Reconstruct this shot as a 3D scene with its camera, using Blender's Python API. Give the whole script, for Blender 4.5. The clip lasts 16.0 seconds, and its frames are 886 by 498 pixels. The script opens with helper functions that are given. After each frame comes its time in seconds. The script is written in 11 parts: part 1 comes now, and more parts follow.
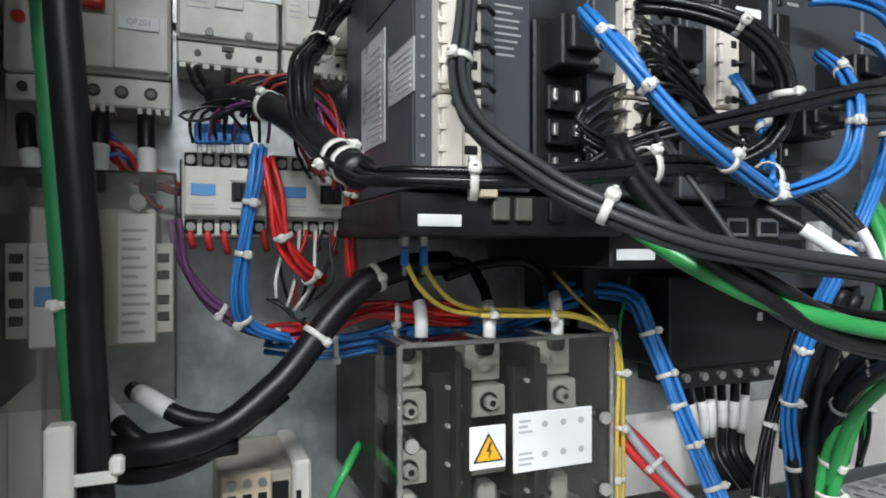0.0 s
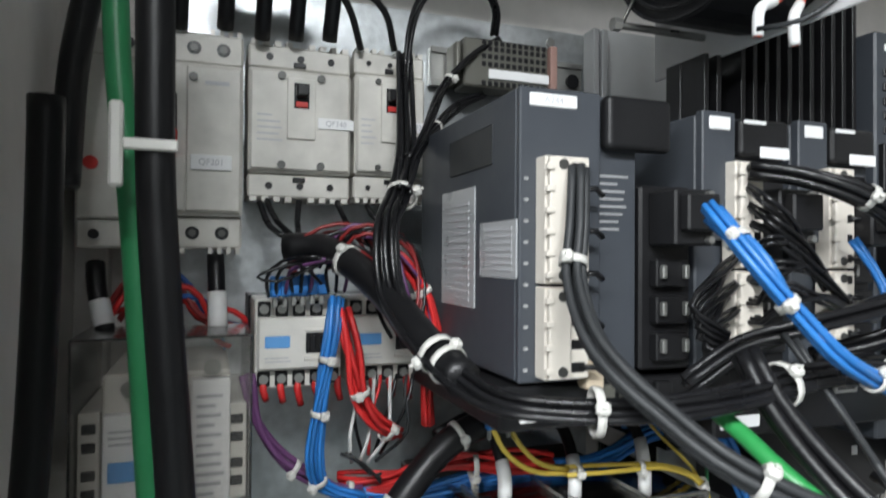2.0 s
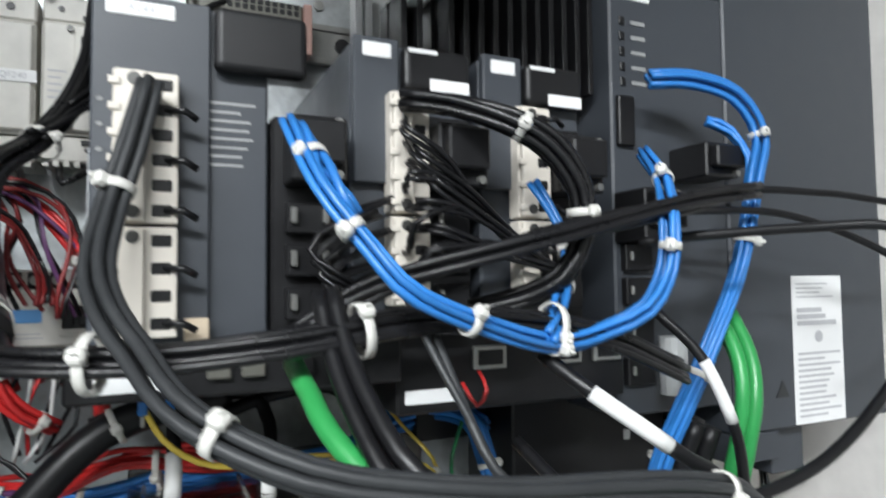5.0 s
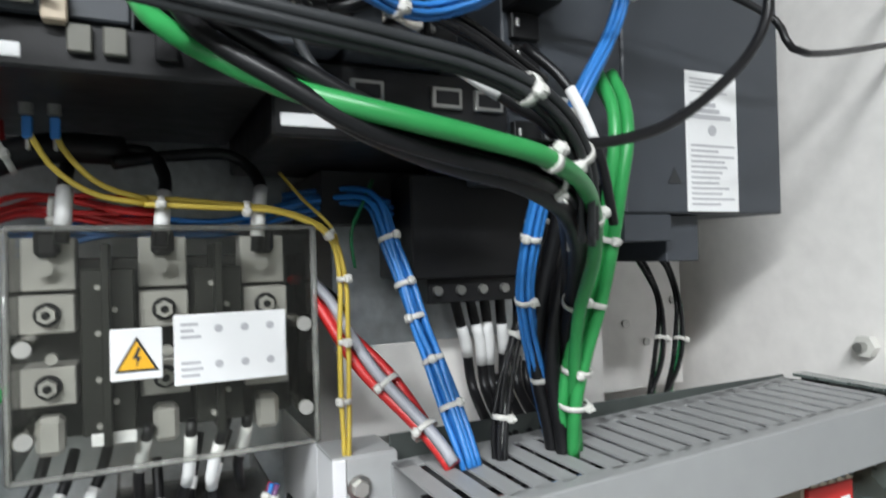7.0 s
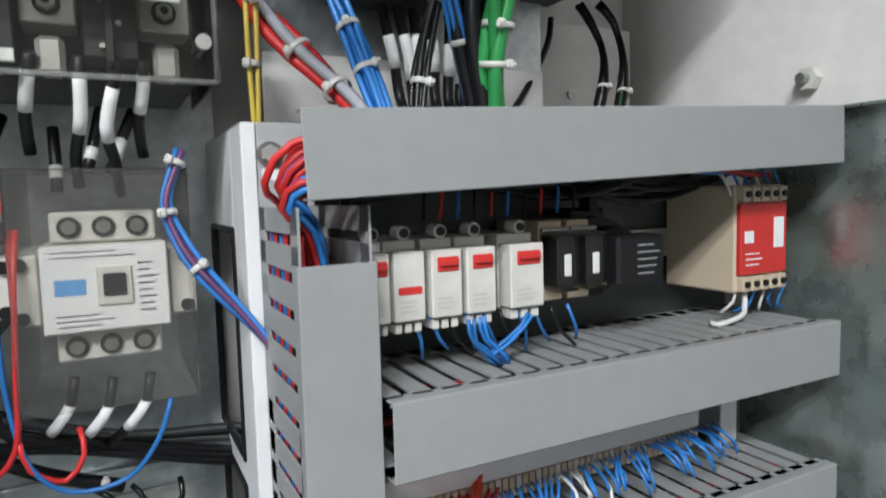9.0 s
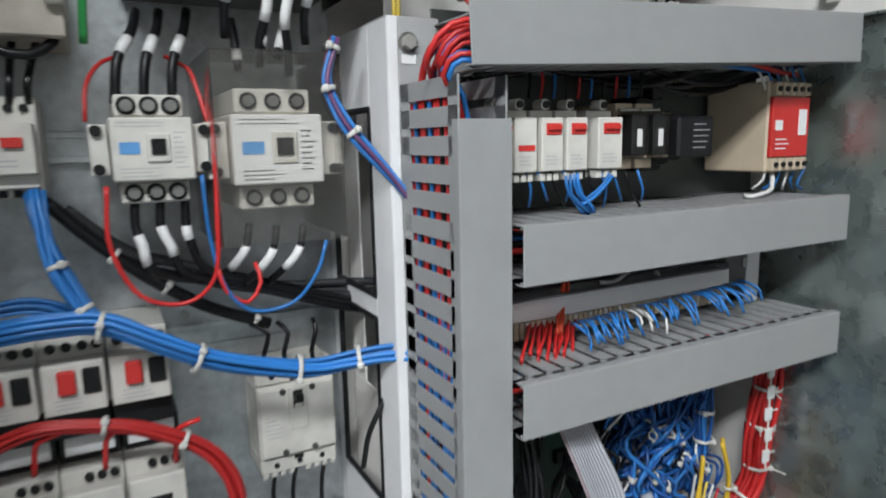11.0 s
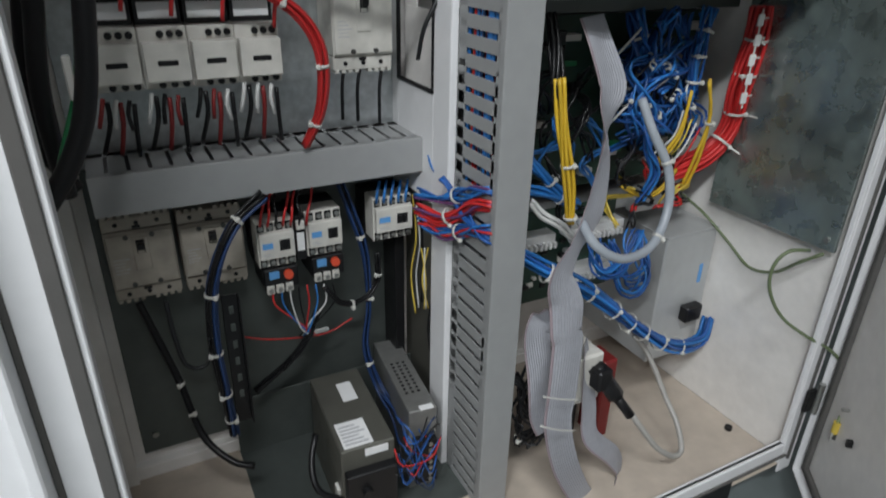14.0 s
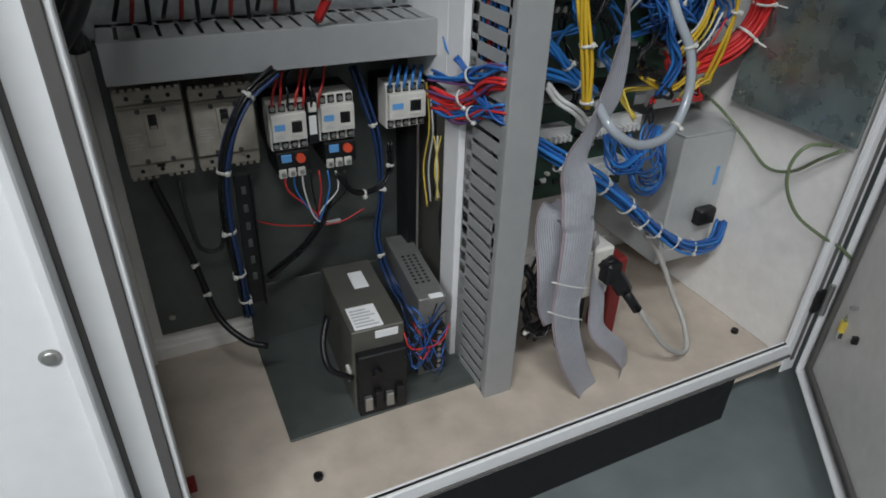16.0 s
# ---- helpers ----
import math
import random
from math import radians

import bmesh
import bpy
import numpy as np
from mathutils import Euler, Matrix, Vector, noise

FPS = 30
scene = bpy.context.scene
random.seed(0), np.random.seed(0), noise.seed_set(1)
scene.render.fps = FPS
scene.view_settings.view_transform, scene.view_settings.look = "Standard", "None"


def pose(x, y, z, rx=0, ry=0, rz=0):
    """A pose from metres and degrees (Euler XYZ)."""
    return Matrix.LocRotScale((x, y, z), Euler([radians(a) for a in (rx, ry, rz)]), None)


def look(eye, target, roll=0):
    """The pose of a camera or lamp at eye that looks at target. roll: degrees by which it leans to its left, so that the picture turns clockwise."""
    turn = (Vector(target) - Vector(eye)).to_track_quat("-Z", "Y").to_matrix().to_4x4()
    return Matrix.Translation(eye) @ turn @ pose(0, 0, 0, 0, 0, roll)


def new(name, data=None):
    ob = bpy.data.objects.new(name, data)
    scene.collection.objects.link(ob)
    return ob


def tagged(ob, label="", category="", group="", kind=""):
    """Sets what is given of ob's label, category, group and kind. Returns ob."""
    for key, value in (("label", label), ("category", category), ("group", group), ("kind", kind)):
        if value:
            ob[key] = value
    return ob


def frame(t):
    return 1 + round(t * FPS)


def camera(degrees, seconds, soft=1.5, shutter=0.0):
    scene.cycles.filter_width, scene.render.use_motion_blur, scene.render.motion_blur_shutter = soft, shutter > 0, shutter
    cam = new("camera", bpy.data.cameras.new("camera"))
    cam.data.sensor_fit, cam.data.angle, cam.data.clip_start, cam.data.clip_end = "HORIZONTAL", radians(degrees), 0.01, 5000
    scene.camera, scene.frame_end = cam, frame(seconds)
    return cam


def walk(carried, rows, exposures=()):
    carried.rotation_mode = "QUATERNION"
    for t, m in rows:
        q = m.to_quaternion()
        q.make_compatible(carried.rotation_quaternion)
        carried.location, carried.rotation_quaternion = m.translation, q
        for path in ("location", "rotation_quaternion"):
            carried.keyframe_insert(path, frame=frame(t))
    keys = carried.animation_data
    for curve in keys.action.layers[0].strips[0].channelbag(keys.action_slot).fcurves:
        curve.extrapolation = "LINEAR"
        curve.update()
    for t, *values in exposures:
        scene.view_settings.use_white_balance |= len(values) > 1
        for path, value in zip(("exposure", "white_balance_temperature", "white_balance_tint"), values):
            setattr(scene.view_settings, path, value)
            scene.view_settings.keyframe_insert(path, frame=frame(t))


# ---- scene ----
cam = camera(69.3, 16.0, soft=1.8, shutter=0.5)
METRES, EYE, TILT, LEAN, TURN = 1.7, 1.72, 0.0, 0.0, -22.0
ROWS = [
    (0.0, 0.0, 0.0, 0.0, -0.0, -0.0, -0.0),
    (0.5, -0.0165, 0.004, 0.0017, 0.63, 0.15, -0.43),
    (1.0, -0.0346, 0.0081, 0.0199, 2.09, 0.11, -0.52),
    (1.5, -0.0402, 0.015, 0.0479, 2.16, 0.14, -0.5),
    (2.0, -0.0329, 0.0186, 0.0767, 2.03, 0.75, -0.41),
    (2.5, -0.0269, 0.0138, 0.0989, 1.87, 1.44, -0.46),
    (3.0, -0.014, 0.0137, 0.1132, 1.72, 2.03, -0.5),
    (5.5, 0.1132, 0.0679, 0.0176, -2.98, 2.78, 1.15),
    (6.0, 0.1218, 0.0596, -0.0128, -3.12, 2.01, 1.52),
    (6.5, 0.1286, 0.0532, -0.0424, -3.22, 1.32, 1.49),
    (7.0, 0.1441, 0.0485, -0.0644, -3.37, 0.43, 1.44),
    (7.5, 0.1709, 0.0567, -0.0968, -3.91, -1.22, 1.56),
    (8.0, 0.1761, 0.0611, -0.1442, -4.45, -2.51, 1.56),
    (10.5, 0.1264, 0.0297, -0.2449, -6.13, -8.35, 1.29),
    (11.0, 0.0925, -0.0263, -0.2501, -6.12, -9.54, 1.2),
    (11.5, 0.0764, -0.0976, -0.2607, -6.19, -11.47, 0.95),
    (12.0, 0.0608, -0.1489, -0.2827, -6.17, -14.82, 0.53),
    (12.5, 0.0466, -0.1566, -0.3172, -6.18, -18.63, -0.07),
    (13.0, 0.0441, -0.1604, -0.3444, -6.2, -20.63, -0.5),
    (13.5, 0.0423, -0.1712, -0.3657, -5.67, -23.45, -0.84),
    (14.0, 0.0417, -0.1841, -0.3858, -5.28, -25.86, -1.1),
    (14.5, 0.0409, -0.1974, -0.4064, -4.68, -28.34, -1.31),
    (15.0, 0.0435, -0.2027, -0.4265, -4.25, -30.3, -1.54),
    (15.5, 0.0423, -0.2044, -0.4338, -3.85, -31.44, -1.66),
    (16.0, 0.0425, -0.2056, -0.4283, -3.62, -31.78, -1.68),
]
walk(cam, [(t, pose(0, 0, EYE, TILT, LEAN, TURN) @ pose(METRES * x, METRES * y, METRES * z, 90 + pitch, roll, yaw)) for t, x, y, z, yaw, pitch, roll in ROWS],
     exposures=[(0.0, 0.48), (3.0, 0.62), (6.0, 0.56), (8.0, 0.36), (10.5, 0.12), (11.5, 0.14), (12.5, -0.06), (14.0, -0.32), (16.0, -0.42)])

# ---- light: a dim workshop, unseen ceiling tubes added behind the viewer ----
world = bpy.data.worlds.new("world")
scene.world = world
world.use_nodes = True
world.node_tree.nodes["Background"].inputs[0].default_value = (0.75, 0.85, 1.0, 1)
world.node_tree.nodes["Background"].inputs[1].default_value = 0.003


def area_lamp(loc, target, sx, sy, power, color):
    d = bpy.data.lights.new("unseen_tube_light", "AREA")
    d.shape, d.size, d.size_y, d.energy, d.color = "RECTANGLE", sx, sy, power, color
    ob = new("unseen_tube_light", d)
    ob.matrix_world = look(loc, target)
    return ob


# places and watts set to light the cabinet; the third is weak frontal fill
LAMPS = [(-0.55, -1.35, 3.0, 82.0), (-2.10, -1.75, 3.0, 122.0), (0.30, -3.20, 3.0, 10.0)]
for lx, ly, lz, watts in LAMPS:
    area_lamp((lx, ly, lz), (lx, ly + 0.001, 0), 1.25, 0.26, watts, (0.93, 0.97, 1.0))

# ---- materials ----
def mat(name, color, rough=0.5, metal=0.0, vary=0.12, scale=40.0, bump=0.05, grain=400.0, stain=6.0, trans=0.0, coat=0.0, per=0.0):
    """A surface with variation at two scales, in metres of the object."""
    m = bpy.data.materials.new(name)
    m.use_nodes = True
    nt = m.node_tree
    b = nt.nodes["Principled BSDF"]
    b.inputs["Roughness"].default_value, b.inputs["Metallic"].default_value = rough, metal
    b.inputs["Transmission Weight"].default_value, b.inputs["Coat Weight"].default_value = trans, coat
    co = nt.nodes.new("ShaderNodeTexCoord")
    n1, n2, n3 = (nt.nodes.new("ShaderNodeTexNoise") for _ in range(3))
    for n, sc, det in ((n1, stain, 6.0), (n2, scale, 5.0), (n3, grain, 2.0)):
        n.inputs["Scale"].default_value, n.inputs["Detail"].default_value = sc, det
        nt.links.new(co.outputs["Object"], n.inputs["Vector"])
    add = nt.nodes.new("ShaderNodeMath")
    add.operation = "ADD"
    nt.links.new(n1.outputs["Fac"], add.inputs[0])
    nt.links.new(n2.outputs["Fac"], add.inputs[1])
    ramp = nt.nodes.new("ShaderNodeMapRange")
    ramp.inputs["From Min"].default_value, ramp.inputs["From Max"].default_value = 0.6, 1.4
    ramp.inputs["To Min"].default_value, ramp.inputs["To Max"].default_value = 1.0 - vary, 1.0 + vary * 0.6
    nt.links.new(add.outputs[0], ramp.inputs["Value"])
    mul = nt.nodes.new("ShaderNodeVectorMath")
    mul.operation = "SCALE"
    mul.inputs[0].default_value = color
    if per > 0:
        info = nt.nodes.new("ShaderNodeObjectInfo")
        pr = nt.nodes.new("ShaderNodeMapRange")
        pr.inputs["To Min"].default_value, pr.inputs["To Max"].default_value = 1.0 - per, 1.0 + per
        nt.links.new(info.outputs["Random"], pr.inputs["Value"])
        both = nt.nodes.new("ShaderNodeMath")
        both.operation = "MULTIPLY"
        nt.links.new(pr.outputs[0], both.inputs[0])
        nt.links.new(ramp.outputs[0], both.inputs[1])
        nt.links.new(both.outputs[0], mul.inputs["Scale"])
    else:
        nt.links.new(ramp.outputs[0], mul.inputs["Scale"])
    nt.links.new(mul.outputs[0], b.inputs["Base Color"])
    rr = nt.nodes.new("ShaderNodeMapRange")
    rr.inputs["To Min"].default_value, rr.inputs["To Max"].default_value = max(rough - 0.12, 0.02), min(rough + 0.12, 1.0)
    nt.links.new(n2.outputs["Fac"], rr.inputs["Value"])
    nt.links.new(rr.outputs[0], b.inputs["Roughness"])
    if bump > 0:
        bp = nt.nodes.new("ShaderNodeBump")
        bp.inputs["Strength"].default_value, bp.inputs["Distance"].default_value = bump, 0.002
        nt.links.new(n3.outputs["Fac"], bp.inputs["Height"])
        nt.links.new(bp.outputs[0], b.inputs["Normal"])
    return m


M_WHITE = mat("cream_white_enamel", (0.82, 0.795, 0.765), 0.4, vary=0.10)
M_DOOR = mat("white_enamel", (0.78, 0.78, 0.79), 0.35, vary=0.05)
M_GALV = mat("galvanised_steel", (0.58, 0.61, 0.62), 0.36, 0.85, vary=0.32, scale=70, stain=25, bump=0.25, grain=90)
# dull zinc, darkened further for the shade in the lower left bay
M_DULL_SHADE = mat("dull_zinc_with_shade", (0.095, 0.108, 0.102), 0.5, 0.3, vary=0.25, scale=30, bump=0.05)
M_TRAY = mat("dusty_cream_tray", (0.50, 0.43, 0.36), 0.55, vary=0.28, scale=18, stain=5, bump=0.05)
# strong mottling and a lightened base colour stand for hazy room reflections
M_GREENPLATE = mat("dark_green_lacquered_plate", (0.135, 0.168, 0.156), 0.28, 0.0, vary=0.85, scale=22, stain=7, bump=0.05, grain=9, coat=1.0)
M_GREENPLATE.node_tree.nodes["Principled BSDF"].inputs["IOR"].default_value = 2.7
M_GREENPLATE.node_tree.nodes["Principled BSDF"].inputs["Coat Roughness"].default_value = 0.12
M_DUCT = mat("grey_wire_duct_plastic", (0.31, 0.315, 0.315), 0.48, vary=0.08, bump=0.03)
M_DRIVE = mat("slate_grey_drive_case", (0.047, 0.053, 0.063), 0.48, vary=0.10, bump=0.05)
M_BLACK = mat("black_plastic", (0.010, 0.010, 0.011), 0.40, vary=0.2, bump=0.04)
M_RUBBER = mat("black_cable_sheath", (0.007, 0.007, 0.008), 0.40, vary=0.25, bump=0.05)
M_WIREBLACK = mat("black_wire", (0.008, 0.008, 0.009), 0.30, vary=0.2, bump=0.0, per=0.3)
M_GREYCABLE = mat("dark_grey_cable", (0.030, 0.032, 0.034), 0.46, vary=0.2, bump=0.04)
M_BLUE = mat("blue_wire", (0.026, 0.175, 0.50), 0.38, vary=0.12, bump=0.0, per=0.22)
M_RED = mat("red_wire", (0.55, 0.025, 0.025), 0.4, vary=0.15, bump=0.0, per=0.22)
M_YELLOW = mat("yellow_wire", (0.62, 0.40, 0.03), 0.4, vary=0.15, bump=0.0, per=0.15)
M_PALEYELLOW = mat("pale_yellow_wire", (0.62, 0.46, 0.075), 0.4, vary=0.15, bump=0.0, per=0.12)
M_GREEN = mat("green_cable", (0.03, 0.29, 0.075), 0.35, vary=0.15, bump=0.03, per=0.15)
M_DKGREEN = mat("dark_green_cable", (0.025, 0.21, 0.08), 0.38, vary=0.2, bump=0.03)
M_PURPLE = mat("violet_wire", (0.13, 0.05, 0.14), 0.4, vary=0.15, bump=0.0)
M_WHITEWIRE = mat("white_wire", (0.66, 0.66, 0.64), 0.45, vary=0.12, bump=0.0)
M_TIE = mat("nylon_tie", (0.62, 0.61, 0.57), 0.35, vary=0.08, bump=0.0)
M_SLEEVE = mat("white_marker_sleeve", (0.74, 0.74, 0.73), 0.5, vary=0.08, bump=0.03)
M_PALE = mat("light_grey_breaker_plastic", (0.62, 0.60, 0.55), 0.45, vary=0.24, stain=18, bump=0.04)
M_CREAM = mat("off_white_contactor_plastic", (0.66, 0.64, 0.59), 0.45, vary=0.18, stain=25, bump=0.04)
M_CREAMCONN = mat("ivory_connector_plastic", (0.68, 0.63, 0.56), 0.45, vary=0.10, bump=0.04)
M_LABEL = mat("white_label_paper", (0.80, 0.80, 0.80), 0.55, vary=0.04, bump=0.0)
M_PRINT = mat("grey_print", (0.46, 0.46, 0.48), 0.6, vary=0.1, bump=0.0)
M_INK = mat("black_print", (0.03, 0.03, 0.03), 0.6, vary=0.1, bump=0.0)
M_BLUELABEL = mat("blue_rating_label", (0.12, 0.35, 0.70), 0.45, vary=0.06, bump=0.0)
M_SCREW = mat("zinc_screw", (0.40, 0.40, 0.38), 0.32, 0.8, vary=0.15, bump=0.0)
M_REDPLASTIC = mat("red_plastic", (0.60, 0.035, 0.03), 0.42, vary=0.12, bump=0.03)
M_ORANGE = mat("orange_red_plastic", (0.75, 0.09, 0.04), 0.4, vary=0.1, bump=0.02)
M_TAN = mat("tan_plastic", (0.56, 0.46, 0.34), 0.5, vary=0.08, bump=0.03)
M_WARN = mat("warning_yellow", (0.80, 0.42, 0.02), 0.5, vary=0.06, bump=0.0)
M_GREYFLAT = mat("grey_ribbon_cable", (0.36, 0.365, 0.40), 0.42, vary=0.14, scale=90, bump=0.03)
M_RIBEDGE = mat("faded_red_ribbon_edge", (0.30, 0.24, 0.26), 0.45, vary=0.14, scale=90, bump=0.0)
M_DARKSCREW = mat("dark_phosphated_screw", (0.10, 0.10, 0.095), 0.4, 0.6, vary=0.3, bump=0.0)
M_REDTAN = mat("dusty_reddish_plastic", (0.33, 0.20, 0.17), 0.5, vary=0.2, bump=0.03)
M_DATAGREY = mat("pale_beige_cable_sheath", (0.40, 0.385, 0.36), 0.45, vary=0.18, bump=0.03)
# breaker plastic made darker and browner for the lower bay's shade
M_DUSTY_SHADE = mat("dusty_shaded_breaker_plastic", (0.40, 0.365, 0.31), 0.6, vary=0.3, stain=22, bump=0.05)
M_GASKET = mat("grey_foam_gasket", (0.10, 0.095, 0.09), 0.8, vary=0.15, bump=0.1)
M_PCB = mat("green_circuit_board", (0.018, 0.05, 0.032), 0.5, vary=0.35, scale=120, bump=0.05)
M_STEELBOX = mat("grey_steel_box", (0.50, 0.51, 0.51), 0.4, 0.25, vary=0.10, bump=0.03)
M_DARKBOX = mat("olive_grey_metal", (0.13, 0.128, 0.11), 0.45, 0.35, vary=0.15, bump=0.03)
M_FLOOR = mat("grey_green_epoxy_floor", (0.16, 0.185, 0.185), 0.45, vary=0.22, stain=1.5, scale=15, bump=0.04, grain=120)
M_PLASTER = mat("grey_plaster_wall", (0.22, 0.22, 0.21), 0.8, vary=0.10, stain=1.0, bump=0.1, grain=80)
M_EARTH = mat("olive_earth_cable", (0.15, 0.19, 0.10), 0.42, vary=0.2, bump=0.0)
M_MIDBLUE = mat("deep_blue_wire", (0.016, 0.085, 0.30), 0.38, vary=0.15, bump=0.0, per=0.35)
M_ALU = mat("dull_aluminium", (0.30, 0.30, 0.29), 0.4, 0.6, vary=0.2, scale=60, bump=0.05)
M_SILVERLABEL = mat("silver_grey_label_film", (0.46, 0.47, 0.48), 0.3, 0.2, vary=0.08, bump=0.0)
M_OLIVE = mat("dark_olive_moulding", (0.017, 0.018, 0.015), 0.42, vary=0.2, bump=0.04)
M_NAVY = mat("navy_wire", (0.012, 0.035, 0.11), 0.38, vary=0.2, bump=0.0, per=0.3)
M_DARKRED = mat("dark_red_plastic", (0.22, 0.018, 0.018), 0.45, vary=0.2, bump=0.02)
M_TINNED = mat("tinned_copper_bar", (0.50, 0.49, 0.46), 0.42, 0.45, vary=0.18, bump=0.02)
M_TUBE = mat("clear_grey_spiral_tube", (0.34, 0.37, 0.41), 0.22, vary=0.12, bump=0.0, coat=0.5)


def clear_plastic(name, tint, rough, clear):
    """Smoky clear sheet: a mix of straight passage and a glossy face."""
    m = bpy.data.materials.new(name)
    m.use_nodes = True
    nt = m.node_tree
    nt.nodes.remove(nt.nodes["Principled BSDF"])
    out = nt.nodes["Material Output"]
    tr, gl, di, mx, mx2 = (nt.nodes.new(k) for k in ("ShaderNodeBsdfTransparent", "ShaderNodeBsdfGlossy", "ShaderNodeBsdfDiffuse", "ShaderNodeMixShader", "ShaderNodeMixShader"))
    tr.inputs[0].default_value = (*tint, 1)
    gl.inputs["Roughness"].default_value = rough
    di.inputs[0].default_value = (0.33, 0.33, 0.31, 1)
    co, nz, mr = nt.nodes.new("ShaderNodeTexCoord"), nt.nodes.new("ShaderNodeTexNoise"), nt.nodes.new("ShaderNodeMapRange")
    nz.inputs["Scale"].default_value, nz.inputs["Detail"].default_value = 30.0, 5.0
    nt.links.new(co.outputs["Object"], nz.inputs["Vector"])
    mr.inputs["To Min"].default_value, mr.inputs["To Max"].default_value = (1 - clear) * 0.6, (1 - clear) * 1.4
    nt.links.new(nz.outputs["Fac"], mr.inputs["Value"])
    nt.links.new(mr.outputs[0], mx.inputs[0])
    nt.links.new(tr.outputs[0], mx.inputs[1])
    nt.links.new(di.outputs[0], mx.inputs[2])
    fr = nt.nodes.new("ShaderNodeFresnel")
    fr.inputs["IOR"].default_value = 1.5
    nt.links.new(fr.outputs[0], mx2.inputs[0])
    nt.links.new(mx.outputs[0], mx2.inputs[1])
    nt.links.new(gl.outputs[0], mx2.inputs[2])
    nt.links.new(mx2.outputs[0], out.inputs["Surface"])
    return m


M_CLEAR = clear_plastic("clear_cover_plastic", (0.93, 0.93, 0.90), 0.06, 0.996)
# paler, more diffuse plastic that draws the cover's edge highlights
M_EDGE = clear_plastic("highlight_edge_plastic", (0.85, 0.86, 0.82), 0.10, 0.62)
M_SMOKE = clear_plastic("frosted_cover_plastic", (0.90, 0.89, 0.87), 0.14, 0.94)


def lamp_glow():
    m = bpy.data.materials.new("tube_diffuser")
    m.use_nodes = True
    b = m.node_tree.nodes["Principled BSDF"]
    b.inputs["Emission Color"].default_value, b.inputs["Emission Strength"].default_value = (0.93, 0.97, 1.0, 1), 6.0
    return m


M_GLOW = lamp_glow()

for m_dark in (M_RUBBER, M_WIREBLACK, M_GREYCABLE, M_BLACK):
    m_dark.node_tree.nodes["Principled BSDF"].inputs["Specular IOR Level"].default_value = 0.36

# ---- building tools ----
def bx(bm, x0, x1, y0, y1, z0, z1, bev=0.0, seg=1):
    """Adds a box, its edges rounded by bev."""
    vs = [bm.verts.new((x, y, z)) for x in (x0, x1) for y in (y0, y1) for z in (z0, z1)]
    fs = [bm.faces.new([vs[i] for i in q]) for q in ((0, 1, 3, 2), (4, 6, 7, 5), (0, 4, 5, 1), (2, 3, 7, 6), (0, 2, 6, 4), (1, 5, 7, 3))]
    if bev > 0:
        es = list({e for f in fs for e in f.edges})
        bmesh.ops.bevel(bm, geom=es, offset=bev, segments=seg, affect="EDGES", profile=0.5)
    return bm


def cy(bm, c, axis, r, h, seg=12, r2=None):
    """Adds a cylinder or cone centred at c along axis."""
    rot = {"x": Euler((0, radians(90), 0)), "y": Euler((radians(90), 0, 0)), "z": Euler((0, 0, 0))}[axis].to_matrix().to_4x4()
    bmesh.ops.create_cone(bm, cap_ends=True, segments=seg, radius1=r, radius2=r if r2 is None else r2, depth=h, matrix=Matrix.Translation(c) @ rot)
    return bm


def nb(*boxes, bev=0.0008):
    """A new bmesh of boxes."""
    bm = bmesh.new()
    for b in boxes:
        bx(bm, *b, bev=bev)
    return bm


def finish(name, bm, material, smooth=False):
    bmesh.ops.recalc_face_normals(bm, faces=bm.faces)
    me = bpy.data.meshes.new(name)
    bm.to_mesh(me)
    bm.free()
    me.materials.append(material)
    if smooth:
        me.polygons.foreach_set("use_smooth", [True] * len(me.polygons))
    return me


def part(name, bm, material, parent, label="", smooth=False):
    ob = new(name, finish(name, bm, material, smooth))
    ob.parent = parent
    if label:
        ob["label"] = label
    return ob


def thing(name, loc, label, category, group="", kind="", rz=0.0, rx=0.0, ry=0.0):
    ob = new(name)
    ob.matrix_world = pose(*loc, rx, ry, rz)
    ob.empty_display_size = 0.02
    return tagged(ob, label, category, group, kind)


def solid(name, bm, material, label, category, group="", kind="", smooth=False):
    return tagged(new(name, finish(name, bm, material, smooth)), label, category, group, kind)


def spline(pts, step=0.008):
    """A smooth line through points."""
    p = [Vector(q) for q in pts]
    if len(p) < 3:
        n = max(2, int((p[1] - p[0]).length / step))
        return [p[0].lerp(p[1], i / n) for i in range(n + 1)]
    p = [p[0] * 2 - p[1]] + p + [p[-1] * 2 - p[-2]]
    out = []
    for i in range(1, len(p) - 2):
        a, b, c, d = p[i - 1:i + 3]
        n = max(2, int((c - b).length / step))
        for k in range(n):
            t = k / n
            out.append(0.5 * ((2 * b) + (c - a) * t + (2 * a - 5 * b + 4 * c - d) * t * t + (3 * b - a - 3 * c + d) * t ** 3))
    out.append(p[-2].copy())
    return out


def frames(line):
    """Side vectors along a line, with no twist."""
    tang = [(line[min(i + 1, len(line) - 1)] - line[max(i - 1, 0)]).normalized() for i in range(len(line))]
    u = tang[0].orthogonal().normalized()
    out = []
    for t in tang:
        u = (u - t * u.dot(t))
        u = u.normalized() if u.length > 1e-6 else t.orthogonal().normalized()
        out.append((t, u, t.cross(u)))
    return out


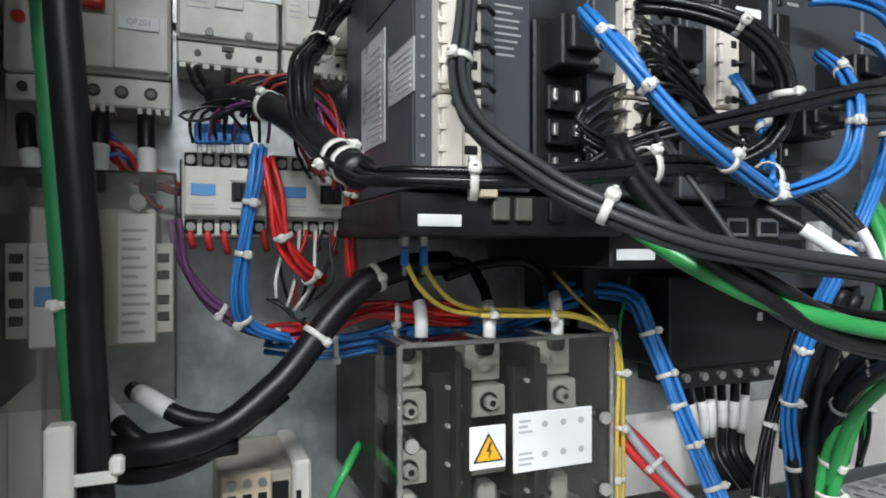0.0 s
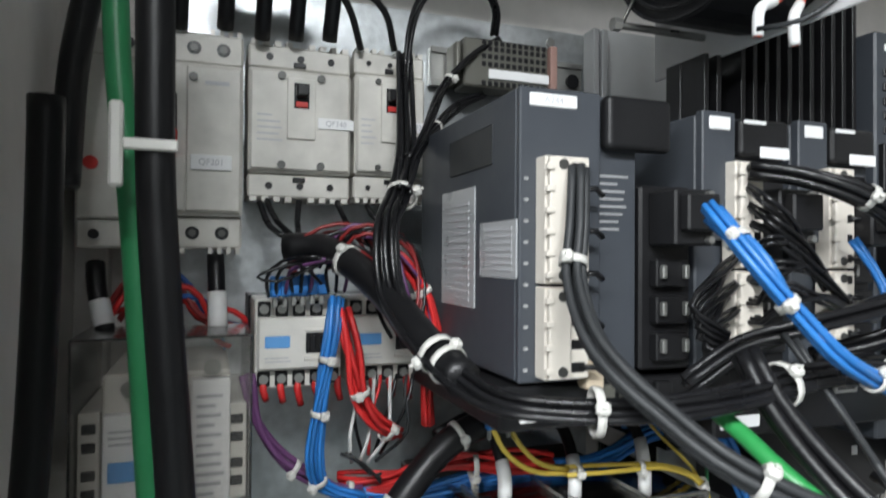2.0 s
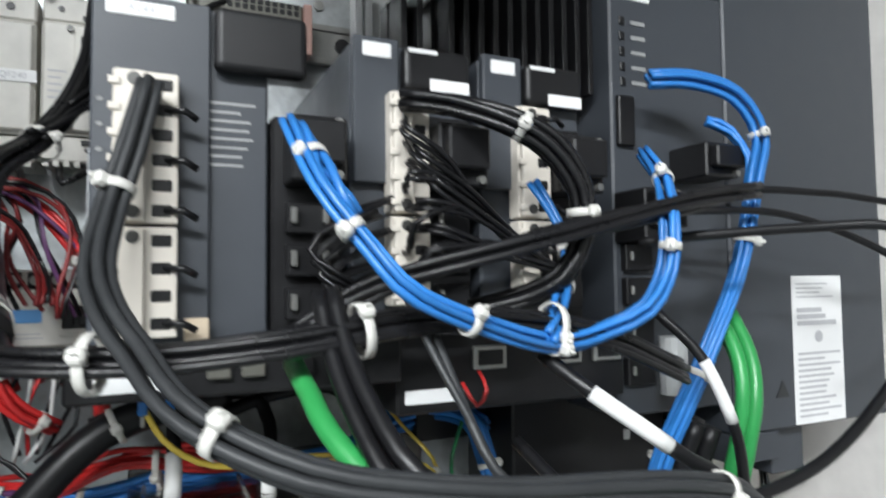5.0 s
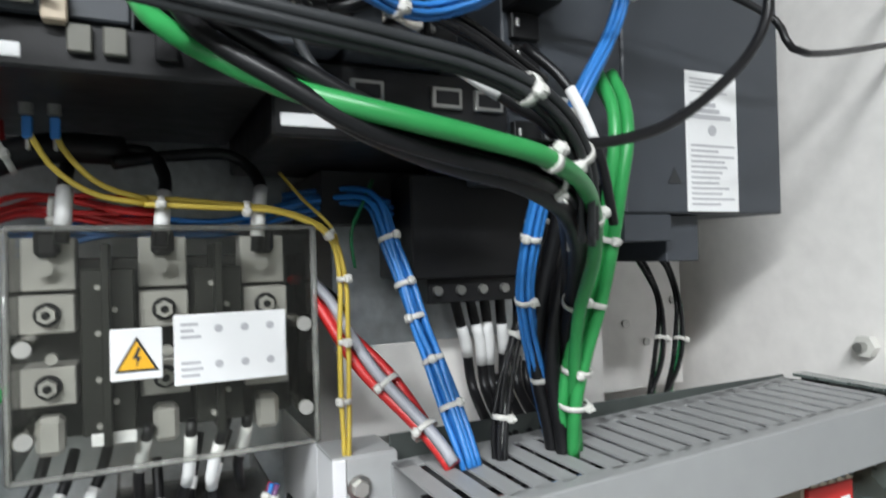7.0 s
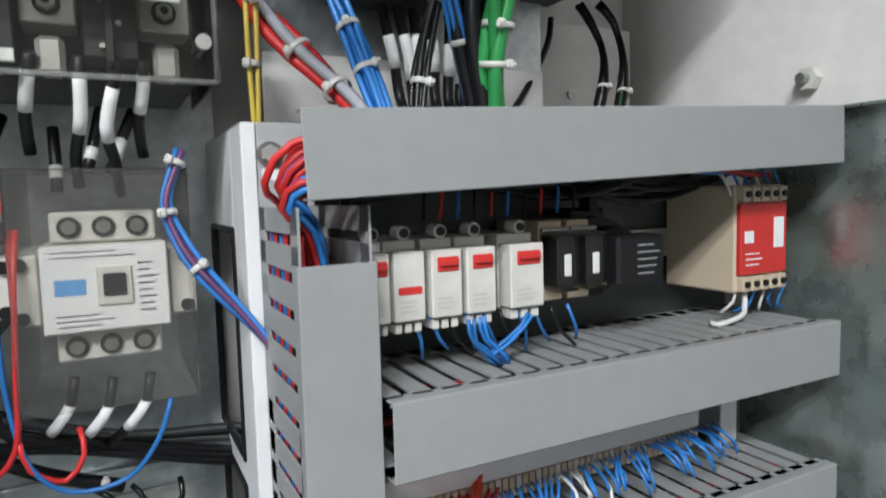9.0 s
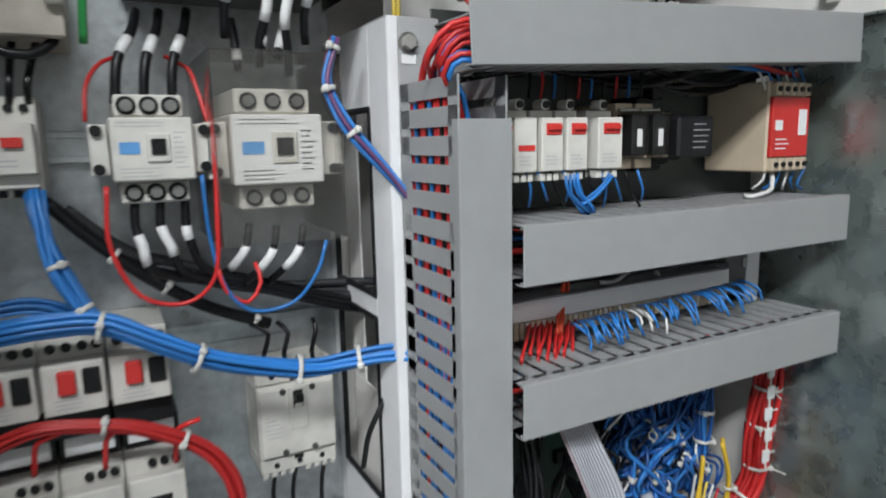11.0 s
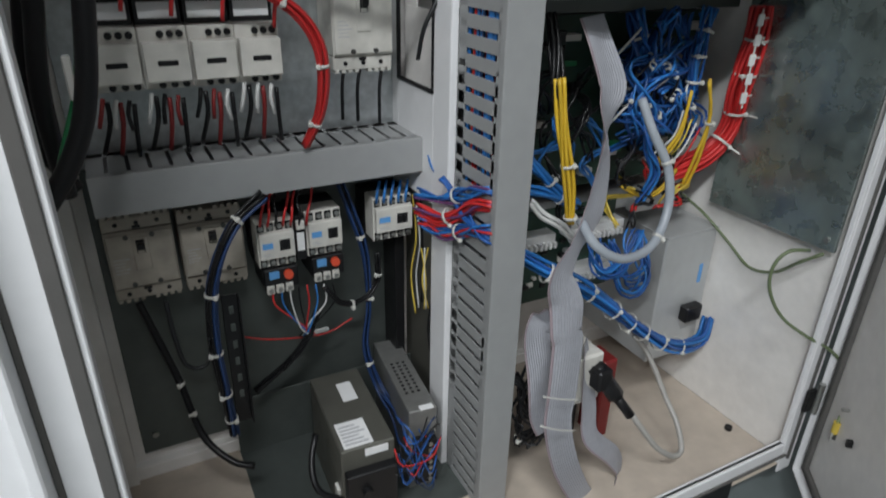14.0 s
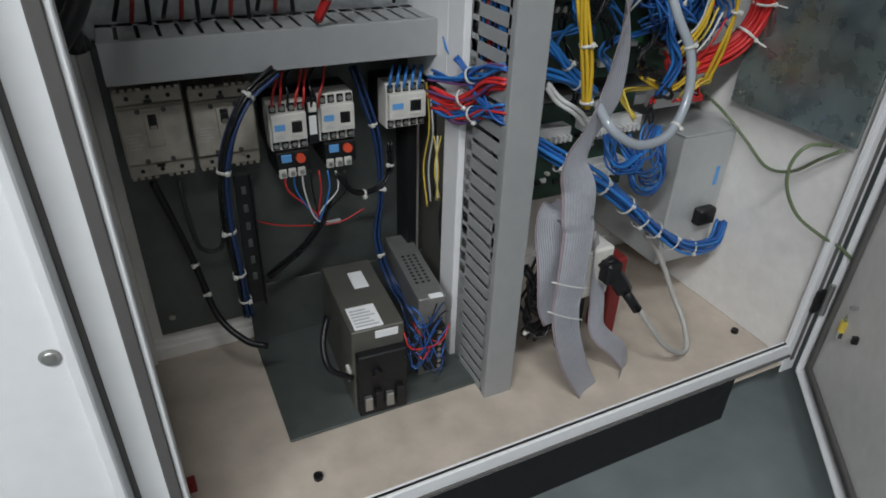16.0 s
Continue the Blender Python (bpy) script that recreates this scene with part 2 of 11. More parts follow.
def tube(bm, line, r, seg=8, fr=None, off=(0, 0), twist=0.0):
    """Adds a round tube along a sampled line; off shifts it sideways, twist turns that shift along the way."""
    fr = fr or frames(line)
    rings = []
    for i, (c, (t, u, v)) in enumerate(zip(line, fr)):
        a = twist * i / max(1, len(line) - 1)
        ox, oy = off[0] * math.cos(a) - off[1] * math.sin(a), off[0] * math.sin(a) + off[1] * math.cos(a)
        q = c + u * ox + v * oy
        rr = r(i / max(1, len(line) - 1)) if callable(r) else r
        rings.append([bm.verts.new(q + (u * math.cos(2 * math.pi * k / seg) + v * math.sin(2 * math.pi * k / seg)) * rr) for k in range(seg)])
    for a, b in zip(rings, rings[1:]):
        for k in range(seg):
            bm.faces.new((a[k], a[(k + 1) % seg], b[(k + 1) % seg], b[k]))
    bm.faces.new(rings[0][::-1])
    bm.faces.new(rings[-1])
    return bm


def tie_on(parent, line, fr, at, r, w=0.005, tail=0.008, turn=0.0):
    """A nylon tie round a line: band, head and cut tail."""
    i = min(len(line) - 1, max(0, int(at * (len(line) - 1))))
    c, (t, u, v) = line[i], fr[i]
    toward = Vector((-0.35, -0.93, 0.1)) + Vector((math.sin(turn), 0, math.cos(turn))) * 0.9
    u = (toward - t * toward.dot(t)).normalized()
    v = t.cross(u)
    bm = bmesh.new()
    n = 14
    rows = []
    for k in range(n):
        a = 2 * math.pi * k / n
        d = u * math.cos(a) + v * math.sin(a)
        rows.append([bm.verts.new(c + d * rad + t * s) for rad, s in ((r, -w / 2), (r + 0.0012, -w / 2), (r + 0.0012, w / 2), (r, w / 2))])
    for k in range(n):
        a, b = rows[k], rows[(k + 1) % n]
        for j in range(4):
            bm.faces.new((a[j], a[(j + 1) % 4], b[(j + 1) % 4], b[j]))
    band = part("cable_tie", bm, M_TIE, parent, "white nylon cable tie", True)
    end = tail if tail > 0.016 else tail * 0.25
    bm = nb((-w * 0.8, w * 0.8, -w * 0.75, w * 0.75, -0.001, 0.0055), bev=0.0017)
    bx(bm, -w * 0.3, w * 0.3, -0.0007, 0.0007, 0.005, 0.005 + end, bev=0.0004)
    m = Matrix((t, v, u)).transposed().to_4x4()
    m.translation = c + u * r
    bm.transform(m)
    part("tie_head", bm, M_TIE, band)
    return band


PACK = [(0, 0)] + [(math.cos(k * math.pi / 3), math.sin(k * math.pi / 3)) for k in range(6)] + [(1.9 * math.cos(k * math.pi / 6 + 0.2), 1.9 * math.sin(k * math.pi / 6 + 0.2)) for k in range(12)] + [(2.8 * math.cos(k * math.pi / 9), 2.8 * math.sin(k * math.pi / 9)) for k in range(18)]


def packing(n):
    """Where n round wires lie in a bundle, in diameters."""
    if n in (3, 4, 5):
        q = {3: 0.577, 4: 0.707, 5: 0.85}[n]
        return [(q * math.cos(2 * math.pi * k / n + 0.5), q * math.sin(2 * math.pi * k / n + 0.5)) for k in range(n)]
    return PACK[:n]


def bundle(name, pts, n, rw, material, label, category="wiring", ties=(), mats=None, seg=6, step=0.010, wob=0.25, twist=1.2, group="", tail=0.006, fan=0.0, rnd=None):
    """A loom: n wires along one line, held by ties; fan spreads them at the end."""
    rng = random.Random(len(pts) * 977 + n * 31 + int(pts[0][0] * 1e4))
    line = spline(pts, step)
    fr = frames(line)
    root = thing(name, pts[0], label, category, group)
    inv = root.matrix_world.inverted()
    loc = [inv @ p for p in line]
    rmax = 0
    for k in range(n):
        ox, oy = packing(n)[k] if n > 2 else ((k - (n - 1) / 2) * 1.05, 0)
        ox, oy = ox * 2.05 * rw, oy * 2.05 * rw
        rmax = max(rmax, math.hypot(ox, oy) + rw)
        ph, amp = rng.uniform(0, 6.28), wob * rw * 2
        sx, sy = rng.uniform(-1, 1) * fan, rng.uniform(-1, 1) * fan
        ll = []
        for i, (p, (t, u, v)) in enumerate(zip(loc, fr)):
            f = i / max(1, len(loc) - 1)
            e = max(0.0, f - 0.72) / 0.28
            w = math.sin(f * 9 + ph) * amp
            ll.append(p + u * (w + sx * e * e) + v * (math.cos(f * 7 + ph) * amp + sy * e * e))
        bm = tube(bmesh.new(), ll, rw, seg, fr, (ox, oy), twist)
        part("wire", bm, (mats[k % len(mats)] if mats else material), root, "", True)
    for j, at in enumerate(ties):
        tie_on(root, loc, fr, at, rmax * 1.03, tail=tail, turn=j * 1.7 + n)
    return root


def cable(name, pts, r, material, label, category="cable", ties=(), seg=10, step=0.010, group="", tail=0.006, sleeve=()):
    """One sheathed cable, a thing with its ties and white marker sleeves."""
    line = spline(pts, step)
    fr = frames(line)
    root = thing(name, pts[0], label, category, group)
    inv = root.matrix_world.inverted()
    loc = [inv @ p for p in line]
    part("sheath", tube(bmesh.new(), loc, r, seg, fr), material, root, "", True)
    for j, at in enumerate(ties):
        tie_on(root, loc, fr, at, r * 1.04, tail=tail, turn=j * 1.3 + len(pts))
    for a, b in sleeve:
        i, k = int(a * (len(loc) - 1)), max(int(a * (len(loc) - 1)) + 2, int(b * (len(loc) - 1)))
        part("marker_sleeve", tube(bmesh.new(), loc[i:k], r * 1.12, seg, fr[i:k]), M_SLEEVE, root, "white marker sleeve", True)
    return root


def screws(parent, pts, r, material=None, name="terminal_screw", dark=False):
    """Slotted screw heads in dark wells, facing the viewer (towards -y)."""
    for x, y, z in pts:
        if dark:
            bm = cy(bmesh.new(), (x, y, z), "y", r * 1.35, 0.002, 14)
            well = part("terminal_well", bm, M_BLACK, parent)
        bm = cy(bmesh.new(), (x, y - 0.0015, z), "y", r, 0.003, 12)
        part(name, bm, material or M_SCREW, parent)


def bars(parent, x0, x1, y, z0, z1, n, material=None, rng=None, fill=0.5, name="print_line"):
    """Rows of unreadable print as thin bars on a face at y."""
    rng = rng or random.Random(int(abs(x0 + z0) * 1e5))
    h = (z1 - z0) / n
    bm = bmesh.new()
    for k in range(n):
        w = (x1 - x0) * rng.uniform(0.55, 1.0)
        bx(bm, x0, x0 + w, y - 0.0004, y, z0 + k * h + h * (1 - fill) / 2, z0 + (k + 1) * h - h * (1 - fill) / 2)
    return part(name, bm, material or M_PRINT, parent)


def words(text, parent, x, y, z, size, material):
    c = bpy.data.curves.new("lettering", "FONT")
    c.body, c.size, c.align_x, c.align_y, c.extrude = text, size, "CENTER", "CENTER", 0.0001
    c.materials.append(material)
    ob = new("lettering", c)
    ob.parent = parent
    ob.matrix_local = pose(x, y, z, 90, 0, 0)
    return ob

# ---- the room ----
def slab(name, b, material, label, category, bev=0.0):
    return solid(name, bx(bmesh.new(), *b, bev=bev), material, label, category, kind="structure")


slab("floor", (-3.5, 3.5, -4.0, 2.0, -0.2, 0.0), M_FLOOR, "grey green epoxy workshop floor", "floor")
slab("wall_south", (-3.5, 3.5, -4.1, -4.0, 0.0, 3.2), M_PLASTER, "pale plaster workshop wall", "wall")
slab("wall_north", (-3.5, 3.5, 2.0, 2.1, 0.0, 3.2), M_PLASTER, "pale plaster workshop wall behind the cabinet", "wall")
slab("wall_west", (-3.6, -3.5, -4.0, 2.0, 0.0, 3.2), M_PLASTER, "pale plaster workshop wall", "wall")
slab("wall_east", (3.5, 3.6, -4.0, 2.0, 0.0, 3.2), M_PLASTER, "pale plaster workshop wall", "wall")
slab("ceiling", (-3.6, 3.6, -4.1, 2.1, 3.2, 3.3), M_PLASTER, "pale workshop ceiling", "ceiling")
# added housings for the unseen lamps
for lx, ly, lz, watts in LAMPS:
    f = thing("unseen_ceiling_light", (lx, ly, lz), "white ceiling tube light with a glowing diffuser, added out of view", "lamp", "ceiling lights")
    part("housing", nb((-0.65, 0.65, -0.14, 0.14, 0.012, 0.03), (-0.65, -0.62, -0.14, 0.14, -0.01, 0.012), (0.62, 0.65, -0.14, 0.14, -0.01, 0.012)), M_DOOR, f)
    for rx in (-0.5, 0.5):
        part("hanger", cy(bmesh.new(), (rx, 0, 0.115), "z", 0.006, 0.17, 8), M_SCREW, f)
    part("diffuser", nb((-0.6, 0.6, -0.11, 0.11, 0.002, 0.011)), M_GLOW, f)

# ---- the cabinet's shell ----
X0, X1, YF, YB, ZB, ZT = -0.165, 1.06, 0.246, 0.79, 0.10, 2.42
cab = thing("electrical_cabinet", (0.45, 0.5, 0.0), "cream white sheet steel control cabinet standing open on a black plinth", "cabinet", kind="structure")


def cpart(name, material, *boxes, bev=0.0015, label=""):
    bm = nb(*[(a - 0.45, b - 0.45, c - 0.5, d - 0.5, e, f) for a, b, c, d, e, f in boxes], bev=bev)
    return part(name, bm, material, cab, label)


cpart("back_wall", M_WHITE, (X0 - 0.002, X1 + 0.002, YB, YB + 0.002, ZB, ZT))
cpart("side_wall", M_WHITE, (X0 - 0.002, X0, YF, YB, ZB, ZT))
cpart("side_wall", M_WHITE, (X1, X1 + 0.002, YF, YB, ZB, ZT))
cpart("roof", M_WHITE, (X0, X1, YF, YB, ZT, ZT + 0.002))
cpart("base_tray", M_TRAY, (X0, X1, YF, YB, ZB - 0.002, ZB), label="cream white dusty base tray")
cpart("plinth", M_BLACK, (-0.16, 0.90, YF + 0.012, YB, 0.0, ZB - 0.004), (-0.16, 0.90, YF - 0.002, YF + 0.009, 0.0, ZB + 0.014))
cpart("jamb", M_DOOR, (-0.165, -0.108, YF - 0.004, YF, ZB - 0.02, ZT), (-0.112, -0.108, YF, YF + 0.028, ZB, ZT))
cpart("jamb", M_DOOR, (1.036, 1.075, YF - 0.004, YF, ZB - 0.02, ZT), (1.036, 1.040, YF, YF + 0.010, ZB, ZT))
cpart("sill", M_DOOR, (-0.108, 1.036, YF - 0.004, YF + 0.008, ZB + 0.016, ZB + 0.055), (-0.108, 1.036, YF, YF + 0.012, ZB + 0.051, ZB + 0.055))
cpart("head", M_DOOR, (-0.108, 1.036, YF - 0.004, YF, ZT - 0.06, ZT))
# gasket strips; the one at x -0.164 draws the door gap's shade
for strip in ((-0.108, 1.045, YF - 0.009, YF - 0.004, ZB + 0.024, ZB + 0.030), (-0.128, -0.114, YF - 0.008, YF - 0.004, ZB + 0.012, ZT - 0.02), (-0.164, -0.157, YF - 0.006, YF - 0.004, ZB, ZT - 0.02), (1.052, 1.060, YF - 0.008, YF - 0.004, ZB + 0.012, ZT - 0.02)):
    cpart("gasket", M_GASKET, strip, label="dark strip for door gasket and shaded door gap")
cpart("corner_fold", M_WHITE, (X0, X0 + 0.03, YB - 0.03, YB, ZB, ZT), (X0, X1, YB - 0.02, YB, ZB, ZB + 0.03))
for hx, hy in ((0.078, 0.364), (1.03, 0.365)):
    bm = cy(bmesh.new(), (hx - 0.45, hy - 0.5, ZB + 0.004), "z", 0.008, 0.008, 16)
    part("floor_plug", bm, M_RUBBER, cab, "black rubber plug in the base tray")

# left door, folded away beside the opening; right door standing half open
door = thing("cabinet_door", (-0.163, YF - 0.006, ZB), "white enamelled steel cabinet door with a domed screw", "door", "cabinet doors", rz=176)
part("panel", nb((0.006, 0.62, -0.002, 0.022, 0.0, 2.2), bev=0.003), M_DOOR, door)
part("edge_fold", nb((0.0, 0.012, 0.0, 0.030, 0.0, 2.2), bev=0.002), M_DOOR, door)
bm = cy(bmesh.new(), (0, 0, 0), "y", 0.010, 0.004, 18, r2=0.006)
bm.transform(Matrix.Translation((0.024, 0.0245, 0.475)) @ Matrix.Rotation(math.pi, 4, "Z"))
part("screw", bm, M_SCREW, door, "domed bright screw", True)
rd = thing("cabinet_door", (1.078, YF - 0.008, ZB - 0.02), "white enamelled steel cabinet door standing half open with grey gasket", "door", "cabinet doors", rz=50)
part("panel", nb((-0.60, -0.004, -0.022, -0.018, 0.0, 2.22), bev=0.001), M_WHITE, rd)
part("edge_fold", nb((-0.60, -0.006, -0.018, 0.0, 0.0, 0.004), (-0.008, -0.004, -0.018, 0.0, 0.004, 2.22), (-0.60, -0.596, -0.018, 0.0, 0.004, 2.22), bev=0.001), M_DOOR, rd)
part("gasket", nb((-0.035, -0.020, -0.018, -0.008, 0.02, 2.2), (-0.58, -0.035, -0.018, -0.008, 0.02, 0.035), bev=0.002), M_GASKET, rd, "dark foam gasket")
bm = cy(bmesh.new(), (-0.10, -0.012, 0.235), "y", 0.003, 0.014, 8)
part("earth_stud", bm, M_SCREW, rd)
bm = nb((-0.150, -0.142, -0.018, -0.008, 0.19, 0.205))
part("stop", bm, M_BLACK, rd)
hg = thing("hinge", (1.062, YF - 0.006, 0.24), "black steel hinge between cabinet frame and door", "hinge")
part("leaf", nb((-0.016, 0.006, -0.008, 0.0, 0.0, 0.05)), M_BLACK, hg)
part("pin", cy(bmesh.new(), (0.008, -0.012, 0.03), "z", 0.006, 0.07, 12), M_SCREW, hg)


# ---- mounting plates ----
mp = thing("mounting_plate", (0.15, 0.772, 0.78), "galvanised steel mounting plate behind the breakers, scratched and dull, lower half darkened for shade", "plate", kind="structure")
part("sheet", nb((-0.265, 0.272, 0.0, 0.003, -0.045, 1.362)), M_GALV, mp)
# lower half of the same plate, coloured dark for shade below the duct
part("sheet", nb((-0.265, 0.272, 0.0, 0.003, -0.62, -0.048)), M_DULL_SHADE, mp)
screws(mp, [(0.215, -0.001, 1.345), (-0.24, -0.001, -0.58), (0.25, -0.001, -0.3), (0.06, -0.001, 0.3)], 0.006, name="screw")
mp2 = thing("mounting_plate", (0.80, 0.765, 1.40), "pale enamelled plate with screws behind the power cables", "plate", kind="structure")
part("sheet", nb((0.0, 0.225, -0.03, 0.02, 0.0, 0.20)), M_WHITE, mp2)
screws(mp2, [(0.11, -0.031, 0.10), (0.15, -0.031, 0.07), (0.205, -0.031, 0.13)], 0.006, name="screw")
mp3 = thing("mounting_plate", (0.47, 0.56, 0.96), "dark zinc plate carrying relays and terminal strip", "plate", kind="structure")
part("sheet", nb((0.0, 0.555, 0.0, 0.003, 0.0, 0.48)), M_DULL_SHADE, mp3)
part("bracket", nb((0.545, 0.558, -0.004, 0.0, 0.08, 0.20)), M_WHITE, mp3, "white painted bracket")
gp = thing("side_plate", (1.030, 0.40, 0.578), "dark green glossy lacquered plate screwed to the side wall", "plate", kind="structure")
part("sheet", nb((0.0, 0.008, -0.137, 0.140, 0.0, 0.868), bev=0.001), M_GREENPLATE, gp)
part("top_lip", nb((-0.016, 0.0, -0.137, 0.140, 0.864, 0.868), bev=0.0008), M_GREENPLATE, gp)
for sy, sz in ((0.125, 0.02), (-0.12, 0.02), (0.125, 0.845), (-0.12, 0.845)):
    part("screw", cy(bmesh.new(), (-0.002, sy, sz), "x", 0.005, 0.004, 10), M_SCREW, gp)
bo = thing("wall_bolt", (1.045, 0.468, 1.486), "white capped bolt through the side wall", "bolt")
part("washer", cy(bmesh.new(), (0.005, 0, 0), "x", 0.014, 0.012, 6), M_TIE, bo)
part("stud", cy(bmesh.new(), (-0.006, 0, 0), "x", 0.006, 0.012, 10), M_SCREW, bo)
fp = thing("floor_plate", (0.26, 0.60, ZB), "dull grey green zinc plate lying on the base tray", "plate")
part("sheet", nb((-0.205, 0.225, -0.145, 0.165, 0.001, 0.006)), M_DULL_SHADE, fp)
part("lip", nb((-0.205, 0.225, 0.150, 0.154, 0.006, 0.14)), M_DULL_SHADE, fp)

# ---- partition post with its gasketed window ----
po = thing("partition_post", (0.411, 0.55, ZB), "white enamelled partition post with a rubber edged opening", "post", kind="structure")
zt = 1.327
part("web", nb((0.0, 0.003, 0.0, 0.055, 0.0, zt), (0.0, 0.003, 0.195, 0.222, 0.0, zt), (0.0, 0.003, 0.055, 0.195, 0.0, 0.05), (0.0, 0.003, 0.055, 0.195, 0.55, 0.74), (0.0, 0.003, 0.055, 0.195, 1.235, zt), (0.0, 0.003, 0.055, 0.195, 0.985, 1.01), bev=0.0008), M_DOOR, po)
part("flange", nb((0.0, 0.012, -0.003, 0.0, 0.0, zt)), M_DOOR, po)
part("bracket", nb((0.013, 0.062, -0.002, 0.001, 1.20, zt), (0.0, 0.062, 0.001, 0.06, zt - 0.002, zt + 0.001)), M_STEELBOX, po, "galvanised bracket")
part("bolt", cy(bmesh.new(), (0.024, -0.006, 1.300), "y", 0.0085, 0.009, 6, r2=0.0075), M_TINNED, po, "bright hexagon bolt")
part("washer", cy(bmesh.new(), (0.024, -0.0025, 1.300), "y", 0.0115, 0.002, 18), M_SCREW, po)
part("sticker", nb((0.016, 0.033, -0.0025, -0.002, 1.278, 1.288)), M_LABEL, po, "small white sticker")
for z0, z1 in ((0.74, 0.985), (1.01, 1.235)):
    bm = bmesh.new()
    for a, b in (((0.057, z0 + 0.002), (0.193, z0 + 0.002)), ((0.057, z1 - 0.002), (0.193, z1 - 0.002)), ((0.057, z0), (0.057, z1)), ((0.193, z0), (0.193, z1))):
        tube(bm, [Vector((0.001, *a)), Vector((0.001, *b))], 0.004, 8)
    part("edge_rubber", bm, M_RUBBER, po, "black rubber edging")
sb = thing("partition_sheet", (0.436, 0.56, ZB), "white sheet closing the partition behind the wire duct", "plate", kind="structure")
part("sheet", nb((0.0, 0.003, 0.0, 0.21, 0.60, 0.86), (0.0, 0.003, 0.16, 0.21, 0.86, 1.32)), M_WHITE, sb)
# added dark sheet stands for the shaded depth behind the lower opening
part("lower_sheet", nb((0.0, 0.003, 0.0, 0.21, 0.0, 0.598)), M_DARKBOX, sb, "dark olive sheet added for shade in the lower opening")


# ---- slotted wire ducts ----
def wire_duct(loc, length, depth, height, label, ry=0.0, pitch=0.025, gap=0.008, wires=True, cover=(0.0, 1.0), bridge=True):
    """Length along x from 0, open fingers above and below, cover towards -y."""
    d = thing("wire_duct", loc, label, "wire duct", "wire ducts", ry=ry)
    h = height / 2
    part("base", nb((0, length, -0.003, 0.0, -h, h)), M_DUCT, d)
    n = int(length / pitch)
    for s in (-1, 1):
        bm = bmesh.new()
        z0, z1 = sorted((s * h, s * (h - 0.002)))
        for k in range(n + 1):
            a, b = k * pitch, min(length, k * pitch + pitch - gap)
            if b - a > 0.002:
                bx(bm, a, b, -depth + 0.004, -0.003, z0, z1)
        bx(bm, 0, length, -0.022, -0.003, z0, z1)
        bx(bm, 0, length, -depth + 0.003, -depth + 0.022, z0, z1)
        if bridge:
            bx(bm, 0, length, -depth * 0.56, -depth * 0.50, z0, z1)
        part("slotted_side", bm, M_DUCT, d)
    c0, c1 = length * cover[0], length * cover[1]
    cv = part("cover", nb((c0, c1, -depth - 0.002, -depth, -h - 0.002, h + 0.002), bev=0.0007), M_DUCT, d, "smooth grey snap-on cover")
    for s in (-1, 1):
        z0, z1 = sorted((s * (h + 0.0005), s * (h + 0.002)))
        part("cover_lip", nb((c0, c1, -depth, -depth + 0.012, z0, z1), bev=0.0004), M_DUCT, cv)
    return d


wire_duct((0.466, 0.545, 1.3915), 0.536, 0.148, 0.056, "grey slotted wire duct running across above the relays", ry=-2.4, cover=(-0.080, 1.0), bridge=False)
wire_duct((0.479, 0.545, 1.184), 0.525, 0.148, 0.056, "grey slotted wire duct below the relays", bridge=False)
wire_duct((0.479, 0.545, 1.025), 0.525, 0.148, 0.054, "grey slotted wire duct below the terminal strip, wires pressed in", bridge=False)
wire_duct((-0.10, 0.770, 0.728), 0.528, 0.125, 0.056, "grey slotted wire duct under the motor starters, dusty", pitch=0.029, gap=0.006, bridge=False)
wire_duct((0.449, 0.545, 1.355), 1.260, 0.130, 0.054, "tall grey slotted wire duct stuffed with red and blue wires", ry=90, pitch=0.0275, gap=0.0085, cover=(0.032, 1.0), bridge=False)

# ---- left bay: breakers, contactors, starters ----
PAN = 0.770


